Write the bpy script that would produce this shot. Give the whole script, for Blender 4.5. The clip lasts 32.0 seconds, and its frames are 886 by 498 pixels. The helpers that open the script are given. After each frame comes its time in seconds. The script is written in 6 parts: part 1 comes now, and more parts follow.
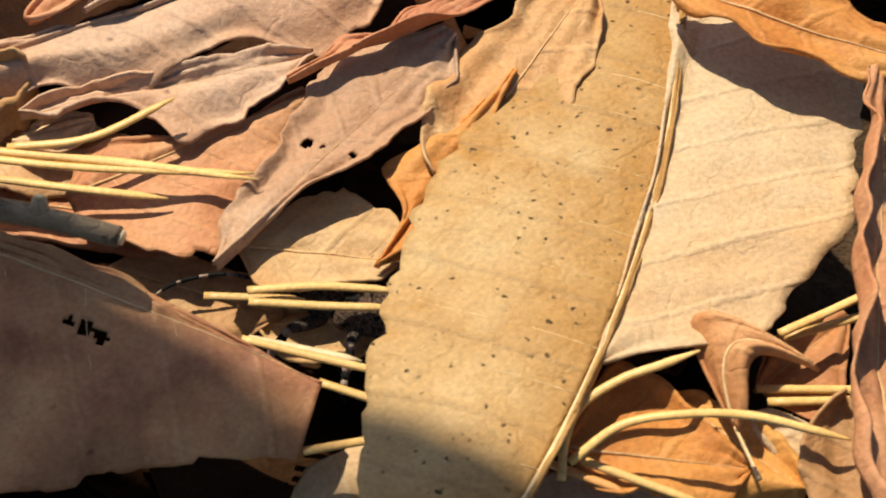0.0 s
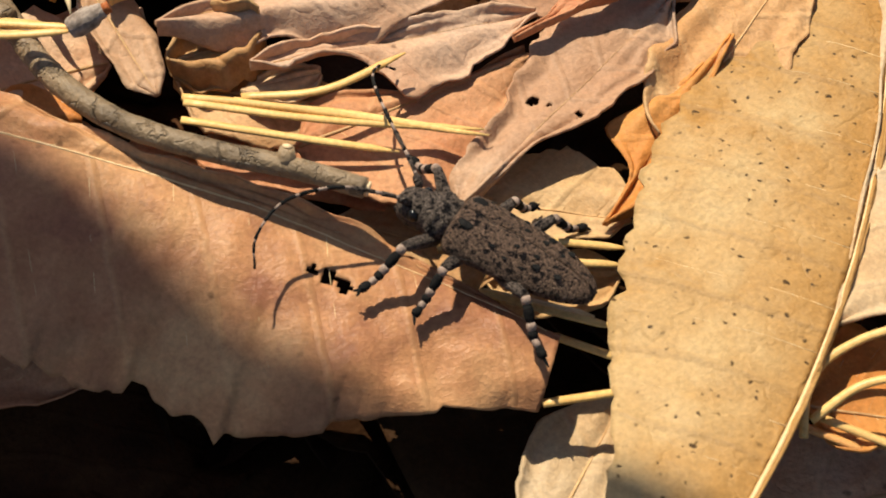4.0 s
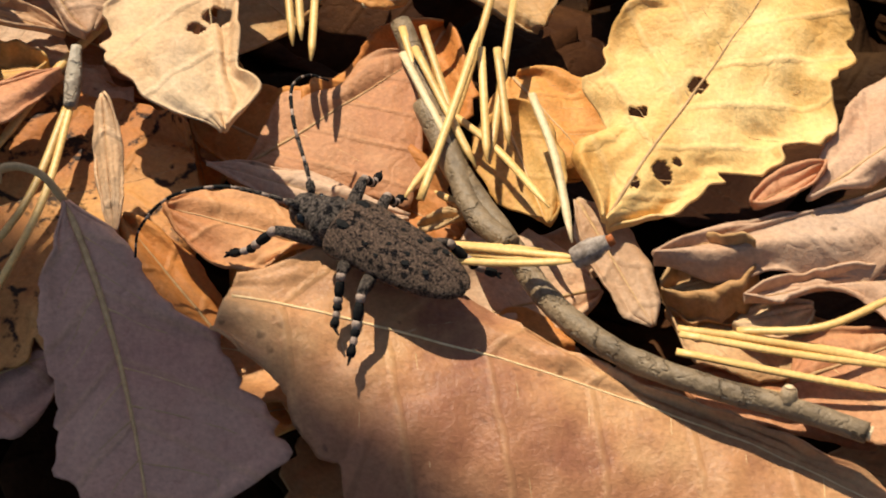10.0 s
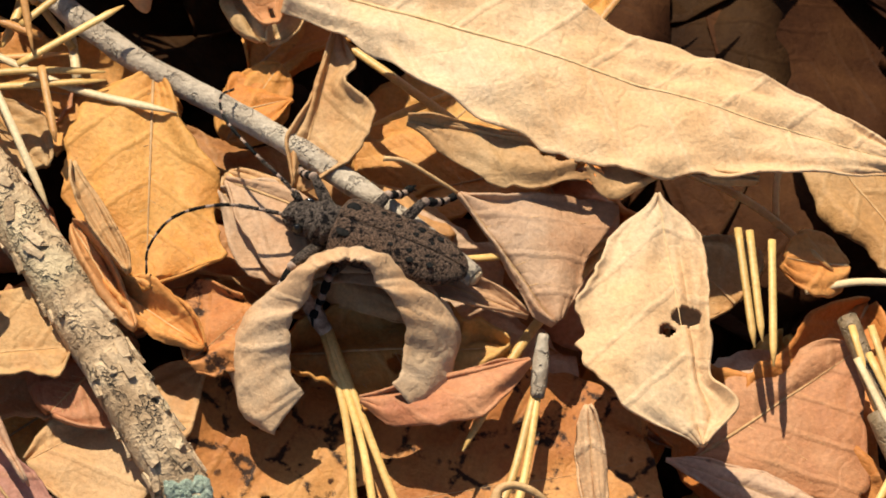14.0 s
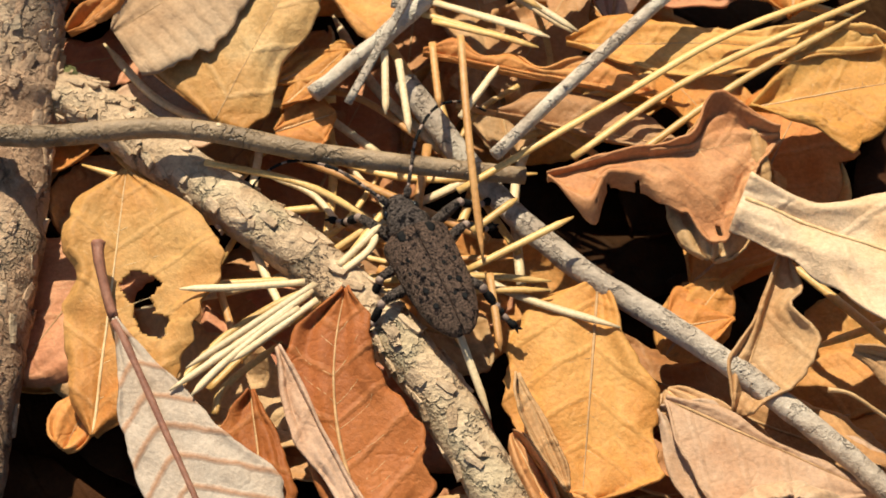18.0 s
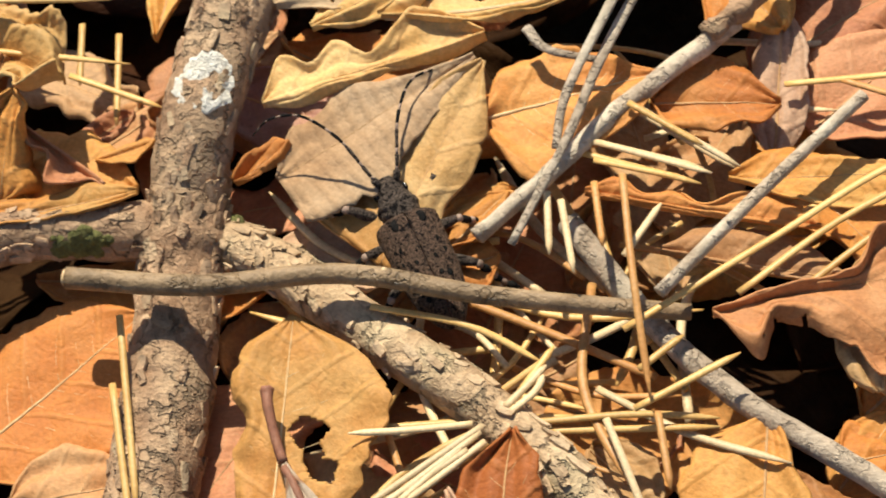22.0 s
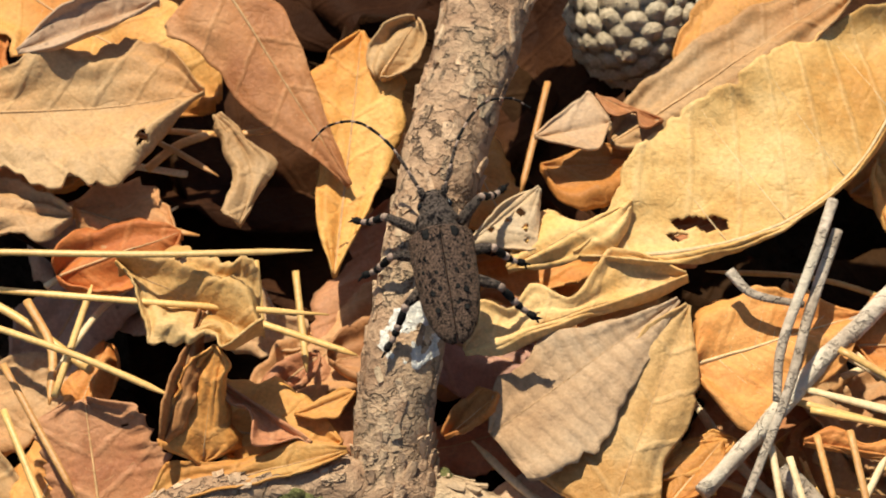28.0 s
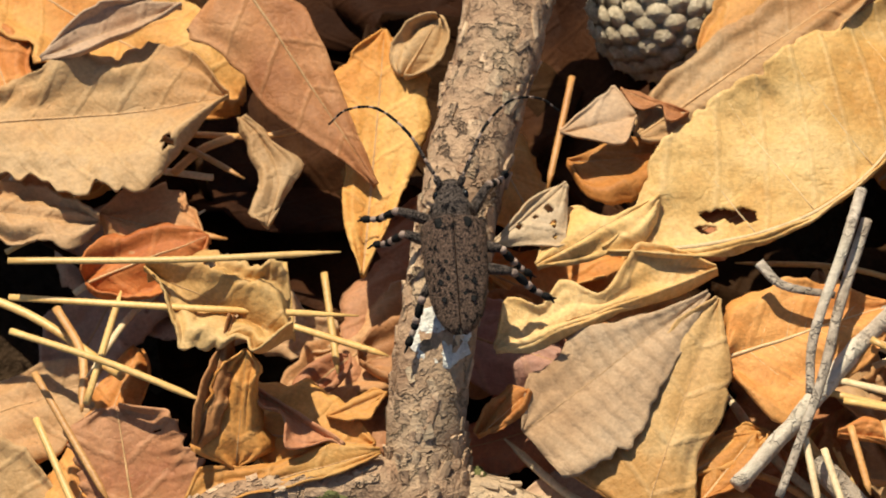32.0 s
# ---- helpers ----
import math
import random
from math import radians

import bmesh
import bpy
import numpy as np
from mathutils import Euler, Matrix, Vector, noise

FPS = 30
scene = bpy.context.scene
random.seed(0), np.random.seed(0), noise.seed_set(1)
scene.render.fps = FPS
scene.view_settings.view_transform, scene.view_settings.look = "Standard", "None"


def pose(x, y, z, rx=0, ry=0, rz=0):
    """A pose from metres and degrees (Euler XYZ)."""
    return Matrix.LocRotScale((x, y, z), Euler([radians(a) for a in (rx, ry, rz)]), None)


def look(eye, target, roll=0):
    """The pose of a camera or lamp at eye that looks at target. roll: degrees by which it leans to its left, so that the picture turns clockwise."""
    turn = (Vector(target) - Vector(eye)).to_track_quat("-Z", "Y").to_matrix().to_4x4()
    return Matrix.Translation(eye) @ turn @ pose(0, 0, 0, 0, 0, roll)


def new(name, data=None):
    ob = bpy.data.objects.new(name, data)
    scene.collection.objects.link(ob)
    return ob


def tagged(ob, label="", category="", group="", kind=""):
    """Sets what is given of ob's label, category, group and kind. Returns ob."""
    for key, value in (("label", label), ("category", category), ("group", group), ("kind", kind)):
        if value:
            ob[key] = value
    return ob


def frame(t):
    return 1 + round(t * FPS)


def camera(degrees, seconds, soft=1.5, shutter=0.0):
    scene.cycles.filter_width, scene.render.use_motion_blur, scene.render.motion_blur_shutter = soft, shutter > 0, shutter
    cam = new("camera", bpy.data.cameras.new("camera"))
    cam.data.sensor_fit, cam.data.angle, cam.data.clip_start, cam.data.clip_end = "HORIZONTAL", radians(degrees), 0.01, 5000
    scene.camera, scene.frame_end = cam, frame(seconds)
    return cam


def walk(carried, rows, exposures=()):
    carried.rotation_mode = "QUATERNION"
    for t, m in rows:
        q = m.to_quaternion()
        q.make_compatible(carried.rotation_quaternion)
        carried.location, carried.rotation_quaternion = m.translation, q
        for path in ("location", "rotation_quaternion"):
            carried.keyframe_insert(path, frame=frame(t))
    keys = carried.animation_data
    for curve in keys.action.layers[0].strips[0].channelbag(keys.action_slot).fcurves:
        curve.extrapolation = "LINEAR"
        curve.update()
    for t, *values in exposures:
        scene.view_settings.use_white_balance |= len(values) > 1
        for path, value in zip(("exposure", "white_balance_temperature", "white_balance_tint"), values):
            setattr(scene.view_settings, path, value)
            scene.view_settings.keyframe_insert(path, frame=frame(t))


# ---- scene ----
# The way of the camera: seconds, eye and aim (cm), lean.
CM = 0.01
cam = camera(21.975, 32.0, soft=1.75, shutter=0.15)
cam.data.dof.use_dof = True
cam.data.dof.focus_distance = 0.188
cam.data.dof.aperture_fstop = 110.0
PATH = [
    (0, (-2.371, -8.766, 13.513), (-0.668, 0.062, 0.278), 3.29),
    (0.5, (-2.562, -8.511, 13.439), (-1.465, 0.033, -0.044), 0.88),
    (1, (-3.685, -8.451, 13.620), (-2.405, 0.130, 0.177), 2.71),
    (1.5, (-4.425, -8.531, 13.587), (-2.436, 0.097, 0.261), 7.41),
    (2, (-4.703, -8.497, 13.653), (-2.133, -0.186, 0.224), 11.73),
    (2.5, (-4.914, -8.621, 13.486), (-2.103, 0.095, 0.366), 11.60),
    (3, (-4.760, -8.646, 13.548), (-2.561, -0.043, 0.238), 8.29),
    (3.5, (-4.594, -8.723, 13.544), (-2.464, -0.123, 0.221), 7.44),
    (5.5, (-4.576, -8.502, 13.722), (-2.585, 0.071, 0.360), 6.32),
    (6, (-4.638, -8.496, 13.723), (-2.734, 0.175, 0.412), 5.91),
    (6.5, (-4.753, -8.421, 13.690), (-3.047, 0.343, 0.412), 4.92),
    (7, (-4.870, -8.366, 13.646), (-3.452, 0.590, 0.464), 3.58),
    (7.5, (-4.948, -8.299, 13.668), (-3.714, 0.788, 0.556), 3.33),
    (8, (-4.929, -8.343, 13.687), (-3.752, 0.858, 0.650), 2.95),
    (8.5, (-4.956, -8.348, 13.664), (-3.829, 0.841, 0.615), 2.64),
    (9, (-5.278, -8.254, 13.780), (-4.259, 1.113, 0.849), 2.36),
    (9.5, (-5.550, -8.166, 13.818), (-5.037, 1.208, 0.861), 0.20),
    (10, (-5.878, -8.036, 14.036), (-5.926, 1.506, 1.193), -1.93),
    (10.5, (-7.343, -7.124, 14.773), (-7.242, 1.931, 1.583), -0.15),
    (11, (-9.209, -7.153, 14.785), (-8.269, 1.771, 1.538), 4.61),
    (11.5, (-9.268, -6.965, 14.854), (-8.438, 2.067, 1.674), 4.68),
    (12, (-9.344, -7.019, 14.789), (-8.792, 2.192, 1.718), 3.45),
    (12.5, (-9.448, -6.994, 14.776), (-9.177, 2.288, 1.747), 2.53),
    (13, (-10.454, -7.639, 14.817), (-9.888, 2.255, 2.256), 4.24),
    (13.5, (-10.998, -7.216, 14.877), (-10.107, 2.882, 2.498), 6.43),
    (14, (-10.624, -4.444, 16.814), (-9.879, 3.594, 3.000), 6.52),
    (14.5, (-10.843, -4.020, 17.099), (-10.540, 3.770, 3.127), 3.62),
    (15, (-10.845, -3.831, 17.030), (-11.457, 3.790, 2.975), -2.27),
    (15.5, (-10.843, -3.904, 17.243), (-12.032, 4.091, 3.434), -4.49),
    (17.5, (-11.678, -3.677, 17.735), (-13.105, 4.410, 4.003), -3.13),
    (18, (-11.716, -3.465, 17.408), (-13.253, 4.868, 3.836), -3.41),
    (18.5, (-11.715, -3.450, 17.371), (-13.265, 4.936, 3.833), -3.40),
    (19, (-11.709, -3.400, 17.313), (-13.374, 5.100, 3.860), -3.73),
    (19.5, (-11.676, -3.491, 17.449), (-13.484, 5.433, 4.292), -4.29),
    (20, (-11.667, -3.490, 17.482), (-13.635, 5.564, 4.438), -5.12),
    (20.5, (-11.669, -3.484, 17.475), (-13.803, 5.482, 4.396), -6.14),
    (21, (-11.692, -3.488, 17.462), (-13.702, 5.450, 4.344), -5.58),
    (21.5, (-11.686, -3.487, 17.460), (-13.708, 5.442, 4.338), -6.05),
    (22, (-11.666, -3.465, 17.429), (-14.461, 5.510, 4.482), -10.49),
    (22.5, (-11.766, -3.343, 17.151), (-15.073, 5.684, 4.361), -13.44),
    (23, (-16.555, -1.458, 18.956), (-16.537, 6.679, 5.180), 3.75),
    (23.5, (-16.551, -1.573, 19.267), (-16.269, 6.665, 5.553), 5.00),
    (24, (-16.541, -1.568, 19.237), (-16.293, 6.646, 5.509), 4.78),
    (24.5, (-16.551, -1.540, 19.223), (-16.223, 6.622, 5.465), 5.47),
    (25, (-16.586, -1.518, 19.161), (-16.313, 6.617, 5.386), 5.00),
    (25.5, (-17.170, -0.745, 19.474), (-16.866, 7.201, 5.590), 5.43),
    (26, (-16.812, -1.256, 19.184), (-17.190, 7.416, 5.743), 1.32),
    (26.5, (-16.673, -1.317, 19.124), (-17.309, 7.496, 5.785), -0.11),
    (28.5, (-16.668, -1.312, 19.137), (-17.195, 7.435, 5.749), -0.52),
    (29, (-16.703, -1.306, 19.141), (-17.159, 7.411, 5.732), -0.50),
    (29.5, (-16.765, -1.215, 19.192), (-17.274, 7.454, 5.753), -1.09),
    (30, (-16.788, -1.215, 19.200), (-17.227, 7.487, 5.780), -0.80),
    (30.5, (-16.765, -1.224, 19.238), (-17.247, 7.402, 5.771), -0.85),
    (31, (-16.807, -1.221, 19.232), (-17.420, 7.344, 5.731), -1.77),
    (31.5, (-16.791, -1.190, 19.189), (-17.438, 7.443, 5.734), -1.99),
    (32, (-16.767, -1.184, 19.174), (-17.467, 7.485, 5.744), -2.39),
]
walk(cam, [(t, look([v * CM for v in eye], [v * CM for v in aim], lean)) for t, eye, aim, lean in PATH],
     exposures=[(0, 0.64), (26.5, 0.64), (30, 0.59), (32, 0.53)])

# ---- light: low clear autumn sun from behind and to the side of the litter ----
SUN_EL, SUN_AZ = radians(55), radians(-24)          # azimuth from +y, to +x
sun_way = Vector((math.sin(SUN_AZ) * math.cos(SUN_EL), math.cos(SUN_AZ) * math.cos(SUN_EL), math.sin(SUN_EL)))
world = bpy.data.worlds.new("sky")
scene.world = world
world.use_nodes = True
sky = world.node_tree.nodes.new("ShaderNodeTexSky")
sky.sky_type, sky.sun_disc = "NISHITA", False
sky.sun_elevation, sky.sun_rotation = SUN_EL, SUN_AZ
back = world.node_tree.nodes["Background"]
world.node_tree.links.new(sky.outputs[0], back.inputs[0])
back.inputs[1].default_value = 0.075
sun = new("sun", bpy.data.lights.new("sun", "SUN"))
sun.data.energy, sun.data.angle, sun.data.color = 4.5, radians(0.6), (1.0, 0.93, 0.765)
sun.matrix_world = look(sun_way * 3, (0, 0, 0))


# ---- materials ----
def mat(name):
    m = bpy.data.materials.new(name)
    m.use_nodes = True
    return m, m.node_tree.nodes, m.node_tree.links


def maths(n, l, op, a, b=None, c=None):
    x = n.new("ShaderNodeMath")
    x.operation = op
    for k, v in enumerate((a, b, c)):
        if v is None:
            continue
        if isinstance(v, (int, float)):
            x.inputs[k].default_value = v
        else:
            l.new(v, x.inputs[k])
    return x.outputs[0]


def mixc(n, l, fac, a, b, mode="MIX"):
    x = n.new("ShaderNodeMix")
    x.data_type, x.blend_type = "RGBA", mode
    for k, v in ((0, fac), (6, a), (7, b)):
        if isinstance(v, (int, float)):
            x.inputs[k].default_value = v
        elif isinstance(v, tuple):
            x.inputs[k].default_value = (*v, 1)
        else:
            l.new(v, x.inputs[k])
    return x.outputs[2]


def noise_tex(n, l, vec, scale, detail=4, rough=0.6):
    x = n.new("ShaderNodeTexNoise")
    x.inputs["Scale"].default_value, x.inputs["Detail"].default_value, x.inputs["Roughness"].default_value = scale, detail, rough
    l.new(vec, x.inputs["Vector"])
    return x.outputs["Fac"]


def ramp(n, l, fac, stops):
    x = n.new("ShaderNodeValToRGB")
    el = x.color_ramp.elements
    while len(el) < len(stops):
        el.new(0.5)
    for e, (p, c) in zip(el, stops):
        e.position, e.color = p, (*c, 1) if isinstance(c, tuple) else (c, c, c, 1)
    l.new(fac, x.inputs[0])
    return x.outputs[0]


def leaf_mat(name, light, mid, dark, vein, speck=0.3, spacing=0.42, veins=0.5, lean=0.75, rough=0.55, through_light=0.14, cracks=0.0, midtone=0.0, freckle=560, creases=0.2):
    """Dry leaf: blotches, fine grain, midrib and side veins, specks, dark freckles. The UV map is in cm: along and across the blade."""
    m, n, l = mat(name)
    p = n["Principled BSDF"]
    info, co, uv = n.new("ShaderNodeObjectInfo"), n.new("ShaderNodeTexCoord"), n.new("ShaderNodeUVMap")
    shift = n.new("ShaderNodeVectorMath")
    shift.operation = "ADD"
    l.new(co.outputs["Object"], shift.inputs[0])
    l.new(info.outputs["Random"], shift.inputs[1])
    v = shift.outputs[0]
    big, fine, grain = noise_tex(n, l, v, 95, 5, 0.62), noise_tex(n, l, v, 420, 5, 0.7), noise_tex(n, l, v, 2300, 3, 0.7)
    col = ramp(n, l, big, [(0.36, dark), (0.48, mid), (0.60, light)])
    col = mixc(n, l, maths(n, l, "MULTIPLY", ramp(n, l, fine, [(0.42, 0.0), (0.62, 1.0)]), 0.45), col, mid)
    col = mixc(n, l, maths(n, l, "MULTIPLY", ramp(n, l, fine, [(0.56, 0.0), (0.72, 1.0)]), 0.35), col, dark)
    drift = noise_tex(n, l, v, 38, 2, 0.5)
    col = mixc(n, l, maths(n, l, "MULTIPLY", ramp(n, l, drift, [(0.40, 1.0), (0.50, 0.0)]), 0.6), col, dark)
    col = mixc(n, l, maths(n, l, "MULTIPLY", ramp(n, l, drift, [(0.52, 0.0), (0.66, 1.0)]), 0.5), col, light)
    crease = ramp(n, l, maths(n, l, "ABSOLUTE", maths(n, l, "SUBTRACT", noise_tex(n, l, v, 170, 3, 0.55), 0.5)), [(0.0, 1.0), (0.035, 0.0)])
    # veins
    sep = n.new("ShaderNodeSeparateXYZ")
    l.new(uv.outputs[0], sep.inputs[0])
    across = maths(n, l, "ABSOLUTE", sep.outputs[1])
    wob = maths(n, l, "MULTIPLY", maths(n, l, "SUBTRACT", fine, 0.5), 0.10)
    ph = maths(n, l, "ADD", maths(n, l, "SUBTRACT", sep.outputs[0], maths(n, l, "MULTIPLY", across, lean)), wob)
    fr = maths(n, l, "ABSOLUTE", maths(n, l, "SUBTRACT", maths(n, l, "FRACT", maths(n, l, "DIVIDE", ph, spacing)), 0.5))
    side = ramp(n, l, fr, [(0.0, 1.0), (0.05 * 0.42 / spacing, 0.7), (0.11 * 0.42 / spacing, 0.0)])
    ph2 = maths(n, l, "ADD", maths(n, l, "ADD", sep.outputs[0], maths(n, l, "MULTIPLY", across, 1.5)), maths(n, l, "MULTIPLY", big, 0.9))
    fr2 = maths(n, l, "ABSOLUTE", maths(n, l, "SUBTRACT", maths(n, l, "FRACT", maths(n, l, "DIVIDE", ph2, 0.085)), 0.5))
    net = maths(n, l, "MULTIPLY", ramp(n, l, fr2, [(0.0, 1.0), (0.12, 0.0)]), 0.10)
    if midtone:
        col = mixc(n, l, maths(n, l, "MULTIPLY", ramp(n, l, maths(n, l, "ADD", across, maths(n, l, "MULTIPLY", maths(n, l, "SUBTRACT", big, 0.5), 1.2)), [(0.12, 1.0), (0.75, 0.0)]), midtone), col, dark)
    vv = maths(n, l, "MULTIPLY", maths(n, l, "MAXIMUM", side, net), veins)
    col = mixc(n, l, vv, col, vein)
    # specks and freckles
    vo = n.new("ShaderNodeTexVoronoi")
    vo.inputs["Scale"].default_value = freckle
    wv = n.new("ShaderNodeVectorMath")
    wv.operation = "ADD"
    nz = n.new("ShaderNodeTexNoise")
    nz.inputs["Scale"].default_value = 1200
    l.new(v, nz.inputs["Vector"])
    sc = n.new("ShaderNodeVectorMath")
    sc.operation = "SCALE"
    sc.inputs["Scale"].default_value = 0.0009
    l.new(nz.outputs["Color"], sc.inputs[0])
    l.new(v, wv.inputs[0])
    l.new(sc.outputs[0], wv.inputs[1])
    l.new(wv.outputs[0], vo.inputs["Vector"])
    spots = maths(n, l, "MULTIPLY", ramp(n, l, vo.outputs["Distance"], [(0.10, 1.0), (0.2, 0.0)]), ramp(n, l, noise_tex(n, l, v, 150, 3), [(0.62 - 0.2 * speck, 0.0), (0.72 - 0.2 * speck, 1.0)]))
    col = mixc(n, l, maths(n, l, "MULTIPLY", spots, speck), col, tuple(c * 0.16 for c in dark))
    if cracks:
        cv = n.new("ShaderNodeTexVoronoi")
        cv.feature = "DISTANCE_TO_EDGE"
        cv.inputs["Scale"].default_value = 210
        l.new(wv.outputs[0], cv.inputs["Vector"])
        lines = maths(n, l, "MULTIPLY", ramp(n, l, cv.outputs["Distance"], [(0.03, 1.0), (0.07, 0.0)]), ramp(n, l, fine, [(0.46, 0.0), (0.54, 1.0)]))
        col = mixc(n, l, maths(n, l, "MULTIPLY", lines, cracks), col, (0.02, 0.008, 0.004))
    gr = ramp(n, l, grain, [(0.25, 0.78), (0.75, 1.18)])
    col = mixc(n, l, 1.0, col, gr, "MULTIPLY")
    hs = n.new("ShaderNodeHueSaturation")
    l.new(col, hs.inputs["Color"])
    l.new(maths(n, l, "ADD", 0.84, maths(n, l, "MULTIPLY", info.outputs["Random"], 0.3)), hs.inputs["Value"])
    l.new(maths(n, l, "ADD", 0.494, maths(n, l, "MULTIPLY", maths(n, l, "FRACT", maths(n, l, "MULTIPLY", info.outputs["Random"], 7.31)), 0.009)), hs.inputs["Hue"])
    col = hs.outputs[0]
    l.new(col, p.inputs["Base Color"])
    p.inputs["Roughness"].default_value = rough
    p.inputs["Specular IOR Level"].default_value = 0.16
    bump = n.new("ShaderNodeBump")
    bump.inputs["Strength"].default_value, bump.inputs["Distance"].default_value = 0.5, 0.0004
    hgt = maths(n, l, "ADD", maths(n, l, "SUBTRACT", maths(n, l, "ADD", maths(n, l, "MULTIPLY", big, 0.7), fine), maths(n, l, "MULTIPLY", crease, creases)), maths(n, l, "ADD", maths(n, l, "MULTIPLY", grain, 0.35), maths(n, l, "MULTIPLY", maths(n, l, "MAXIMUM", side, net), 0.5)))
    l.new(hgt, bump.inputs["Height"])
    l.new(bump.outputs[0], p.inputs["Normal"])
    tr, mx = n.new("ShaderNodeBsdfTranslucent"), n.new("ShaderNodeMixShader")
    l.new(mixc(n, l, 1.0, col, (1.0, 0.72, 0.42), "MULTIPLY"), tr.inputs[0])
    mx.inputs[0].default_value = through_light
    l.new(p.outputs[0], mx.inputs[1])
    l.new(tr.outputs[0], mx.inputs[2])
    l.new(mx.outputs[0], n["Material Output"].inputs[0])
    return m


def plain_mat(name, a, b, scale=300, rough=0.6, fine=1800, depth=0.0003, strength=0.5, stretch=None, spot=None, spot_scale=700, cracks=0.0, crack_scale=180):
    """Two-tone mottled surface with grain, optionally drawn out along one axis, optionally spotted."""
    m, n, l = mat(name)
    p = n["Principled BSDF"]
    info, co, mp = n.new("ShaderNodeObjectInfo"), n.new("ShaderNodeTexCoord"), n.new("ShaderNodeMapping")
    l.new(co.outputs["UV" if stretch else "Object"], mp.inputs[0])
    if stretch:
        mp.inputs["Scale"].default_value = stretch
    l.new(info.outputs["Random"], mp.inputs["Location"])
    v = mp.outputs[0]
    k, g = noise_tex(n, l, v, scale, 5, 0.65), noise_tex(n, l, v, fine, 4, 0.7)
    col = ramp(n, l, k, [(0.34, a), (0.64, b)])
    col = mixc(n, l, 1.0, col, ramp(n, l, g, [(0.25, 0.72), (0.75, 1.22)]), "MULTIPLY")
    if spot:
        vo = n.new("ShaderNodeTexVoronoi")
        vo.inputs["Scale"].default_value = spot_scale
        l.new(v, vo.inputs["Vector"])
        s = maths(n, l, "MULTIPLY", ramp(n, l, vo.outputs["Distance"], [(0.30, 1.0), (0.44, 0.0)]), ramp(n, l, noise_tex(n, l, v, spot_scale * 0.5, 2), [(0.40, 0.0), (0.52, 1.0)]))
        col = mixc(n, l, s, col, spot)
    relief = maths(n, l, "ADD", k, maths(n, l, "MULTIPLY", g, 0.5))
    if cracks:
        ridge = maths(n, l, "ABSOLUTE", maths(n, l, "SUBTRACT", noise_tex(n, l, v, crack_scale, 4, 0.6), 0.5))
        worn = ramp(n, l, noise_tex(n, l, v, crack_scale * 0.6, 2), [(0.42, 0.0), (0.58, 1.0)])
        gap = maths(n, l, "MULTIPLY", ramp(n, l, ridge, [(0.008, 1.0), (0.03, 0.0)]), worn)
        col = mixc(n, l, maths(n, l, "MULTIPLY", gap, cracks), col, tuple(q * 0.18 for q in a))
        pale = noise_tex(n, l, v, 90, 3)
        col = mixc(n, l, maths(n, l, "MULTIPLY", ramp(n, l, pale, [(0.52, 0.0), (0.64, 1.0)]), 0.3), col, tuple(min(q * 1.25 + 0.03, 0.6) for q in b))
        relief = maths(n, l, "SUBTRACT", relief, maths(n, l, "MULTIPLY", gap, 0.9))
    hs = n.new("ShaderNodeHueSaturation")
    l.new(col, hs.inputs["Color"])
    l.new(maths(n, l, "ADD", 0.82, maths(n, l, "MULTIPLY", info.outputs["Random"], 0.36)), hs.inputs["Value"])
    l.new(hs.outputs[0], p.inputs["Base Color"])
    p.inputs["Roughness"].default_value = rough
    p.inputs["Specular IOR Level"].default_value = 0.35
    bump = n.new("ShaderNodeBump")
    bump.inputs["Strength"].default_value, bump.inputs["Distance"].default_value = strength, depth
    l.new(relief, bump.inputs["Height"])
    l.new(bump.outputs[0], p.inputs["Normal"])
    return m


TAN = leaf_mat("leaf_tan", (0.53, 0.335, 0.165), (0.52, 0.30, 0.128), (0.45, 0.22, 0.08), (0.58, 0.38, 0.19), veins=0.2)
PINK = leaf_mat("leaf_pink_tan", (0.56, 0.375, 0.245), (0.55, 0.340, 0.20), (0.48, 0.255, 0.132), (0.56, 0.37, 0.235), veins=0.15, speck=0.6)
BROWN = leaf_mat("leaf_brown", (0.54, 0.28, 0.115), (0.48, 0.22, 0.08), (0.36, 0.145, 0.05), (0.58, 0.33, 0.14), veins=0.2, spacing=0.62, lean=0.9)
HERO = leaf_mat("leaf_smooth_brown", (0.52, 0.285, 0.128), (0.44, 0.208, 0.088), (0.27, 0.108, 0.055), (0.64, 0.40, 0.18), veins=0.15, spacing=0.8, lean=0.55, speck=0.5, rough=0.42, creases=0.03)
DULL = leaf_mat("leaf_dull_purple_brown", (0.468, 0.262, 0.177), (0.450, 0.232, 0.155), (0.369, 0.169, 0.119), (0.471, 0.278, 0.125), veins=0.25, spacing=0.55, lean=0.8)
YELLOW = leaf_mat("leaf_yellow", (0.63, 0.36, 0.11), (0.62, 0.30, 0.075), (0.55, 0.215, 0.042), (0.64, 0.42, 0.18), veins=0.15, spacing=0.5, speck=0.5)
SPECKLED = leaf_mat("leaf_yellow_speckled", (0.50, 0.33, 0.155), (0.46, 0.275, 0.115), (0.38, 0.185, 0.05), (0.30, 0.17, 0.07), veins=0.3, spacing=0.62, lean=0.12, speck=1.0, midtone=0.85, freckle=900, creases=0.3)
ORANGE = leaf_mat("leaf_orange", (0.63, 0.31, 0.09), (0.59, 0.25, 0.06), (0.47, 0.165, 0.036), (0.64, 0.35, 0.12), veins=0.15, spacing=0.45)
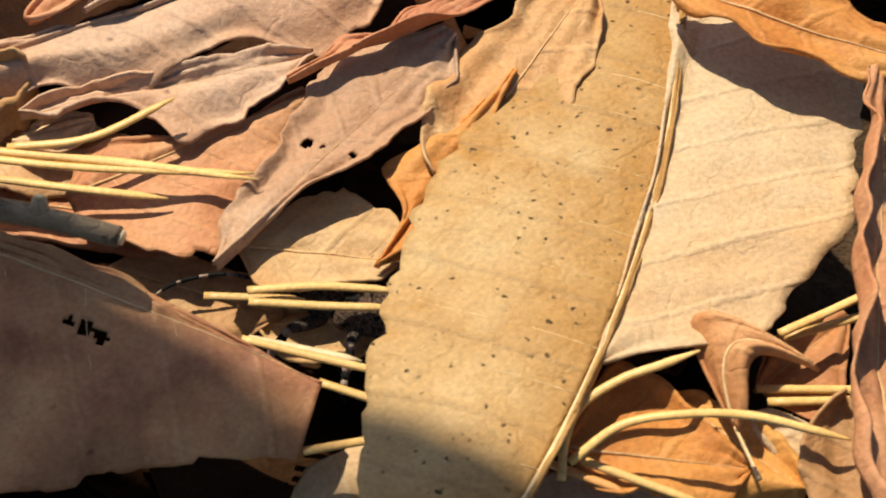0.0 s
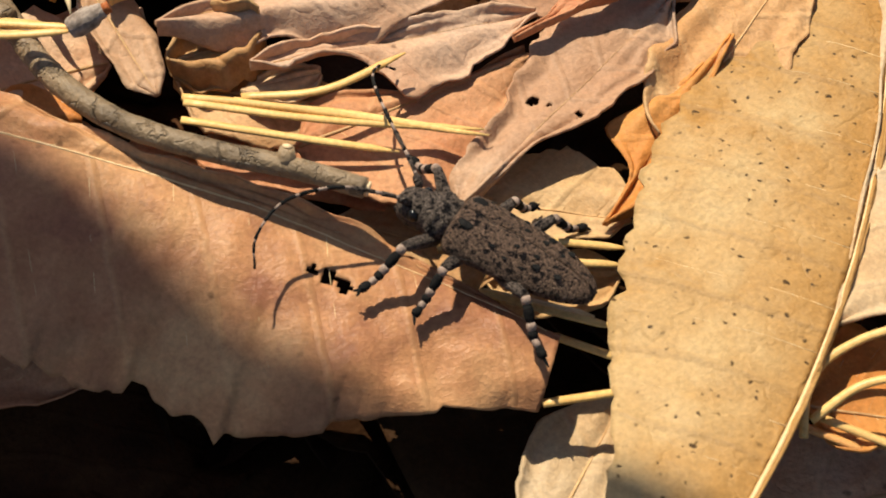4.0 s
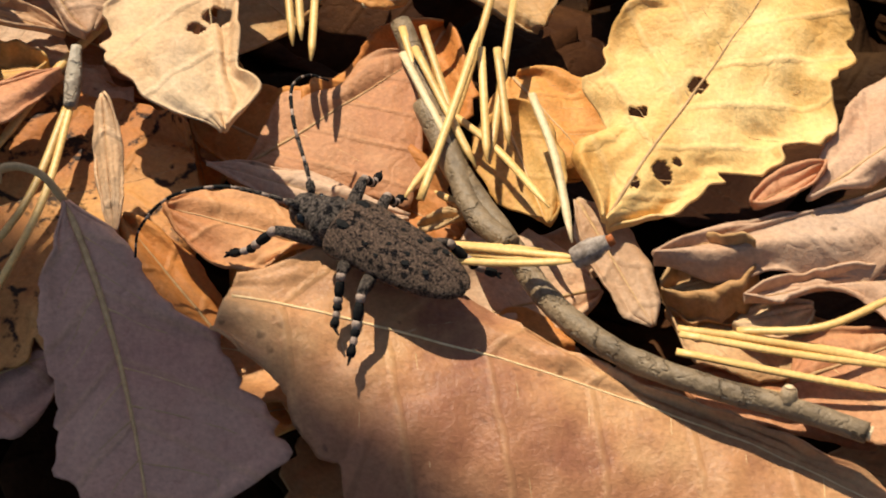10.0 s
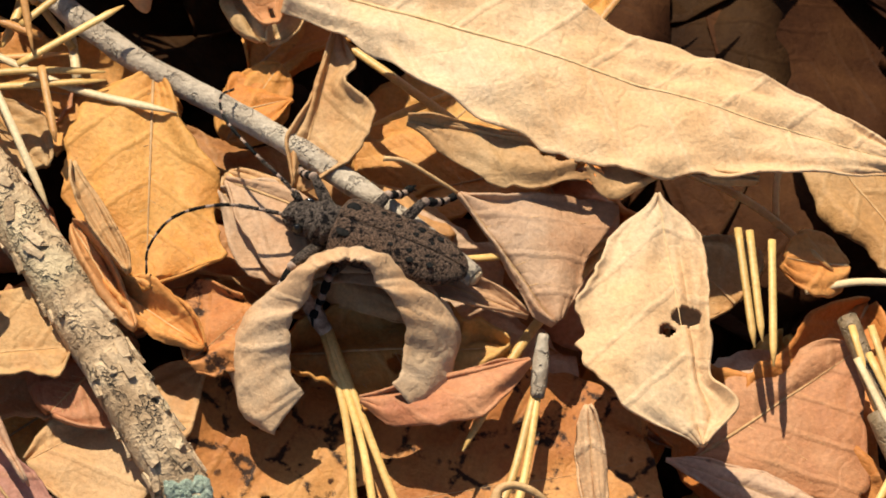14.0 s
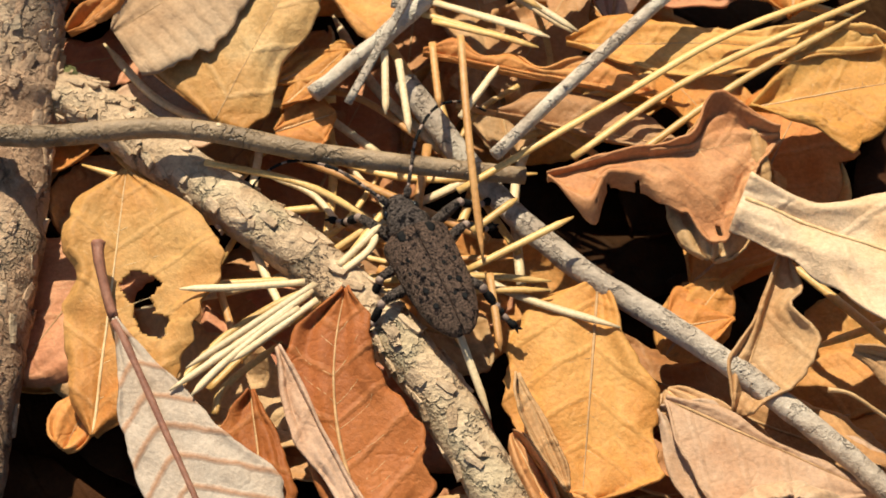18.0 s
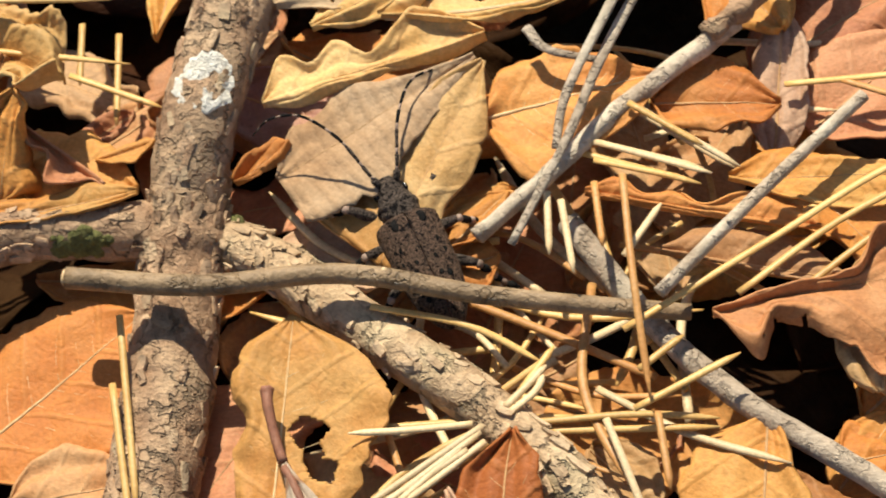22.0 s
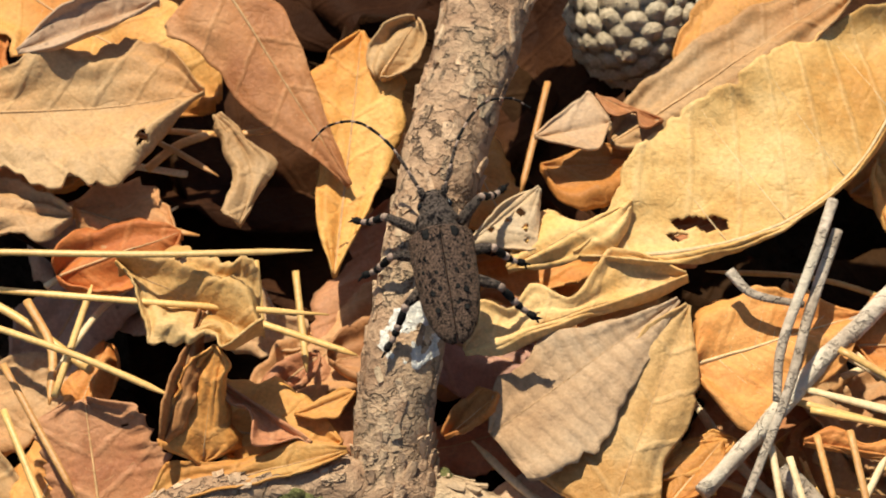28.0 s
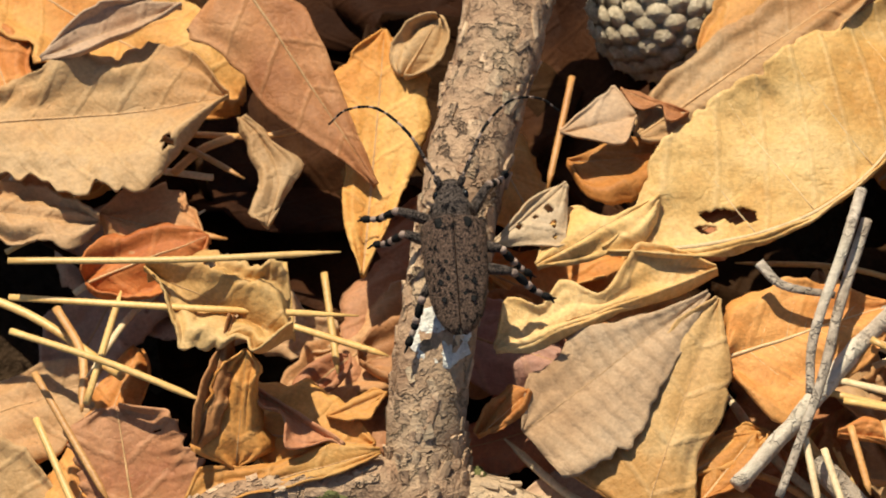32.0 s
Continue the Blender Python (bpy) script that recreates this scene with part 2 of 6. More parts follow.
RUST = leaf_mat("leaf_rust_red", (0.46, 0.165, 0.042), (0.42, 0.135, 0.032), (0.31, 0.085, 0.022), (0.56, 0.25, 0.085), veins=0.25, spacing=0.42)
REDBROWN = leaf_mat("leaf_red_brown", (0.54, 0.265, 0.13), (0.51, 0.222, 0.10), (0.40, 0.145, 0.065), (0.57, 0.31, 0.155), veins=0.2)
CREAM = leaf_mat("leaf_cream", (0.60, 0.43, 0.265), (0.62, 0.415, 0.23), (0.58, 0.345, 0.165), (0.64, 0.48, 0.31), veins=0.2, spacing=0.6)
GREY = leaf_mat("leaf_grey_cream", (0.527, 0.432, 0.319), (0.534, 0.414, 0.289), (0.477, 0.352, 0.227), (0.406, 0.203, 0.089), veins=0.85, spacing=0.3)
# deep leaves: the shade of the gaps is put into these near-black colours
GAP_SHADE = leaf_mat("leaf_gap_shade", (0.05, 0.024, 0.01), (0.032, 0.014, 0.006), (0.015, 0.006, 0.003), (0.05, 0.024, 0.01), veins=0.1)
GAP_SHADE_RED = leaf_mat("leaf_gap_shade_red", (0.075, 0.03, 0.012), (0.048, 0.018, 0.008), (0.023, 0.009, 0.005), (0.07, 0.03, 0.014), veins=0.1)
# almost no gloss, so the painted gap shade stays dark
for gap_leaf in (GAP_SHADE, GAP_SHADE_RED):
    gap_leaf.node_tree.nodes["Principled BSDF"].inputs["Specular IOR Level"].default_value = 0.02
GOLD = leaf_mat("leaf_golden", (0.74, 0.49, 0.205), (0.66, 0.385, 0.125), (0.53, 0.245, 0.055), (0.76, 0.55, 0.28), veins=0.2, spacing=0.5, speck=0.4)
CRACKED = leaf_mat("leaf_cracked_orange", (0.60, 0.29, 0.10), (0.57, 0.235, 0.07), (0.44, 0.15, 0.045), (0.58, 0.32, 0.12), veins=0.12, speck=1.0, cracks=0.95)
WEATHERED = leaf_mat("leaf_weathered", (0.52, 0.37, 0.225), (0.50, 0.325, 0.175), (0.40, 0.235, 0.115), (0.36, 0.22, 0.11), veins=0.35, spacing=0.16, lean=0.1, rough=0.8)
RIB = plain_mat("rib", (0.42, 0.23, 0.09), (0.56, 0.34, 0.15), 500)
RIB_PALE = plain_mat("rib_pale", (0.58, 0.38, 0.17), (0.68, 0.48, 0.25), 500)
RIB_RED = plain_mat("rib_red", (0.24, 0.09, 0.05), (0.34, 0.15, 0.085), 500)
NEEDLE = plain_mat("needle_straw", (0.54, 0.30, 0.085), (0.68, 0.43, 0.15), 160, 0.42, 2600, 0.0002, 0.3)
NEEDLE_PALE = plain_mat("needle_pale", (0.58, 0.41, 0.21), (0.68, 0.51, 0.29), 160, 0.5, 2600, 0.0002, 0.3)
NEEDLE_RED = plain_mat("needle_orange", (0.50, 0.22, 0.06), (0.58, 0.30, 0.10), 160, 0.45)
SHEATH = plain_mat("needle_sheath", (0.20, 0.14, 0.10), (0.42, 0.33, 0.26), 900, 0.8)
BARK = plain_mat("bark_grey_brown", (0.29, 0.165, 0.09), (0.52, 0.335, 0.195), 260, 0.85, 1500, 0.0012, 0.9, cracks=0.75, crack_scale=300)
BARK_PALE = plain_mat("bark_pale_tan", (0.32, 0.205, 0.11), (0.56, 0.395, 0.235), 260, 0.8, 1500, 0.0010, 0.9, cracks=0.6, crack_scale=300)
FLAKE = plain_mat("bark_flake", (0.34, 0.21, 0.12), (0.58, 0.39, 0.235), 330, 0.85, 1600, 0.0007, 0.8, cracks=0.2, crack_scale=480)
FLAKE_PALE = plain_mat("bark_flake_pale", (0.38, 0.25, 0.14), (0.61, 0.44, 0.27), 330, 0.8, 1600, 0.0007, 0.8)
BARK_SMOOTH = plain_mat("bark_smooth", (0.14, 0.09, 0.045), (0.29, 0.195, 0.105), 300, 0.5, 1700, 0.0006, 0.7, cracks=0.35, crack_scale=330)
WOOD_GREY = plain_mat("wood_weathered", (0.30, 0.225, 0.155), (0.52, 0.42, 0.31), 220, 0.8, 1500, 0.0006, 0.8, cracks=0.2, crack_scale=420)
WOOD_CUT = plain_mat("wood_cut", (0.60, 0.40, 0.20), (0.74, 0.55, 0.33), 700, 0.8)
RESIN = plain_mat("white_patch", (0.72, 0.66, 0.54), (0.86, 0.82, 0.72), 900, 0.8, 2500, 0.0008, 0.8)
LICHEN = plain_mat("lichen", (0.30, 0.36, 0.27), (0.46, 0.52, 0.40), 900, 0.9, 2500, 0.0008, 1.0)
MOSS = plain_mat("moss", (0.10, 0.10, 0.03), (0.20, 0.19, 0.06), 900, 0.9, 2500, 0.0008, 1.0)
SOIL = plain_mat("soil", (0.03, 0.018, 0.01), (0.075, 0.045, 0.025), 160, 0.95, 900, 0.002, 1.0)
SOIL.node_tree.nodes["Principled BSDF"].inputs["Specular IOR Level"].default_value = 0.03
CONE = plain_mat("cone_scale", (0.36, 0.27, 0.16), (0.58, 0.47, 0.31), 500, 0.75, 1700, 0.0006, 0.8)


# ---- builders ----
GROUND = (0.1301, -0.3185, 0.7525, 0.0282, -0.1425, 0.1789)


def ground_z(x, y):
    x, y = (x + 10) / 10, (y - 5) / 10
    return sum(k * b for k, b in zip(GROUND, (1, x, y, x * x, x * y, y * y)))


def obj(name, verts, faces, material, parent=None, smooth=True, uvs=None):
    me = bpy.data.meshes.new(name)
    me.from_pydata(verts, [], faces)
    if uvs:
        layer = me.uv_layers.new(name="UVMap")
        flat = np.array(uvs, dtype=np.float32)
        idx = np.empty(len(me.loops), dtype=np.int32)
        me.loops.foreach_get("vertex_index", idx)
        layer.data.foreach_set("uv", flat[idx].ravel())
    for mm in material if isinstance(material, (list, tuple)) else [material]:
        me.materials.append(mm)
    if smooth:
        me.polygons.foreach_set("use_smooth", [True] * len(me.polygons))
    me.update()
    ob = new(name, me)
    if parent:
        ob.parent = parent
    return ob


def spline(pts, n):
    """Catmull-Rom through the points, n steps a stretch."""
    p = [Vector(q) for q in pts]
    p = [p[0] * 2 - p[1], *p, p[-1] * 2 - p[-2]]
    out = []
    for i in range(1, len(p) - 2):
        for k in range(n):
            t = k / n
            a, b, c, d = p[i - 1], p[i], p[i + 1], p[i + 2]
            out.append(0.5 * (2 * b + (c - a) * t + (2 * a - 5 * b + 4 * c - d) * t * t + (3 * b - a - 3 * c + d) * t ** 3))
    return out + [p[-2]]


def tube_data(line, radius, sides=8, rough=0.0, seed=0.0, freq=6.0, flat=1.0):
    """Verts (cm), faces and UVs of a closed tube along a line; radius is a number or a function of 0..1."""
    verts, faces, uvs = [], [], []
    ref = Vector((0, 0, 1))
    m, run = len(line), 0.0
    for i, q in enumerate(line):
        d = (line[min(i + 1, m - 1)] - line[max(i - 1, 0)]).normalized()
        s = d.cross(ref if abs(d.dot(ref)) < 0.95 else Vector((1, 0, 0))).normalized()
        n = s.cross(d)
        r = radius(i / (m - 1)) if callable(radius) else radius
        run += (q - line[i - 1]).length if i else 0
        for k in range(sides):
            a = 2 * math.pi * k / sides
            w = s * math.cos(a) + n * math.sin(a) * flat
            rr = r * (1 + rough * (noise.noise(Vector((math.cos(a) * 1.3 + seed, math.sin(a) * 1.3, run * freq))) + 0.5 * noise.noise(Vector((math.cos(a) * 3 + seed, math.sin(a) * 3, run * freq * 2.7)))))
            verts.append(q + w * rr)
            uvs.append((run, k / sides))
    for i in range(m - 1):
        for k in range(sides):
            a, b = i * sides + k, i * sides + (k + 1) % sides
            faces.append((a, b, b + sides, a + sides))
    faces.append(tuple(range(sides))[::-1])
    faces.append(tuple(range((m - 1) * sides, m * sides)))
    return verts, faces, uvs


def tube(name, line, radius, material, parent, org, sides=8, rough=0.0, seed=0.0, freq=6.0, flat=1.0):
    v, f, u = tube_data(line, radius, sides, rough, seed, freq, flat)
    return obj(name, [(q - org) * CM for q in v], f, material, parent, uvs=u)


def thing(name, at, label, category, group=""):
    e = new(name)
    e.empty_display_size = 0.002
    e.location = Vector(at) * CM
    return tagged(e, label, category, group)


count = [0]


def along(prof, u):
    """A smooth value at u in 0..1 from evenly spaced ones."""
    f = min(max(u, 0.0), 1.0) * (len(prof) - 1)
    i = min(int(f), len(prof) - 2)
    t = f - i
    a, b, c, d = prof[max(i - 1, 0)], prof[i], prof[i + 1], prof[min(i + 2, len(prof) - 1)]
    v = 0.5 * (2 * b + (c - a) * t + (2 * a - 5 * b + 4 * c - d) * t * t + (3 * b - a - 3 * c + d) * t ** 3)
    return max(v, 0.6 * min(b, c), 0.005)


def leaf(m, base, tip, wl, wr, label, mid=None, arch=0.0, cup=0.0, cup_r=None, roll=0.0, belly=0.45, blunt=0.55, teeth=0, tooth=0.06, lobes=0, lobe=0.3,
         wave=0.08, ragged=0.05, curl=0.0, stalk=None, holes=(), rib=True, rib_m=None, rib_r=0.018, bow=0.0, sv=0, slant=0.5, nu=70, nv=16):
    """A dry leaf from base to tip (cm). wl, wr: half widths; arch: rise in the middle; cup: turn of each half in radians (up);
    wl, wr may be rows of half widths from base to tip; roll: turn about its length in degrees; curl: the tip rolls up; stalk: points of the petiole; holes: (u, v, radius in cm)."""
    count[0] += 1
    sd = count[0] * 3.17
    b, t = Vector(base), Vector(tip)
    ax = t - b
    ln = ax.length
    ax.normalize()
    s0 = ax.cross(Vector((0, 0, 1))).normalized()
    n0 = s0.cross(ax)
    c, s = math.cos(radians(roll)), math.sin(radians(roll))
    side, nor = s0 * c - n0 * s, n0 * c + s0 * s
    cup_r = cup if cup_r is None else cup_r
    sag = (Vector(mid) - (b + t) / 2) if mid else Vector((0, 0, 0))
    ex = math.log(0.5) / math.log(belly)

    def half(u, sgn):
        prof = wr if sgn > 0 else wl
        if isinstance(prof, tuple):
            w = along(prof, u)
        else:
            w = prof * max(math.sin(math.pi * min(max(u, 0), 1) ** ex), 0) ** blunt
        if lobes:
            w *= 1 - lobe * (0.5 + 0.5 * math.cos(2 * math.pi * u * lobes + sgn)) * (0.35 + 0.65 * math.sin(math.pi * u))
        if teeth:
            w *= 1 + tooth * (((u * teeth) % 1.0) - 0.5)
        w *= 1 + ragged * 2 * noise.noise(Vector((u * 6, sgn * 5 + sd, 0))) + ragged * noise.noise(Vector((u * 22, sgn * 9, sd)))
        w *= 1 - min(0.6, 9 * ragged * max(0.0, noise.noise(Vector((u * ln * 2.3, sgn * 4 + 7, sd * 1.7))) - 0.28))
        w *= 1 - min(0.3, 3 * ragged * max(0.0, noise.noise(Vector((u * ln * 6.5, sgn * 2 + 3, sd * 0.7))) - 0.15))
        return w

    def put(u, v):
        w = half(u, 1 if v >= 0 else -1) * abs(v)
        th = (cup_r if v >= 0 else cup) * abs(v)
        if abs(th) > 1e-3:
            rad = w / th
            lat, up = rad * math.sin(th), rad * (1 - math.cos(th))
        else:
            lat, up = w, 0.0
        x, z = u * ln, arch * 4 * u * (1 - u) * ln
        if abs(curl) > 1e-3 and u > 0.5:
            q = (u - 0.5) * 2 * curl
            rad = 0.5 * ln / curl
            x, z = 0.5 * ln + rad * math.sin(q), z + rad * (1 - math.cos(q))
        amp = 1.45 * wave * (0.35 + 0.9 * v * v)
        z += up + amp * (noise.noise(Vector((u * ln * 0.9, v * 1.6, sd))) * 1.3 + 0.45 * noise.noise(Vector((u * ln * 2.6, v * 3.4 + sd, 1))))
        z += wave * 0.9 * abs(v) ** 5 * noise.noise(Vector((u * ln * 1.7 + 9, v, sd + 4)))
        z += 0.007 * min(1.0, ln / 3) * math.cos(2 * math.pi * (u * ln - 0.5 * w) / 0.45 + sd) * min(1, abs(v) * 3)
        z += 0.011 * noise.noise(Vector((u * ln * 5, w * 7 * (1 if v > 0 else -1), sd)))
        z -= 0.02 * math.exp(-((v * 7) ** 2))
        return b + ax * x + side * ((lat if v >= 0 else -lat) + bow * 4 * u * (1 - u)) + nor * z + sag * (4 * u * (1 - u)), w

    if holes:
        nu, nv = 210, max(nv, 34)
    nu = max(24, min(nu, int(ln * (44 if holes else 18))))
    verts, uvs, faces, grid = [], [], [], {}
    for i in range(nu + 1):
        u = i / nu
        for k in range(-nv, nv + 1):
            v = k / nv
            q, w = put(0.004 + 0.992 * u, v)
            grid[i, k] = len(verts)
            verts.append((q - b) * CM)
            uvs.append((u * ln, w if v >= 0 else -w))
    for i in range(nu):
        for k in range(-nv, nv):
            u, v = (i + 0.5) / nu, (k + 0.5) / nv
            gone = False
            for hu, hv, hr in holes:
                du, dv = (u - hu) * ln, v * half(u, v) - hv * half(hu, hv)
                if math.hypot(du, dv) < hr * (0.75 + 0.7 * noise.noise(Vector((du * 5, dv * 5, sd)))):
                    gone = True
            if not gone:
                faces.append((grid[i, k], grid[i, k + 1], grid[i + 1, k + 1], grid[i + 1, k]))
    top = thing("dead_leaf", b, label, "leaf", "fallen leaves")
    blade = obj("blade", verts, faces, m, top, uvs=uvs)
    sol = blade.modifiers.new("thickness", "SOLIDIFY")
    sol.thickness, sol.offset = 0.00022, 0
    if not rib:
        rib_r = 0.006
    if rib_r:
        line = [put(0.01 + 0.97 * i / 40, 0.0)[0] + nor * 0.012 for i in range(41)]
        tube("midrib", line, lambda x: rib_r * (1 - 0.8 * x), rib_m or RIB, top, b, 6, 0.05, sd)
    wide_l, wide_r = (max(q) if isinstance(q, tuple) else q for q in (wl, wr))
    if not sv and wide_l + wide_r > 0.95:
        sv = 4 + int(sd * 7) % 4
    for k in range(max(sv, 0)):
        for sg in (1, -1):
            if (wide_r if sg > 0 else wide_l) < 0.25:
                continue
            u0 = 0.1 + 0.78 * (k + (0.25 if sg > 0 else 0.0) + 0.5 * noise.noise(Vector((k * 3.3, sg * 2.0, sd)))) / sv
            u0 = max(u0, 0.05)
            bend = slant * (0.85 + 0.3 * noise.noise(Vector((k * 2.1, sg, sd))))
            vein = [put(min(u0 + bend * (wide_r + wide_l) / ln * (0.5 * q / 9 + 0.22 * (q / 9) ** 2), 0.97), sg * 0.94 * q / 9)[0] + nor * 0.008 for q in range(10)]
            tube("side_vein", vein, lambda x: max(rib_r * 0.24, 0.004) * (1 - 0.7 * x), rib_m or RIB, top, b, 5, 0.05, sd)
    if stalk:
        tube("petiole", spline([b, *[Vector(q) for q in stalk]], 6), lambda x: rib_r * (1.0 + 0.5 * x ** 6), rib_m or RIB, top, b, 6, 0.1, sd)
    return top


def twig(name, pts, radius, m, label, category="twig", sides=14, rough=0.12, freq=5.0, knobs=(), cut=True, steps=10, seed=1.0):
    """A twig through the points; radius: number or function; knobs: (place 0..1, lift, size)."""
    org = Vector(pts[0])
    top = thing(name, org, label, category)
    line = spline(pts, steps)
    tube("bark", line, radius, m, top, org, sides, rough, seed, freq)
    for where, (dx, dy, dz), size in knobs:
        q = line[min(int(where * (len(line) - 1)), len(line) - 1)]
        tube("knob", [q, q + Vector((dx, dy, dz)) * 0.6, q + Vector((dx, dy, dz))], lambda x, size=size: size * (1.25 - 0.5 * x), m, top, org, 10, 0.12, seed + where, 9)
        e = q + Vector((dx, dy, dz))
        tube("bud_scar", [e, e + Vector((dx, dy, dz)) * 0.12], size * 0.55, WOOD_CUT, top, org, 8, 0.1, seed)
    if not cut:
        q = line[len(line) // 3]
        r = radius(0.33) if callable(radius) else radius
        tube("knot", [q - Vector((0, 0, 0.2 * r)), q + Vector((0.1 * r, -0.3 * r, 1.15 * r))], r * 0.4, m, top, org, 9, 0.25, seed + 5, 9)
    if cut:
        r = radius(1.0) if callable(radius) else radius
        d = (line[-1] - line[-2]).normalized()
        tube("cut_end", [line[-1], line[-1] + d * 0.03], r * 0.72, WOOD_CUT, top, org, 10, 0.15, seed + 3)
    return top


def needle(pts, label="dry straw-coloured pine needle on the leaf litter", m=None, r=0.035):
    org = Vector(pts[0])
    line = spline(pts, 7)
    ob = tube("pine_needle", line, lambda x: r * (1 - 0.75 * max(0, x - 0.85) / 0.15), m or NEEDLE, None, org, 7, 0.03, org.x, 2, 0.62)
    ob.location = org * CM
    return tagged(ob, label, "pine needle", "pine needles")


# ---- the ground under the litter ----
def ground():
    verts, faces = [], []
    xs = [-6000, -1500, -400, -120, -80, -55] + [-40 + i * 1.5 for i in range(39)] + [35, 60, 100, 400, 1500, 6000]
    ys = [-6000, -1500, -400, -100, -60, -30] + [-14 + i * 1.5 for i in range(29)] + [45, 70, 110, 400, 1500, 6000]
    for y in ys:
        for x in xs:
            cx, cy = min(max(x, -26), 5), min(max(y, -4), 18)
            verts.append((x * CM, y * CM, (ground_z(cx, cy) - 2.9 + 0.5 * noise.noise(Vector((x * 0.35, y * 0.35, 2)))) * CM))
    w = len(xs)
    for j in range(len(ys) - 1):
        for i in range(w - 1):
            faces.append((j * w + i, j * w + i + 1, (j + 1) * w + i + 1, (j + 1) * w + i))
    tagged(obj("ground", verts, faces, SOIL), "dark forest soil under the fallen leaves", "ground", kind="structure")


ground()


def litter():
    """The deeper, uncounted leaves that show between the upper ones and carry on around them, coloured near-black as
    gap shade.
    """
    rng = random.Random(11)
    verts, faces, uvs, mats = [], [], [], []
    palette = [GAP_SHADE, GAP_SHADE, GAP_SHADE_RED, GAP_SHADE, GAP_SHADE_RED]
    for i in range(520):
        if i < 330:
            u = rng.random()
            x, y = 3 - 28 * u + rng.uniform(-6, 6), 0 + 13 * u + rng.uniform(-7, 7)
            h = rng.uniform(-2.5, -1.5)
        else:
            x, y, h = rng.uniform(-50, 28), rng.uniform(-24, 42), rng.uniform(-1.6, -0.8)
            if -30 < x < 7 and -6 < y - (2 - x) * 0.46 + 3 < 12:
                continue
        ln, wd = rng.uniform(2.5, 5.0), rng.uniform(0.8, 1.5)
        a = rng.uniform(0, 6.28)
        m = Matrix.Translation((x, y, ground_z(min(max(x, -26), 5), min(max(y, -4), 18)) + h)) @ Euler((rng.uniform(-0.25, 0.25), rng.uniform(-0.25, 0.25), a)).to_matrix().to_4x4()
        o, nu, nv = len(verts), 14, 4
        cup = rng.uniform(-0.5, 0.8)
        for p in range(nu + 1):
            u = p / nu
            w = wd * math.sin(math.pi * min(max(u, 0.01), 0.99)) ** 0.6 * (1 + 0.25 * noise.noise(Vector((u * 7, i, 0))))
            for k in range(-nv, nv + 1):
                v = k / nv
                z = cup * v * v * 0.4 + 0.22 * noise.noise(Vector((u * 4, v * 2, i)))
                verts.append(tuple((m @ Vector(((u - 0.5) * ln, v * w, z))) * CM))
                uvs.append((u * ln, v * w))
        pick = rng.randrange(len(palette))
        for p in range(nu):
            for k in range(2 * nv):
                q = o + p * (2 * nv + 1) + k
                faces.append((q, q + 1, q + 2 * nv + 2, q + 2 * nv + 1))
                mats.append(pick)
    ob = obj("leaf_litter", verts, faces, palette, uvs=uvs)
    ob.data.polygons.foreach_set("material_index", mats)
    sol = ob.modifiers.new("thickness", "SOLIDIFY")
    sol.thickness, sol.offset = 0.0002, 0
    tagged(ob, "deep layer of fallen leaves, coloured near-black as gap shade", "leaf litter", kind="stuff")


litter()

# ---- leaves round the first stretch ----
leaf(HERO, (-7.59, 1.96, 0.1), (-1.57, -0.45, -0.56), (0.21, 0.76, 0.51, 0.31, 0.15, 0.14, 0.19, 0.07, 0.02), (0.34, 0.87, 1.46, 1.55, 1.7, 1.79, 1.44, 1.01, 0.54), "large smooth red-brown dead leaf with pale veins and a small hole", bow=-0.34, holes=[(0.71, 0.2, 0.06), (0.73, 0.2, 0.08), (0.75, 0.22, 0.07), (0.69, 0.19, 0.03)], cup=-0.15, cup_r=-0.5, teeth=9, tooth=0.06, wave=0.09, ragged=0.03, rib_m=RIB_PALE, rib_r=0.013, sv=8, slant=0.5, nu=140, nv=36)
leaf(SPECKLED, (-1.02, -2.64, 0.12), (1.99, 4.59, -0.75), (0.76, 1.12, 1.56, 1.69, 1.66, 1.41, 1.1, 0.67, 0.02), (0.03, 0.04, 0.04, 0.04, 0.05, 0.04, 0.04, 0.04, 0.03), "large yellow-tan dead leaf with grey freckles, folded at its midrib", roll=2, bow=0.60, cup=-0.25, wave=0.045, ragged=0.03, sv=11, slant=0.1, rib_m=RIB_PALE, rib_r=0.022, nu=90, nv=22)
leaf(CREAM, (0.34, -0.72, -0.16), (2.39, 3.81, -0.74), (0.02, 0.02, 0.02, 0.01, 0.08, 0.17, 0.27, 0.16, 0.02), (0.02, 1.04, 1.24, 1.52, 1.45, 1.42, 1.25, 0.65, 0.02), "pale cream dead leaf lying flat beside the speckled leaf", sv=4, slant=0.8, cup=0.06, cup_r=-0.1, wave=0.05, ragged=0.02, rib_m=RIB_PALE, rib_r=0.012)
leaf(PINK, (-2.26, 0.64, -0.47), (-0.18, 2.57, -0.41), (0.02, 0.25, 0.31, 0.35, 0.49, 0.57, 0.54, 0.43, 0.16), (0.02, 0.03, 0.07, 0.15, 0.29, 0.31, 0.39, 0.29, 0.02), "pale pinkish-tan leaf with small black holes", holes=[(0.45, -0.52, 0.05), (0.49, 0.54, 0.03), (0.46, -0.17, 0.02)], cup=-0.2, cup_r=-0.25, wave=0.06, ragged=0.06, rib=False, sv=-1, nv=22)
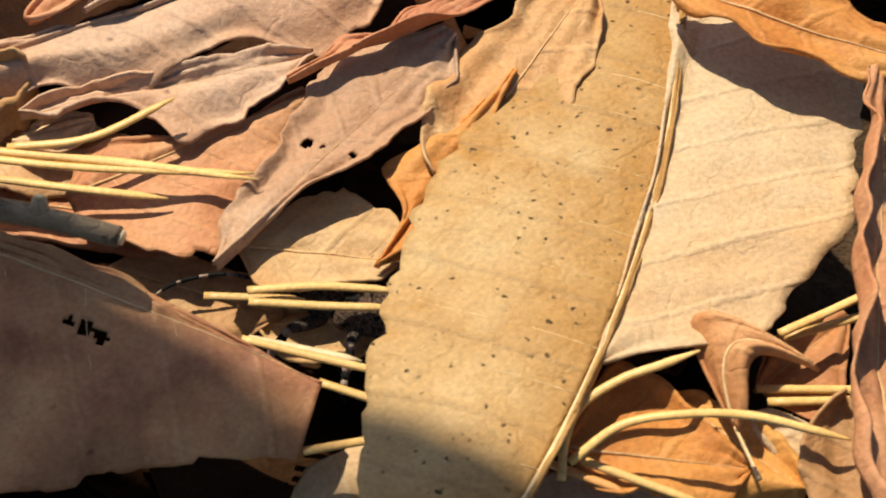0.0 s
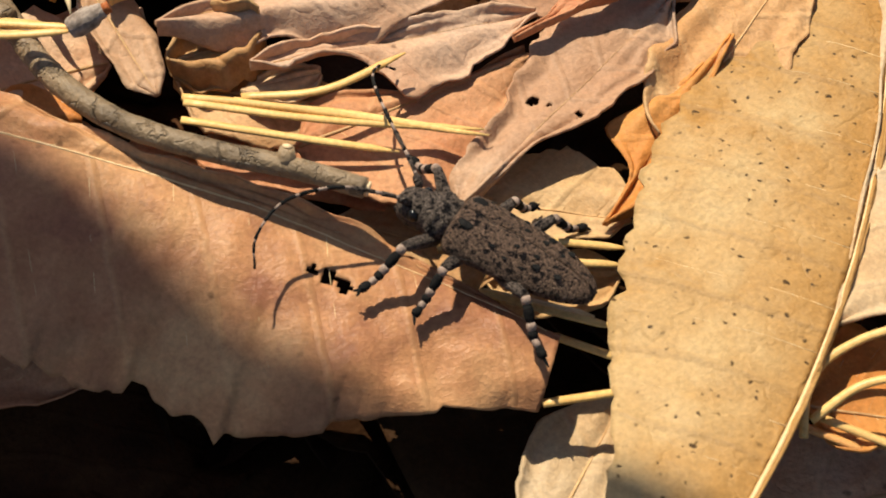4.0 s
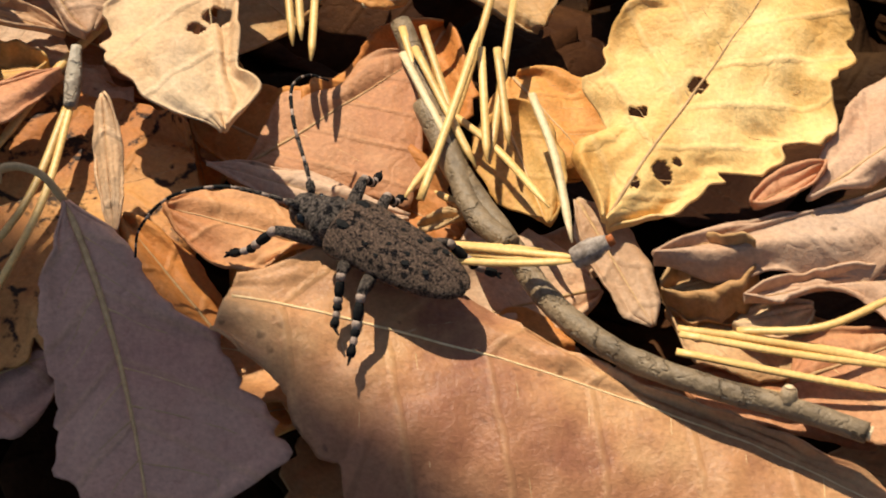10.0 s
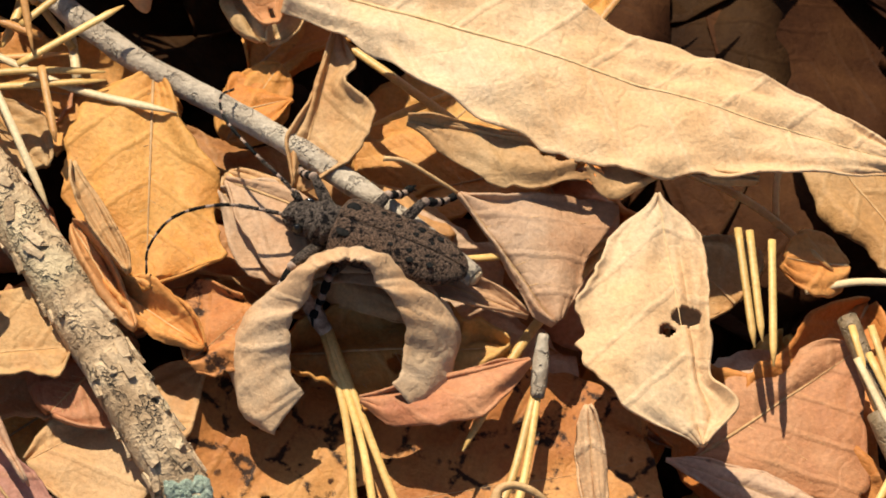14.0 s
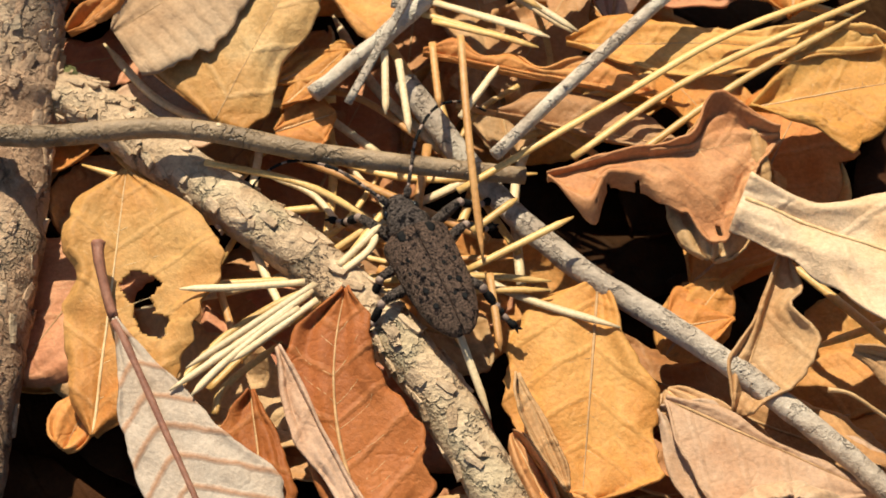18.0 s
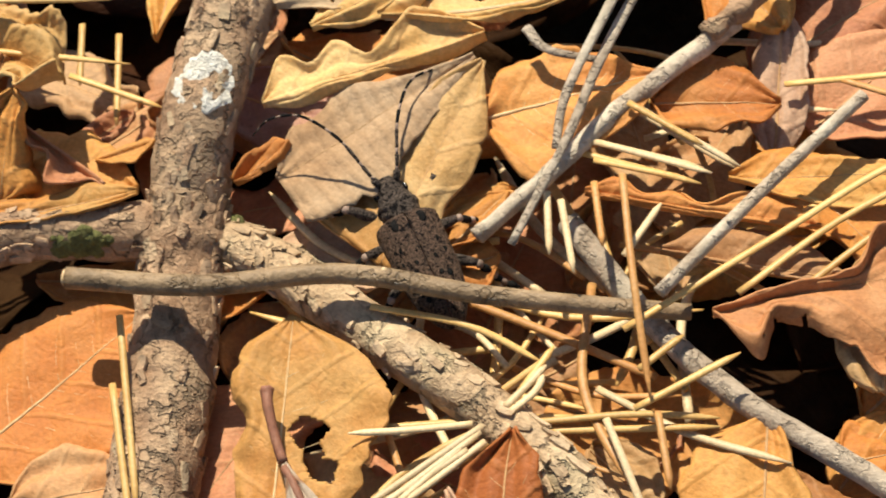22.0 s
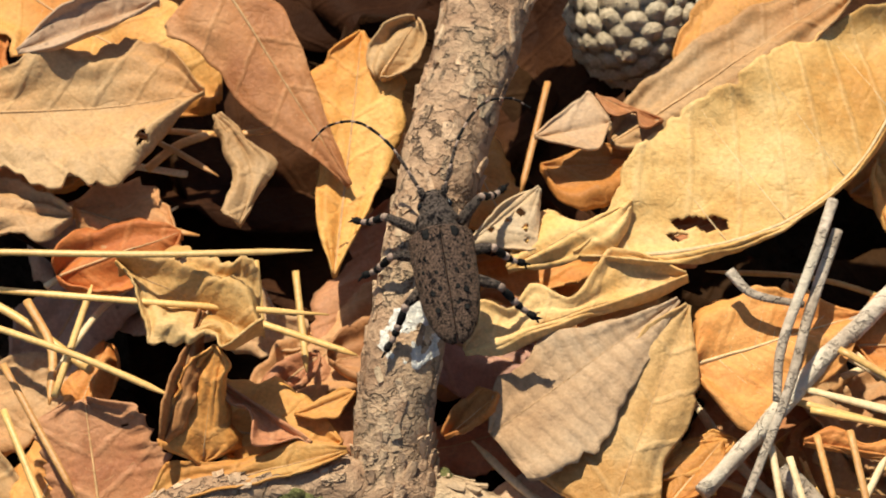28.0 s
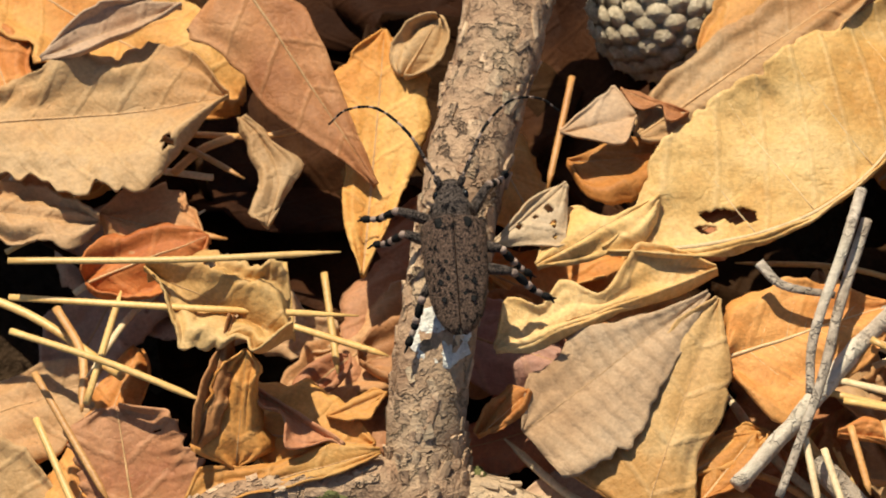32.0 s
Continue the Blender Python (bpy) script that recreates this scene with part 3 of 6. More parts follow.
leaf(PINK, (-4.32, 2.43, -0.2), (-0.41, 3.57, -0.28), (0.02, 0.12, 0.06, 0.03, 0.04, 0.05, 0.07, 0.14, 0.02), (0.02, 0.28, 0.4, 0.64, 0.52, 0.59, 0.86, 0.58, 0.02), "long brown leaf with a wavy edge", cup=-0.1, cup_r=-0.3, wave=0.1, ragged=0.04, rib=False, sv=5, nv=20)
leaf(PINK, (-3.62, 2.14, -0.44), (-1.31, 2.47, -0.42), (0.02, 0.12, 0.12, 0.11, 0.1, 0.12, 0.16, 0.11, 0.02), (0.02, 0.12, 0.07, 0.2, 0.56, 0.46, 0.34, 0.19, 0.02), "tan leaf with a ragged lower edge", cup_r=-0.2, wave=0.08, ragged=0.1, teeth=7, tooth=0.2, rib=False)
leaf(REDBROWN, (-1.56, 2.15, -0.33), (0.58, 3.13, -0.33), (0.02, 0.03, 0.16, 0.03, 0.15, 0.13, 0.11, 0.06, 0.02), (0.02, 0.03, 0.04, 0.08, 0.13, 0.19, 0.13, 0.08, 0.02), "narrow rusty leaf edge", wave=0.1, cup=0.3, rib=False)
leaf(REDBROWN, (-3.32, 1.5, -0.66), (-1.38, 2.19, -0.59), (0.02, 0.34, 0.3, 0.22, 0.09, 0.07, 0.08, 0.1, 0.12), (0.28, 0.66, 0.92, 1.04, 0.82, 0.63, 0.43, 0.23, 0.02), "red-brown leaf beneath the paler ones", wave=0.06, cup_r=0.1)
leaf(TAN, (-2.07, 0.93, -0.7), (-0.83, 0.66, -0.73), (0.02, 0.21, 0.38, 0.51, 0.57, 0.62, 0.62, 0.61, 0.21), (0.02, 0.33, 0.35, 0.37, 0.34, 0.29, 0.25, 0.2, 0.02), "pale tan leaf with a faint midrib", wave=0.05, cup=0.1)
leaf(ORANGE, (0.23, 2.18, -0.52), (-1.07, 0.56, -0.62), (0.02, 0.05, 0.07, 0.07, 0.06, 0.1, 0.14, 0.17, 0.02), (0.02, 0.07, 0.13, 0.23, 0.35, 0.41, 0.07, 0.01, 0.02), "small orange-tan leaf lobe", wave=0.1, cup=-0.4, cup_r=-0.3, ragged=0.06, rib=False)
leaf(TAN, (-2.0, 0.42, -1.01), (-0.92, 0.36, -1.04), (0.02, 0.1, 0.16, 0.17, 0.19, 0.21, 0.22, 0.14, 0.02), (0.02, 0.26, 0.33, 0.36, 0.34, 0.33, 0.31, 0.24, 0.02), "pale leaf deep below the brown one", wave=0.06)
leaf(ORANGE, (0.04, -1.2, -0.47), (1.34, -1.48, -0.58), (0.02, 0.47, 0.74, 0.72, 0.65, 0.48, 0.32, 0.2, 0.02), (0.02, 0.3, 0.38, 0.38, 0.38, 0.38, 0.34, 0.3, 0.02), "tan leaf low in the litter under thin stalks", wave=0.08)
leaf(PINK, (-4.86, 3.05, -0.25), (-4.34, 1.88, -0.38), (0.02, 0.21, 0.24, 0.26, 0.25, 0.25, 0.21, 0.14, 0.02), (0.02, 0.1, 0.19, 0.19, 0.19, 0.19, 0.18, 0.17, 0.02), "pinkish-brown narrow leaf on the litter", cup=-0.3, cup_r=-0.2, wave=0.05)
leaf(GOLD, (-4.67, 2.69, -0.13), (-2.85, 5.4, 0.24), (0.02, 0.47, 0.48, 0.89, 1.03, 0.89, 0.74, 0.38, 0.02), (0.02, 0.49, 0.71, 0.98, 1.07, 0.97, 0.84, 0.61, 0.02), "yellow dead leaf with torn holes", holes=[(0.45, -0.03, 0.1), (0.31, -0.41, 0.06), (0.18, 0.25, 0.09), (0.23, 0.34, 0.04), (0.12, 0.05, 0.05)], cup=-0.1, wave=0.14, ragged=0.1, rib_r=0.018, sv=5)
leaf(PINK, (-3.06, 2.87, -0.11), (-0.44, 4.71, -0.02), (0.02, 0.3, 0.49, 0.59, 0.57, 0.55, 0.46, 0.33, 0.02), (0.02, 0.15, 0.18, 0.22, 0.29, 0.3, 0.29, 0.16, 0.02), "pinkish-tan leaf with a straight midrib", cup=-0.2, wave=0.07)
leaf(REDBROWN, (-7.54, 3.7, -0.54), (-6.06, 4.75, -0.41), (0.02, 0.16, 0.3, 0.44, 0.28, 0.19, 0.29, 0.23, 0.02), (0.02, 0.38, 0.67, 1.07, 1.14, 0.93, 0.61, 0.29, 0.02), "red-brown veined leaf on the litter", wave=0.06, cup=-0.1, sv=5)
leaf(PINK, (-7.83, 3.61, -0.38), (-6.19, 3.1, -0.51), (0.02, 0.09, 0.17, 0.19, 0.21, 0.18, 0.13, 0.07, 0.02), (0.02, 0.07, 0.12, 0.17, 0.2, 0.23, 0.21, 0.2, 0.02), "pale pink turned-up margin of a leaf", wave=0.06, rib=False)
leaf(TAN, (-4.2, 2.24, -0.72), (-2.61, 1.97, -0.82), (0.02, 0.37, 0.49, 0.43, 0.36, 0.29, 0.2, 0.11, 0.02), (0.02, 0.44, 0.45, 0.47, 0.49, 0.43, 0.38, 0.25, 0.02), "small tan leaf under pine needles", wave=0.08, ragged=0.06)
leaf(REDBROWN, (-4.21, 1.78, -0.86), (-1.93, 1.21, -0.92), (0.02, 0.2, 0.37, 0.43, 0.44, 0.45, 0.35, 0.19, 0.02), (0.02, 0.23, 0.36, 0.36, 0.36, 0.36, 0.32, 0.17, 0.02), "red-brown leaf under the thin twig", wave=0.06)
leaf(CREAM, (-1.93, -1.9, -1.16), (-1.08, -0.67, -1.08), (0.02, 0.19, 0.35, 0.39, 0.44, 0.48, 0.39, 0.26, 0.02), (0.02, 0.14, 0.25, 0.37, 0.36, 0.27, 0.18, 0.1, 0.02), "pale leaf low beside the brown one", wave=0.05)
leaf(PINK, (-0.57, -1.89, -0.94), (1.61, -1.62, -0.96), (0.02, 0.46, 0.66, 0.68, 0.56, 0.45, 0.33, 0.19, 0.02), (0.02, 0.29, 0.39, 0.4, 0.41, 0.42, 0.36, 0.19, 0.02), "pale veined leaf under thin stalks", wave=0.05, sv=6)
leaf(TAN, (-3.05, 1.02, -0.93), (-1.78, 0.45, -0.96), (0.02, 0.23, 0.24, 0.25, 0.26, 0.27, 0.27, 0.23, 0.02), (0.02, 0.18, 0.33, 0.36, 0.38, 0.41, 0.41, 0.22, 0.02), "tan leaf in the gap behind the brown leaf", wave=0.05)
leaf(ORANGE, (0.87, -0.79, -0.63), (1.7, -1.69, -0.62), (0.02, 0.18, 0.21, 0.25, 0.27, 0.27, 0.26, 0.17, 0.1), (0.02, 0.33, 0.38, 0.43, 0.46, 0.41, 0.35, 0.21, 0.02), "orange-tan leaf under the small hooked leaf", wave=0.1, cup=-0.2, ragged=0.08)
leaf(BROWN, (1.57, -0.74, -0.78), (2.37, -0.23, -0.72), (0.02, 0.09, 0.17, 0.24, 0.23, 0.21, 0.2, 0.17, 0.09), (0.15, 0.48, 0.54, 0.52, 0.43, 0.33, 0.23, 0.13, 0.02), "brown leaf beneath the pale needles", wave=0.06, rib=False)
leaf(CREAM, (1.41, -0.99, -0.64), (2.02, -1.61, -0.67), (0.02, 0.18, 0.24, 0.25, 0.26, 0.27, 0.25, 0.22, 0.02), (0.02, 0.11, 0.14, 0.16, 0.17, 0.18, 0.2, 0.21, 0.02), "small whitish leaf under a bent stalk", wave=0.08, rib=False)
leaf(BROWN, (1.25, -1.22, -0.42), (1.83, -0.97, -0.10), (0.05, 0.36, 0.46, 0.42, 0.36, 0.27, 0.18, 0.10, 0.02), (0.05, 0.20, 0.28, 0.24, 0.17, 0.12, 0.09, 0.06, 0.02), "small curled brown leaf with a hooked tip", bow=-0.44, arch=0.24, cup=-0.7, cup_r=-0.3, wave=0.06, ragged=0.03, rib_m=RIB_PALE, rib_r=0.014, stalk=[(1.34, -1.64, -0.45)])
leaf(REDBROWN, (2.09, -2.28, -0.24), (3.05, 1.84, -0.30), 0.35, 0.2, "red-brown dead leaf standing on edge", roll=50, wave=0.15)
leaf(ORANGE, (1.52, 2.71, -0.22), (3.36, 1.62, -0.21), 0.5, 0.4, "orange-brown leaf with a dark spot", wave=0.12, lobes=3, lobe=0.2)
leaf(TAN, (2.10, -2.19, -0.44), (2.07, -1.13, -0.30), 0.5, 0.3, "tan leaf edge on the litter", wave=0.1)
leaf(TAN, (-0.48, 1.23, -0.60), (0.96, 2.93, -0.40), 0.55, 0.5, "tan leaf behind the speckled leaf", wave=0.1)
leaf(TAN, (-4.24, 2.28, -0.51), (-3.48, 2.45, -0.42), 0.25, 0.3, "small crumpled tan leaf", wave=0.2, ragged=0.15)
leaf(CREAM, (-3.69, 2.02, -0.59), (-3.06, 2.13, -0.55), 0.15, 0.2, "scrap of pale leaf under pine needles", wave=0.1, rib=False)
leaf(REDBROWN, (-3.50, 2.86, -0.20), (-2.89, 3.17, -0.10), 0.15, 0.15, "scrap of red-brown leaf", wave=0.1, rib=False)
leaf(TAN, (-1.11, 3.95, -0.49), (-0.23, 3.67, -0.43), 0.3, 0.3, "tan leaf in the shade", wave=0.1)
leaf(YELLOW, (-5.42, 4.20, -0.51), (-5.10, 2.95, -0.45), 0.35, 0.4, "yellow curled leaf behind a thin stalk", cup=0.5, wave=0.1)
leaf(ORANGE, (-5.31, 4.59, -0.54), (-4.65, 3.64, -0.62), 0.6, 0.6, "orange-brown leaf under needles", wave=0.12)
leaf(TAN, (-6.12, 2.93, -0.43), (-5.76, 2.95, -0.33), 0.12, 0.12, "curled scrap of yellow leaf", cup=0.8, rib=False)

# ---- leaves round the stalked leaf and the cracked orange one ----
leaf(DULL, (-8.82, 2.77, 0.24), (-8.07, 0.02, -0.25), (0.02, 0.28, 0.36, 0.47, 0.8, 0.85, 0.98, 1.01, 0.02), (0.02, 0.22, 0.42, 0.53, 0.52, 0.56, 0.63, 0.4, 0.02), "dull purple-brown leaf with a curved stalk and pale midrib", bow=-0.10, stalk=[(-8.97, 2.88, 0.43), (-9.15, 2.94, 0.48), (-9.29, 2.89, 0.51), (-9.32, 2.8, 0.48)], cup=-0.15, cup_r=-0.2, wave=0.08, ragged=0.04, teeth=8, tooth=0.08, rib_m=RIB, rib_r=0.034, sv=6, slant=0.55, nu=90, nv=20)
leaf(BROWN, (-6.74, 2.5, -0.14), (-8.09, 2.85, 0.07), (0.02, 0.07, 0.11, 0.44, 0.46, 0.41, 0.34, 0.22, 0.02), (0.02, 0.12, 0.22, 0.33, 0.43, 0.4, 0.35, 0.27, 0.02), "tan leaf end under the big brown leaf", cup=-0.3, wave=0.1)
leaf(CREAM, (-7.91, 5.73, 0.42), (-7.62, 3.44, 0.25), (0.02, 0.3, 0.29, 0.27, 0.24, 0.21, 0.17, 0.33, 0.02), (0.02, 0.41, 0.6, 0.8, 0.89, 0.88, 0.79, 0.48, 0.02), "cream leaf with bitten edge", holes=[(0.51, -0.2, 0.19), (0.56, 0.16, 0.12)], cup=0.2, cup_r=0.1, wave=0.12, ragged=0.05, rib=False, sv=-1, rib_m=RIB_PALE, nv=24)
leaf(PINK, (-9.61, 5.64, 0.42), (-8.78, 4.56, 0.16), (0.02, 0.27, 0.56, 0.88, 1.07, 1.09, 0.75, 0.44, 0.09), (0.02, 0.02, 0.02, 0.02, 0.03, 0.04, 0.06, 0.09, 0.02), "pinkish-tan leaf with a thin stalk", stalk=[(-9.87, 5.72, 0.58), (-10.08, 5.81, 0.64), (-10.26, 5.82, 0.65)], wave=0.09, cup=-0.1)
leaf(PINK, (-11.65, 5.7, 0.24), (-8.99, 4.69, 0.03), (0.02, 0.28, 0.2, 0.14, 0.17, 0.16, 0.13, 0.14, 0.02), (0.02, 0.51, 0.64, 0.48, 0.32, 0.21, 0.18, 0.13, 0.02), "pale pinkish leaf beside the grey twig", wave=0.07, ragged=0.04)
leaf(TAN, (-10.68, 7.29, 0.49), (-11.0, 5.72, 0.27), (0.02, 0.15, 0.26, 0.22, 0.52, 0.53, 0.51, 0.37, 0.18), (0.02, 0.03, 0.04, 0.06, 0.07, 0.13, 0.17, 0.09, 0.02), "tan leaf with fine parallel folds", cup=0.3, wave=0.08, sv=-1, rib_r=0.02)
leaf(CREAM, (-11.12, 7.53, 0.82), (-5.57, 6.05, 0.42), (0.22, 0.27, 0.8, 0.76, 0.49, 0.53, 0.46, 0.26, 0.02), (0.26, 0.42, 0.68, 0.88, 0.94, 0.85, 0.55, 0.27, 0.02), "large cream leaf with a lobed edge", cup=0.05, cup_r=-0.1, wave=0.1, ragged=0.03, rib_m=RIB_PALE, rib_r=0.02, sv=5, nu=110, nv=26)
leaf(TAN, (-10.07, 6.26, 0.59), (-7.03, 5.88, 0.43), (0.02, 0.06, 0.05, 0.04, 0.04, 0.03, 0.03, 0.02, 0.02), (0.02, 0.25, 0.43, 0.43, 0.27, 0.38, 0.11, 0.11, 0.02), "tan turned-down margin of the cream leaf with a netted hole", holes=[(0.45, 0.31, 0.09), (0.5, 0.49, 0.08), (0.55, 0.51, 0.07), (0.39, 0.2, 0.04)], cup_r=-0.4, wave=0.07, ragged=0.08, rib=False)
leaf(REDBROWN, (-10.4, 3.88, 0.04), (-8.99, 4.26, 0.09), (0.02, 0.01, 0.0, 0.02, 0.03, 0.05, 0.06, 0.05, 0.02), (0.02, 0.28, 0.34, 0.4, 0.41, 0.41, 0.31, 0.19, 0.02), "wavy brown margin of the curled leaf", wave=0.07, cup_r=0.2, rib=False)
leaf(CRACKED, (-11.82, 4.15, 0.07), (-11.29, 4.61, 0.19), (0.02, 0.27, 0.43, 0.46, 0.5, 0.53, 0.57, 0.51, 0.19), (0.13, 0.25, 0.29, 0.33, 0.37, 0.42, 0.44, 0.44, 0.15), "small orange leaf flap on the cracked leaf", wave=0.1, ragged=0.08, rib=False)
leaf(ORANGE, (-7.67, 1.88, -0.35), (-8.44, 2.86, -0.07), 0.32, 0.3, "orange leaf strip in the gap", wave=0.12)
leaf(CREAM, (-8.57, 3.69, 0.44), (-8.46, 2.60, 0.02), 0.12, 0.12, "pale pointed leaf lobe", cup=-0.5, wave=0.06, rib=False)
leaf(CRACKED, (-12.91, 2.66, -0.45), (-7.90, 3.61, -0.43), 1.35, 1.75, "large cracked orange-brown leaf full of small holes", wave=0.14, ragged=0.1, belly=0.5, blunt=0.35,
     holes=[(0.36, -0.1, 0.06), (0.44, 0.12, 0.09), (0.48, 0.3, 0.06), (0.52, -0.1, 0.08), (0.42, 0.45, 0.07), (0.6, 0.35, 0.06), (0.66, 0.1, 0.05), (0.33, 0.3, 0.05), (0.56, 0.5, 0.08)],
     rib_r=0.008, sv=-1, nu=110, nv=30)
leaf(YELLOW, (-11.04, 4.34, -0.17), (-9.14, 4.49, -0.13), 0.5, 0.5, "bright orange-yellow crumpled leaf floor", wave=0.18, ragged=0.14, holes=[(0.5, 0.2, 0.08)])
leaf(TAN, (-11.59, 5.96, 0.11), (-9.90, 4.66, 0.05), 0.3, 0.42, "pale leaf under the antennae", wave=0.08)
leaf(BROWN, (-12.84, 5.32, 0.25), (-12.24, 4.34, 0.25), 0.12, 0.14, "dark narrow leaf curl", cup=0.8, wave=0.1)
leaf(TAN, (-13.11, 3.4, -0.35), (-11.67, 4.27, -0.27), (0.02, 0.21, 0.21, 0.2, 0.19, 0.18, 0.18, 0.19, 0.08), (0.22, 0.79, 0.8, 0.8, 0.74, 0.65, 0.5, 0.28, 0.02), "tan leaf beneath the mossy branch", wave=0.05, ragged=0.07, rib=False)
leaf(DULL, (-13.47, 3.21, 0.31), (-12.50, 2.10, 0.10), 0.3, 0.5, "dull brown leaf edge in the shade", wave=0.1)
leaf(DULL, (-9.95, 1.59, -0.61), (-8.91, 1.85, -0.52), 0.5, 0.6, "dull brown leaf in half shade", wave=0.14)
leaf(ORANGE, (-6.15, 5.49, -0.35), (-6.74, 5.44, -0.14), 0.35, 0.35, "small orange curled leaf", cup=0.6, wave=0.12)
leaf(TAN, (-7.13, 5.15, -0.45), (-7.61, 5.67, -0.40), 0.6, 0.6, "tan leaf behind needles", wave=0.1)
leaf(ORANGE, (-11.62, 6.36, -0.01), (-11.16, 7.03, 0.23), 0.32, 0.34, "small orange-brown leaf on the litter", wave=0.1)


def curled_ring(at, r, label):
    """A leaf dried into a cornet: a tall back that narrows to a round mouth, sides that flare out, and a low torn front."""
    top = thing("dead_leaf", at, label, "leaf", "fallen leaves")
    verts, faces, uvs, nu, nv = [], [], [], 130, 22
    for i in range(nu + 1):
        a = -math.pi / 2 + 0.75 + (2 * math.pi - 1.35) * i / nu
        back = 0.5 + 0.5 * math.sin(a)
        hgt = 0.10 + 1.02 * back ** 1.1 + 0.10 * noise.noise(Vector((a * 1.9, 3, 0))) + 0.05 * noise.noise(Vector((a * 6, 1, 0)))
        for k in range(nv + 1):
            v = k / nv
            foot, mouth = r * (1.16 + 0.10 * math.sin(a * 2 + 0.5)), r * (0.92 - 0.52 * back)
            rr = foot + (mouth - foot) * v ** 1.2 + 0.10 * r * math.sin(math.pi * v) - 0.10 * r * max(0.0, v - 0.8) * 5
            rr += 0.07 * noise.noise(Vector((math.cos(a) * 2.4, math.sin(a) * 2.4, v * 2 + 5))) + 0.02 * noise.noise(Vector((a * 9, v * 4, 2)))
            z = hgt * v ** 0.85 - 0.12
            verts.append((math.cos(a) * rr * 1.1 * CM, (math.sin(a) * rr * 0.95 + 0.12 * v * back) * CM, z * CM))
            uvs.append((a * r, v * hgt))
    for i in range(nu):
        for k in range(nv):
            q = i * (nv + 1) + k
            faces.append((q, q + nv + 1, q + nv + 2, q + 1))
    o = obj("blade", verts, faces, CREAM, top, uvs=uvs)
    sol = o.modifiers.new("thickness", "SOLIDIFY")
    sol.thickness, sol.offset = 0.00022, 0


curled_ring((-10.52, 4.29, 0.04), 0.70, "pale leaf dried into an upright open loop")


# ---- leaves round the long limb ----
leaf(ORANGE, (-12.26, 6.87, 0.41), (-12.19, 4.71, 0.23), (0.02, 0.16, 0.25, 0.39, 0.59, 0.54, 0.59, 0.61, 0.02), (0.02, 0.5, 0.68, 0.74, 0.74, 0.66, 0.52, 0.33, 0.02), "glowing orange leaf with toothed edge", cup=-0.1, wave=0.07, teeth=8, tooth=0.06, ragged=0.04, sv=6)
leaf(TAN, (-12.84, 5.69, 0.63), (-12.31, 4.73, 0.48), (0.02, 0.03, 0.05, 0.07, 0.07, 0.08, 0.09, 0.08, 0.02), (0.02, 0.1, 0.13, 0.14, 0.13, 0.11, 0.08, 0.05, 0.02), "tan stalk fold on the litter", cup=0.8, rib=False, wave=0.06)
leaf(RUST, (-13.82, 4.15, 0.34), (-14.37, 6.27, 0.78), (0.02, 0.2, 0.3, 0.28, 0.32, 0.39, 0.42, 0.34, 0.02), (0.02, 0.56, 0.71, 0.73, 0.62, 0.42, 0.31, 0.28, 0.02), "rust-red veined leaf on the litter", bow=-0.21, cup=-0.25, cup_r=-0.15, wave=0.07, rib_r=0.024, ragged=0.05, teeth=9, tooth=0.08, sv=7, slant=0.6)
leaf(PINK, (-14.86, 5.66, 0.75), (-12.97, 2.89, 0.37), (0.02, 0.04, 0.01, 0.04, 0.07, 0.09, 0.1, 0.07, 0.02), (0.02, 0.17, 0.26, 0.15, 0.15, 0.07, 0.06, 0.04, 0.02), "pinkish turned-over leaf edge", cup=-0.5, cup_r=-0.3, wave=0.08, rib=False)
leaf(RUST, (-15.07, 5.38, 0.43), (-14.76, 4.25, 0.33), (0.02, 0.08, 0.14, 0.18, 0.21, 0.24, 0.26, 0.27, 0.02), (0.02, 0.18, 0.27, 0.3, 0.3, 0.26, 0.23, 0.15, 0.02), "dark rust leaf in the shade", wave=0.08)
leaf(GREY, (-16.31, 5.8, 0.71), (-14.3, 2.71, 0.2), (0.02, 0.17, 0.32, 0.47, 0.7, 0.64, 0.74, 0.83, 0.43), (0.02, 0.15, 0.33, 0.36, 0.35, 0.33, 0.31, 0.3, 0.02), "grey-cream leaf with close brown veins and a red-brown midrib", stalk=[(-16.42, 6.03, 0.78), (-16.51, 6.26, 0.86), (-16.55, 6.42, 0.87)], wave=0.05, cup=0.1, rib_m=RIB_RED, rib_r=0.045, sv=-1)
leaf(YELLOW, (-16.33, 4.81, 0.38), (-16.51, 7.31, 0.7), (0.02, 0.23, 0.3, 0.38, 0.42, 0.45, 0.46, 0.43, 0.02), (0.02, 0.5, 0.68, 0.8, 0.89, 0.94, 0.89, 0.58, 0.02), "orange-yellow leaf with a large hole", holes=[(0.54, 0.28, 0.19), (0.4, 0.51, 0.14), (0.46, 0.35, 0.13)], wave=0.08, cup=0.12, rib_m=RIB_PALE, rib_r=0.018, sv=5, nv=30)
leaf(PINK, (-11.59, 5.76, 0.34), (-9.77, 5.12, 0.23), (0.02, 0.09, 0.15, 0.1, 0.05, 0.06, 0.09, 0.08, 0.02), (0.02, 0.34, 0.55, 0.69, 0.59, 0.49, 0.39, 0.22, 0.02), "pale pinkish-tan leaf on the litter", wave=0.03)
leaf(ORANGE, (-11.64, 6.52, 0.2), (-11.05, 6.7, 0.2), (0.02, 0.23, 0.44, 0.44, 0.36, 0.28, 0.2, 0.11, 0.02), (0.02, 0.19, 0.23, 0.26, 0.28, 0.22, 0.15, 0.09, 0.02), "small orange leaf in the shade of a twig", wave=0.06)
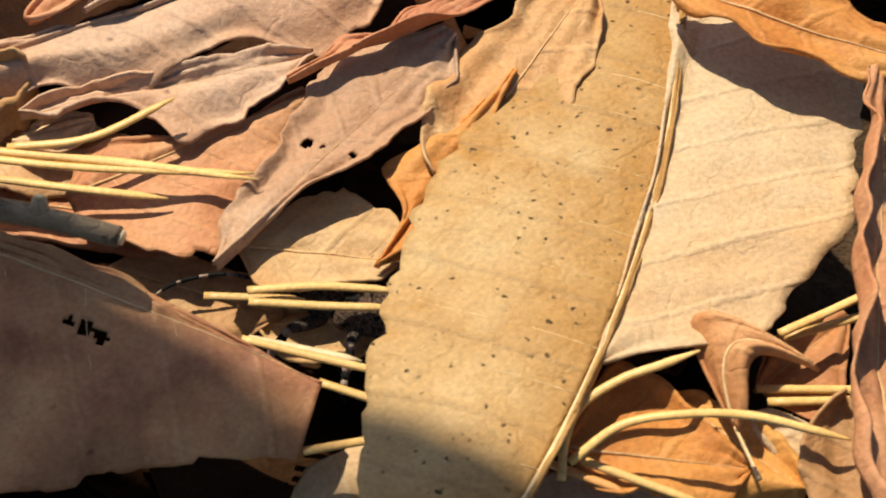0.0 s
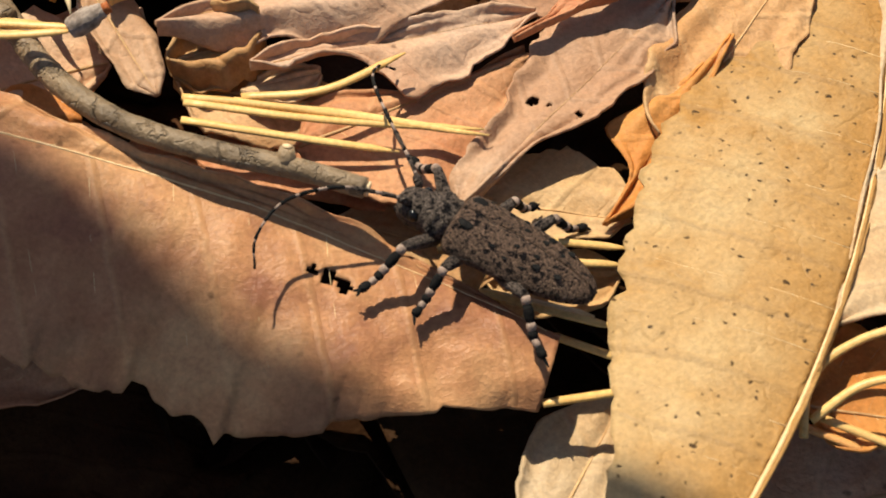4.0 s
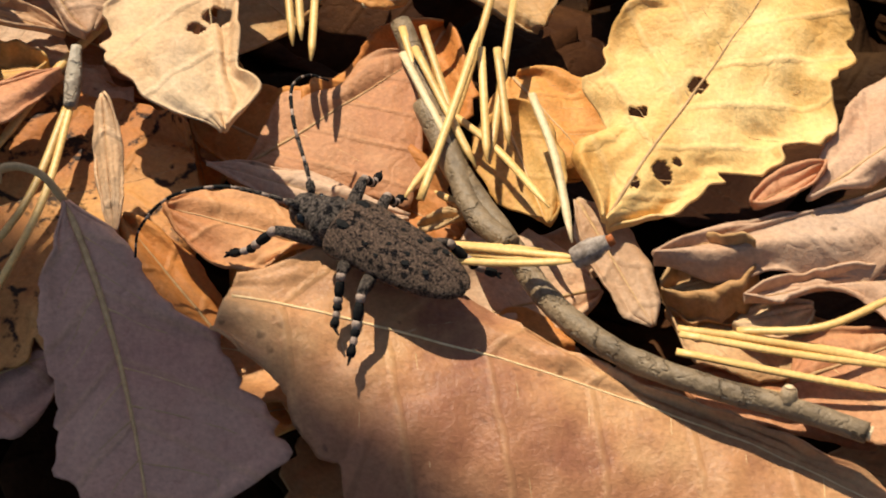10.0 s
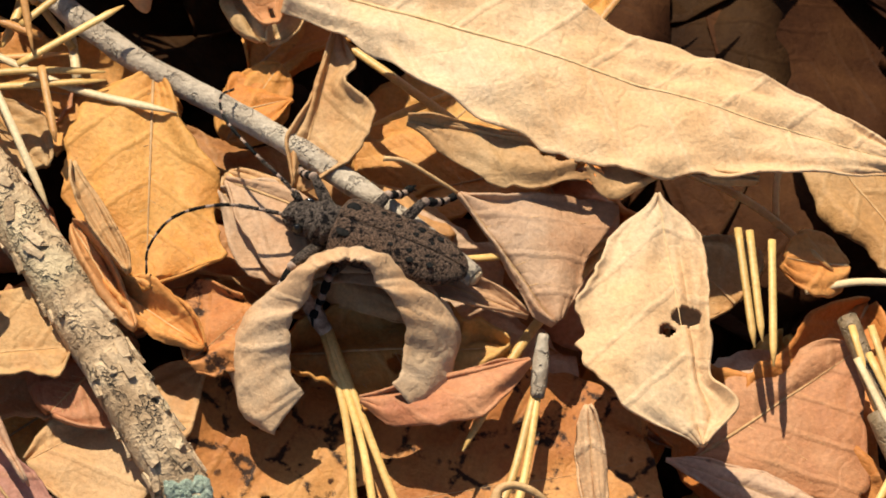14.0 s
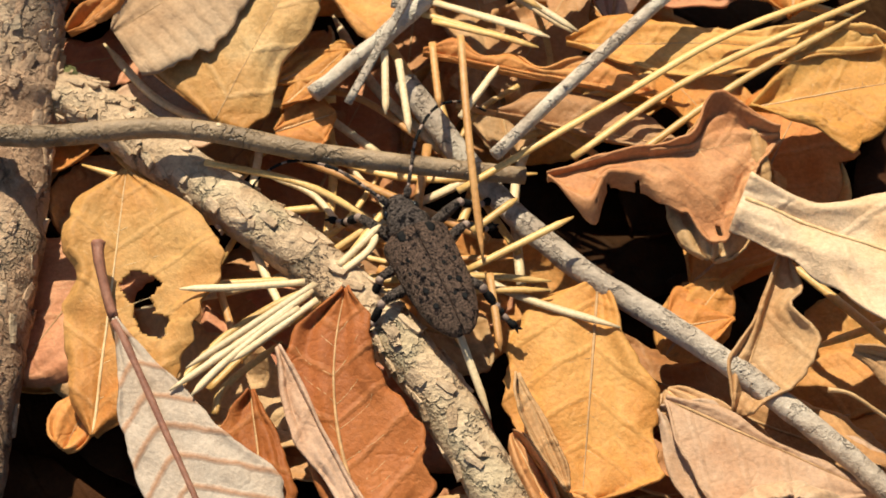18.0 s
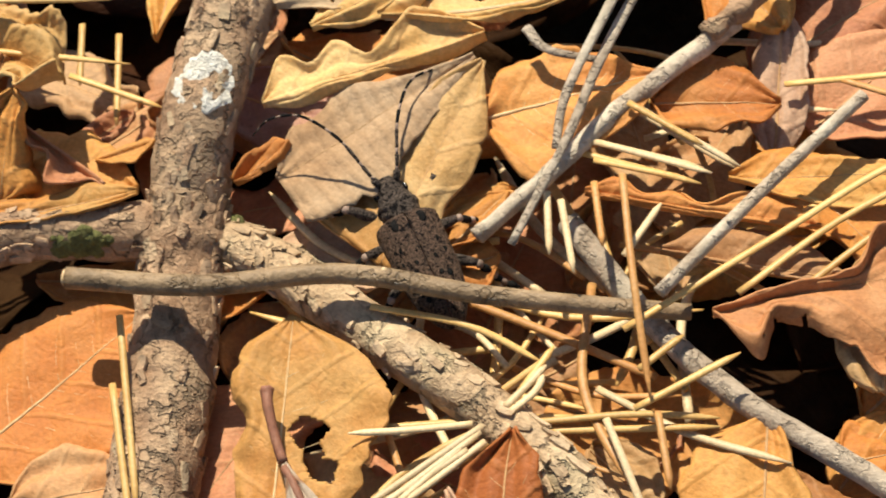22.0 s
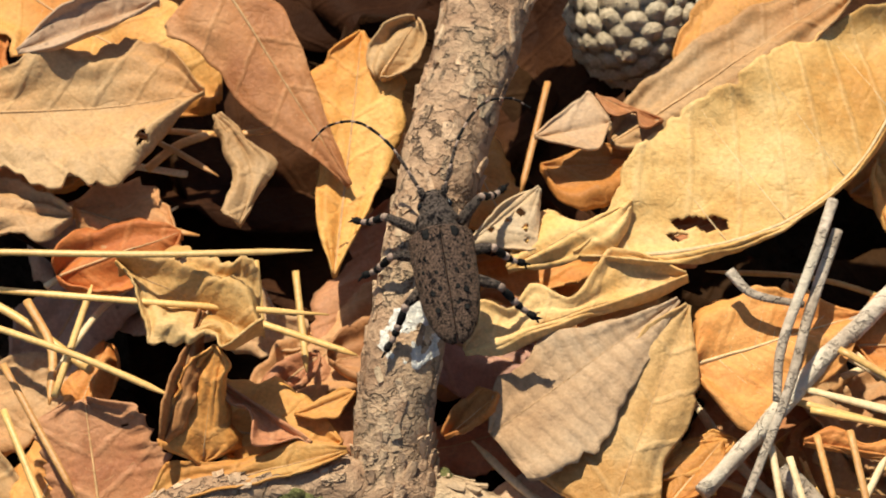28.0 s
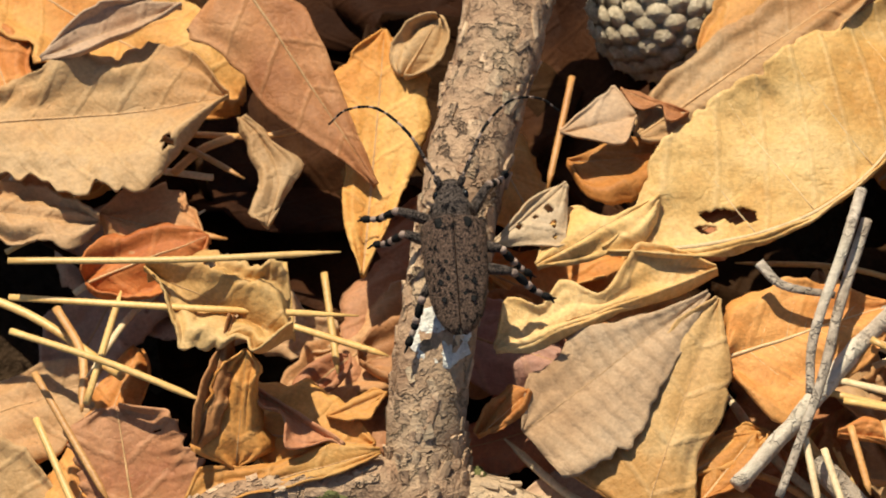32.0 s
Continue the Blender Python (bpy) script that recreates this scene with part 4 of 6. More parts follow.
leaf(ORANGE, (-16.60, 4.74, 0.23), (-16.43, 5.34, 0.28), 0.25, 0.25, "curled orange leaf tip", cup=0.6, wave=0.1, rib=False)
leaf(PINK, (-17.00, 8.00, 0.39), (-15.49, 8.18, 0.45), 0.5, 0.4, "pale pink smooth leaf by the fork", wave=0.05)
leaf(TAN, (-13.71, 4.14, 0.06), (-12.76, 4.28, 0.04), (0.02, 0.25, 0.49, 0.59, 0.59, 0.58, 0.52, 0.38, 0.02), (0.02, 0.1, 0.17, 0.21, 0.23, 0.25, 0.27, 0.29, 0.02), "tan leaf under the side branch", wave=0.05)
leaf(TAN, (-13.80, 6.56, 0.04), (-13.14, 6.03, 0.02), 0.35, 0.35, "tan leaf under fallen needles", wave=0.1)
leaf(REDBROWN, (-12.59, 4.20, -0.20), (-12.92, 3.75, -0.17), 0.5, 0.5, "red-brown leaf in shade", wave=0.1)
leaf(ORANGE, (-12.54, 4.90, 0.10), (-11.68, 4.23, 0.18), 0.2, 0.22, "crumpled orange leaf fold", cup=0.5, wave=0.15, ragged=0.12)

# ---- leaves round the fork and the last stretch ----
leaf(WEATHERED, (-16.91, 8.68, 0.87), (-15.22, 10.04, 1.17), (0.02, 0.38, 0.39, 0.43, 0.43, 0.33, 0.21, 0.1, 0.02), (0.59, 0.71, 0.71, 0.65, 0.53, 0.41, 0.28, 0.16, 0.02), "grey weathered ridged leaf in half shade", cup=0.06, cup_r=-0.12, wave=0.05, ragged=0.07, rib=False, sv=-1)
leaf(GOLD, (-15.82, 7.88, 0.74), (-15.13, 9.99, 1.16), (0.02, 0.9, 0.86, 0.76, 0.58, 0.45, 0.36, 0.26, 0.02), (0.29, 0.41, 0.33, 0.3, 0.39, 0.39, 0.31, 0.15, 0.02), "yellow leaf with a soft folded margin", cup=0.0, cup_r=-0.55, wave=0.05, rib=False, sv=-1)
leaf(GOLD, (-16.2, 10.42, 1.2), (-12.96, 13.5, 1.53), (0.05, 0.65, 1.3, 1.5, 1.5, 1.4, 1.1, 0.65, 0.05), (0.02, 0.17, 0.11, 0.08, 0.06, 0.05, 0.04, 0.03, 0.02), "large golden leaf with pale veins and a torn hole", bow=1.09, holes=[(0.23, -0.32, 0.16), (0.26, -0.24, 0.17), (0.19, -0.24, 0.09)], cup=0.2, cup_r=-0.5, wave=0.09, ragged=0.03, rib_m=RIB_PALE, rib_r=0.036, sv=5, slant=0.2, nu=130, nv=32)
leaf(GOLD, (-17.19, 9.46, 0.99), (-15.14, 10.26, 1.24), (0.02, 0.51, 0.23, 0.41, 0.15, 0.3, 0.46, 0.27, 0.02), (0.02, 0.12, 0.1, 0.09, 0.07, 0.06, 0.05, 0.03, 0.02), "golden lower lobe of a torn leaf with a curled edge", cup=0.4, cup_r=-0.2, wave=0.1, ragged=0.06, rib=False, sv=-1)
leaf(GOLD, (-16.83, 10.25, 1.21), (-15.68, 10.97, 1.38), (0.02, 0.18, 0.33, 0.49, 0.52, 0.2, 0.11, 0.04, 0.02), (0.02, 0.08, 0.14, 0.18, 0.22, 0.26, 0.31, 0.19, 0.02), "wavy golden piece of a torn leaf", wave=0.14, ragged=0.08, rib=False)
leaf(CREAM, (-16.63, 11.55, 1.54), (-15.91, 11.78, 1.53), (0.02, 0.07, 0.13, 0.18, 0.23, 0.29, 0.33, 0.38, 0.02), (0.02, 0.1, 0.15, 0.2, 0.25, 0.3, 0.29, 0.16, 0.02), "cream turned-up corner of a curled leaf", wave=0.03, ragged=0.01, rib=False)
leaf(BROWN, (-16.06, 12.15, 1.47), (-15.4, 11.93, 1.37), (0.02, 0.04, 0.07, 0.06, 0.05, 0.04, 0.04, 0.03, 0.02), (0.02, 0.11, 0.19, 0.22, 0.13, 0.05, 0.28, 0.23, 0.02), "brown underside of a curled leaf", cup=0.6, wave=0.06, rib=False)
leaf(ORANGE, (-16.56, 11.48, 1.17), (-15.63, 11.56, 1.19), (0.02, 0.09, 0.17, 0.24, 0.26, 0.27, 0.28, 0.18, 0.02), (0.02, 0.41, 0.55, 0.6, 0.58, 0.56, 0.47, 0.25, 0.02), "orange shaded underside of a curled leaf", cup=0.4, wave=0.1, rib=False)
leaf(CREAM, (-17.22, 10.44, 1.29), (-16.56, 11.09, 1.38), (0.02, 0.04, 0.05, 0.07, 0.08, 0.08, 0.07, 0.06, 0.02), (0.02, 0.11, 0.23, 0.36, 0.46, 0.35, 0.24, 0.13, 0.02), "lace-like cream leaf scrap with eaten holes", holes=[(0.67, 0.24, 0.05), (0.59, 0.57, 0.05), (0.51, 0.73, 0.04), (0.31, 0.09, 0.05), (0.51, 0.13, 0.03)], wave=0.05, ragged=0.08, rib=False, nv=24)
leaf(ORANGE, (-17.32, 8.67, 0.77), (-16.85, 9.07, 0.94), (0.02, 0.06, 0.1, 0.14, 0.16, 0.18, 0.19, 0.21, 0.02), (0.02, 0.07, 0.12, 0.14, 0.15, 0.17, 0.14, 0.08, 0.02), "small crumpled orange leaf beside the branch", wave=0.12, ragged=0.1, rib=False)
leaf(TAN, (-22.42, 11.55, 1.4), (-19.84, 11.96, 1.43), (0.02, 0.37, 0.51, 0.52, 0.62, 0.7, 0.73, 0.55, 0.02), (0.02, 0.53, 0.79, 0.94, 1.07, 1.04, 0.78, 0.34, 0.02), "tan oak leaf with bitten lobes", holes=[(0.76, 0.66, 0.09)], wave=0.13, ragged=0.08, rib_r=0.018, sv=4, nv=24)
leaf(TAN, (-22.15, 10.71, 1.25), (-20.98, 10.63, 1.18), (0.02, 0.25, 0.33, 0.32, 0.3, 0.24, 0.19, 0.13, 0.02), (0.02, 0.15, 0.29, 0.33, 0.31, 0.31, 0.33, 0.27, 0.02), "tan leaf piece with a notched edge", wave=0.1, ragged=0.12, rib=False)
leaf(BROWN, (-19.95, 13.48, 1.56), (-18.38, 11.23, 1.05), (0.02, 0.2, 0.38, 0.36, 0.3, 0.23, 0.15, 0.09, 0.02), (0.02, 0.72, 0.61, 0.52, 0.49, 0.4, 0.28, 0.13, 0.02), "long smooth brown leaf with a pointed tip", cup=-0.2, wave=0.05, ragged=0.03)
leaf(YELLOW, (-18.47, 10.33, 0.79), (-18.41, 13.07, 1.14), (0.02, 0.15, 0.27, 0.28, 0.28, 0.4, 0.53, 0.37, 0.02), (0.02, 0.15, 0.28, 0.36, 0.45, 0.52, 0.57, 0.33, 0.02), "yellow-tan leaf behind the branch", wave=0.07)
leaf(GOLD, (-20.39, 9.83, 1.67), (-18.99, 9.26, 1.5), (0.02, 0.28, 0.42, 0.45, 0.48, 0.52, 0.55, 0.33, 0.02), (0.02, 0.13, 0.24, 0.46, 0.59, 0.43, 0.34, 0.36, 0.02), "crumpled yellow-brown leaf standing above the litter", holes=[(0.35, -0.56, 0.08), (0.63, 0.15, 0.05)], cup=0.2, wave=0.2, ragged=0.14, rib=False, nv=26)
leaf(YELLOW, (-19.48, 8.22, 0.86), (-19.4, 9.1, 1.5), (0.02, 0.37, 0.37, 0.37, 0.35, 0.31, 0.27, 0.17, 0.02), (0.02, 0.28, 0.3, 0.23, 0.16, 0.13, 0.14, 0.15, 0.02), "crumpled hanging fold of a yellow-brown leaf", cup=0.7, wave=0.2, ragged=0.14, rib=False, nv=24)
leaf(BROWN, (-19.81, 8.27, 1.18), (-19.55, 9.4, 1.59), (0.02, 0.05, 0.09, 0.09, 0.08, 0.07, 0.06, 0.04, 0.02), (0.02, 0.15, 0.16, 0.16, 0.16, 0.16, 0.11, 0.07, 0.02), "dark shrivelled leaf fold", cup=0.9, wave=0.12, ragged=0.15, rib=False)
leaf(REDBROWN, (-20.34, 7.65, 0.69), (-20.62, 8.77, 0.97), (0.02, 0.32, 0.4, 0.42, 0.44, 0.46, 0.48, 0.49, 0.17), (0.18, 0.5, 0.59, 0.64, 0.62, 0.56, 0.51, 0.41, 0.02), "red-brown leaf with a dark dot", holes=[(0.74, 0.62, 0.03)], wave=0.07, teeth=9, tooth=0.1)
leaf(REDBROWN, (-19.42, 8.99, 1.04), (-18.52, 8.45, 0.9), (0.03, 0.04, 0.04, 0.04, 0.05, 0.04, 0.04, 0.04, 0.03), (0.02, 0.1, 0.17, 0.1, 0.17, 0.36, 0.26, 0.02, 0.02), "small red-brown pointed leaf", wave=0.08, cup=0.3)
leaf(BROWN, (-21.01, 10.78, 1.1), (-19.99, 10.57, 1.03), (0.02, 0.33, 0.45, 0.49, 0.52, 0.48, 0.36, 0.22, 0.02), (0.02, 0.22, 0.36, 0.46, 0.45, 0.36, 0.28, 0.15, 0.02), "brown toothed leaf in shade", wave=0.1, teeth=6, tooth=0.2)
leaf(YELLOW, (-19.92, 7.82, 0.89), (-18.18, 8.42, 0.93), (0.02, 0.29, 0.24, 0.19, 0.18, 0.2, 0.23, 0.19, 0.02), (0.02, 0.12, 0.13, 0.13, 0.13, 0.13, 0.13, 0.09, 0.02), "yellow-orange leaf at the fork", wave=0.07, teeth=7, tooth=0.1)
leaf(ORANGE, (-18.7, 8.79, 0.84), (-18.17, 9.06, 0.84), (0.02, 0.04, 0.07, 0.09, 0.11, 0.11, 0.11, 0.11, 0.02), (0.02, 0.09, 0.16, 0.18, 0.21, 0.19, 0.13, 0.08, 0.02), "small orange leaf scrap", wave=0.06, rib=False)
leaf(TAN, (-19.75, 11.81, 1.31), (-19.4, 10.62, 1.16), (0.08, 0.1, 0.08, 0.18, 0.25, 0.16, 0.07, 0.04, 0.02), (0.02, 0.13, 0.17, 0.19, 0.18, 0.19, 0.22, 0.24, 0.02), "narrow tan leaf over a dark hollow", bow=-0.24, wave=0.1, ragged=0.1, rib=False)
leaf(ORANGE, (-15.07, 9.5, 0.91), (-13.5, 10.07, 1.0), (0.02, 0.5, 0.6, 0.58, 0.54, 0.45, 0.35, 0.19, 0.02), (0.23, 0.83, 0.78, 0.73, 0.66, 0.56, 0.46, 0.31, 0.02), "orange glossy leaf with a yellow midrib", cup=0.15, cup_r=0.1, wave=0.1, rib_m=RIB_PALE, rib_r=0.022)
leaf(ORANGE, (-13.56, 9.84, 0.83), (-12.36, 9.92, 0.84), (0.02, 0.45, 0.56, 0.59, 0.61, 0.52, 0.41, 0.22, 0.02), (0.02, 0.38, 0.4, 0.42, 0.43, 0.38, 0.33, 0.29, 0.02), "orange curled leaf on the litter", cup=0.35, wave=0.1)
leaf(ORANGE, (-15.4, 8.44, 0.6), (-14.66, 8.87, 0.63), (0.02, 0.1, 0.18, 0.24, 0.23, 0.22, 0.21, 0.2, 0.02), (0.02, 0.06, 0.1, 0.14, 0.14, 0.15, 0.15, 0.1, 0.02), "brown-orange leaf low in the litter", wave=0.08)
leaf(ORANGE, (-15.3, 7.95, 0.55), (-14.78, 8.21, 0.57), (0.02, 0.09, 0.16, 0.21, 0.25, 0.28, 0.32, 0.26, 0.02), (0.1, 0.17, 0.21, 0.24, 0.27, 0.3, 0.23, 0.12, 0.02), "small orange leaf by the gold one", wave=0.06)
leaf(YELLOW, (-13.12, 10.75, 0.85), (-11.9, 12.54, 1.08), (0.02, 0.28, 0.61, 0.75, 0.72, 0.65, 0.54, 0.28, 0.02), (0.02, 0.01, 0.01, 0.01, 0.08, 0.15, 0.21, 0.16, 0.02), "orange-yellow leaf with fallen stalk", wave=0.08, rib_m=RIB_PALE, rib_r=0.018)
leaf(YELLOW, (-12.79, 9.07, 0.77), (-9.74, 9.4, 0.74), (0.02, 0.33, 0.33, 0.26, 0.19, 0.21, 0.24, 0.2, 0.02), (0.11, 0.2, 0.32, 0.39, 0.37, 0.24, 0.12, 0.07, 0.02), "long yellow-orange leaf with a dark shaded fold", cup_r=-0.4, wave=0.08, rib=False)
leaf(ORANGE, (-14.06, 8.79, 0.8), (-11.87, 8.6, 0.74), (0.02, 0.22, 0.08, 0.2, 0.06, 0.21, 0.29, 0.2, 0.02), (0.02, 0.02, 0.03, 0.03, 0.03, 0.03, 0.04, 0.07, 0.02), "red-orange turned edge of a leaf", wave=0.07, cup=0.4, rib=False)
leaf(YELLOW, (-11.08, 8.61, 0.62), (-9.72, 9.08, 0.66), (0.02, 0.16, 0.31, 0.45, 0.58, 0.59, 0.6, 0.58, 0.02), (0.02, 0.15, 0.27, 0.37, 0.66, 0.59, 0.52, 0.3, 0.02), "yellow leaf beside a red-brown one", wave=0.09, cup=0.1)
leaf(TAN, (-13.33, 8.31, 0.68), (-11.5, 8.13, 0.58), (0.02, 0.27, 0.39, 0.38, 0.37, 0.34, 0.29, 0.16, 0.02), (0.02, 0.03, 0.04, 0.08, 0.12, 0.13, 0.13, 0.13, 0.02), "pinkish-tan leaf under the needles", wave=0.06)
leaf(BROWN, (-12.8, 7.62, 0.72), (-10.79, 8.27, 0.74), (0.02, 0.04, 0.05, 0.06, 0.07, 0.09, 0.41, 0.28, 0.02), (0.02, 0.57, 0.19, 0.38, 0.55, 0.91, 0.67, 0.28, 0.02), "brown leaf with a curled bitten edge", holes=[(0.36, 0.97, 0.04), (0.17, 0.79, 0.03), (0.24, 0.97, 0.03), (0.65, 0.88, 0.03)], cup=0.3, cup_r=-0.35, wave=0.16, ragged=0.09, rib=False, nv=24)
leaf(ORANGE, (-19.67, 8.64, 0.81), (-18.24, 8.55, 0.76), (0.02, 0.58, 0.62, 0.63, 0.62, 0.51, 0.41, 0.24, 0.02), (0.02, 0.15, 0.27, 0.4, 0.4, 0.4, 0.38, 0.3, 0.02), "orange dry leaf behind the branch fork", wave=0.1, ragged=0.08)
leaf(YELLOW, (-10.75, 9.69, 0.67), (-10.81, 11.83, 0.96), (0.02, 0.39, 0.3, 0.41, 0.39, 0.35, 0.46, 0.33, 0.02), (0.02, 0.46, 0.55, 0.6, 0.58, 0.56, 0.51, 0.39, 0.02), "yellow dead leaf at the litter's edge with dry folds", wave=0.1, ragged=0.07)
leaf(ORANGE, (-15.27, 8.17, 0.59), (-14.78, 8.84, 0.68), (0.02, 0.12, 0.21, 0.31, 0.34, 0.3, 0.26, 0.17, 0.02), (0.02, 0.09, 0.16, 0.2, 0.21, 0.21, 0.21, 0.11, 0.02), "orange leaf corner behind the gold one", wave=0.06)
leaf(BROWN, (-15.64, 10.59, 1.09), (-14.56, 11.11, 1.15), 0.32, 0.32, "brown leaf under the torn golden one", wave=0.08, sv=-1)
leaf(PINK, (-12.39, 9.56, 0.50), (-12.43, 11.15, 0.76), 0.3, 0.3, "pinkish leaf striped by shadows", wave=0.1)
leaf(REDBROWN, (-12.10, 9.95, 0.38), (-11.11, 11.07, 0.50), 0.6, 0.6, "smooth red-brown leaf on the litter", wave=0.08)
leaf(TAN, (-11.30, 7.10, 0.44), (-11.20, 8.58, 0.72), 0.5, 0.4, "tan-brown leaf with dark pits", wave=0.12, cup=-0.2)
leaf(TAN, (-15.90, 11.68, 1.32), (-13.49, 13.58, 1.61), 0.45, 0.4, "golden-tan leaf edge behind the folded leaf", wave=0.1)
leaf(RUST, (-21.05, 10.02, 1.02), (-19.93, 10.54, 1.12), 0.4, 0.4, "dark rust leaf in shade", wave=0.15)
leaf(PINK, (-21.72, 12.27, 1.57), (-20.4, 12.96, 1.6), (0.02, 0.14, 0.25, 0.32, 0.35, 0.37, 0.28, 0.15, 0.02), (0.02, 0.22, 0.34, 0.33, 0.33, 0.3, 0.21, 0.11, 0.02), "rolled pinkish leaf on the litter", cup=1.5, cup_r=1.5, wave=0.06, rib=False)
leaf(TAN, (-18.20, 12.46, 1.16), (-17.85, 13.07, 1.31), 0.3, 0.3, "pale grey-tan leaf behind the branch", wave=0.12)
leaf(ORANGE, (-15.22, 12.89, 0.97), (-13.53, 13.92, 1.20), 0.6, 0.5, "orange leaf behind the cone", wave=0.12)
leaf(ORANGE, (-19.40, 5.90, 0.04), (-18.08, 7.48, 0.23), 0.9, 0.9, "broad orange leaf under the side limb", wave=0.06, rib_m=RIB_PALE)
leaf(TAN, (-18.84, 5.46, 0.07), (-17.67, 5.84, 0.11), 0.5, 0.5, "tan leaf under the branch", wave=0.1)
leaf(ORANGE, (-13.51, 11.70, 0.66), (-12.61, 12.43, 0.80), 0.5, 0.5, "orange leaf in the far corner", wave=0.1)
leaf(YELLOW, (-13.27, 11.85, 0.97), (-12.41, 10.82, 0.83), 0.5, 0.4, "yellow leaf by the grey stem", wave=0.15)
leaf(REDBROWN, (-18.57, 9.59, 0.56), (-19.15, 9.02, 0.53), 0.2, 0.22, "red-brown leaf under needles", wave=0.1)
leaf(DULL, (-17.75, 10.08, 0.38), (-16.48, 9.66, 0.38), 0.5, 0.5, "dull leaf in the branch's shadow", wave=0.1)
leaf(REDBROWN, (-12.66, 10.69, 0.32), (-11.26, 11.78, 0.48), 0.6, 0.55, "red-brown leaf deep in the litter", wave=0.12)


def fill_leaves():
    """Half-buried leaves of the same kinds, in the gaps between the upper ones."""
    rng = random.Random(4)
    kinds = ((TAN, "tan"), (ORANGE, "orange"), (YELLOW, "golden"), (PINK, "pinkish-tan"), (REDBROWN, "red-brown"), (BROWN, "brown"), (TAN, "tan"), (ORANGE, "orange"))
    for k in range(72):
        u = (k + 0.5) / 72
        x = -5.0 - 18.0 * u + rng.uniform(-1, 1)
        y = 3.2 + 7.6 * u + rng.uniform(-3.4, 3.6)
        a, ln = rng.uniform(0, 6.28), rng.uniform(1.6, 3.4)
        d = Vector((math.cos(a), math.sin(a), rng.uniform(-0.12, 0.12))) * ln
        p = Vector((x, y, ground_z(x, y) + rng.uniform(-1.15, -0.6)))
        m, word = rng.choice(kinds)
        hollow = Vector((-19.83, 12.07, 0.19))
        if math.hypot(x - hollow.x, y - hollow.y) < 1.5:
            continue
        leaf(m, p - d / 2, p + d / 2, rng.uniform(0.4, 0.85), rng.uniform(0.4, 0.85), word + " dead leaf half buried in the litter", cup=rng.uniform(-0.3, 0.5), wave=0.12, ragged=0.1,
             belly=rng.uniform(0.35, 0.6), roll=rng.uniform(-14, 14), lobes=rng.choice((0, 0, 2.5, 3)), lobe=0.25, nu=40, nv=10)


fill_leaves()

# ---- twigs and branches ----
twig("twig", [(-6.04, 3.99, -0.16), (-5.8, 3.31, -0.21), (-5.46, 2.66, -0.21), (-5.18, 2.08, -0.18), (-4.86, 1.64, -0.11), (-4.46, 1.3, -0.04), (-3.94, 1.03, 0.01), (-3.42, 0.84, 0.02), (-2.91, 0.63, -0.0)], lambda x: 0.11 - 0.03 * x, BARK_SMOOTH,
     "thin grey-brown twig with a side bud resting on a leaf", knobs=[(0.865, (0.02, 0.08, 0.12), 0.07)], rough=0.1)
twig("twig", [(-6.23, 4.90, -0.19), (-5.91, 3.76, -0.18), (-5.71, 2.90, -0.14), (-5.41, 2.45, -0.07)], 0.09, BARK_SMOOTH, "dark twig under straw-coloured pine needles", cut=False)
BRANCH = [(-17.49, 3.92, -0.21), (-17.61, 5.59, -0.01), (-17.68, 6.97, 0.17), (-17.78, 8.22, 0.39), (-17.75, 9.34, 1.00), (-17.50, 11.30, 1.30), (-17.22, 12.83, 1.45), (-16.86, 14.60, 1.64)]
LIMB_LEFT = [(-20.98, 6.99, 0.80), (-20.06, 7.49, 0.81), (-19.18, 8.02, 0.68), (-17.94, 8.26, 0.50)]
LIMB_LONG = [(-17.69, 8.36, 0.35), (-16.89, 8.05, 0.39), (-15.93, 7.41, 0.44), (-14.61, 6.57, 0.47), (-13.55, 5.67, 0.30), (-12.16, 3.68, -0.03), (-11.69, 2.92, -0.37)]
main = twig("branch", BRANCH, lambda x: 0.39 + 0.03 * math.sin(x * 9) + 0.09 * math.exp(-((x - 0.43) / 0.035) ** 2), BARK, "thick fallen branch with cracked grey-brown bark and a white patch", "branch", 28, 0.10, 4.0, cut=False, steps=16)
left = twig("branch", LIMB_LEFT, lambda x: 0.22 + 0.07 * x, BARK, "mossy side limb of the fallen branch", "branch", 20, 0.12, 4.0, cut=False, seed=5)
long = twig("branch", LIMB_LONG, lambda x: 0.25 - 0.03 * x, BARK_PALE, "long side limb with flaking bark and a broken end", "branch", 22, 0.13, 4.5, steps=14, seed=9)
twig("twig", [(-13.0, 7.72, 0.56), (-13.66, 7.64, 0.68), (-14.82, 7.56, 0.86), (-16.08, 7.61, 0.97), (-17.33, 7.39, 0.96), (-18.59, 7.37, 0.96)], lambda x: 0.08 + 0.025 * x, BARK_SMOOTH, "straight grey-brown stick lying across the fork",
     knobs=[(0.55, (0, 0.03, 0.08), 0.05)], rough=0.06, seed=3)


def on_tube(pts, radius, where, angle, steps):
    """A place on a limb's surface: along it 0..1, angle round it from its far side over the top; with the outward way and the limb's way."""
    line = spline(pts, steps)
    f = where * (len(line) - 1)
    i = min(int(f), len(line) - 2)
    q = line[i].lerp(line[i + 1], f - i)
    d = (line[i + 1] - line[i]).normalized()
    s = d.cross(Vector((0, 0, 1))).normalized()
    n = s.cross(d)
    w = s * math.cos(angle) + n * math.sin(angle)
    return q + w * (radius(where) if callable(radius) else radius), w, d


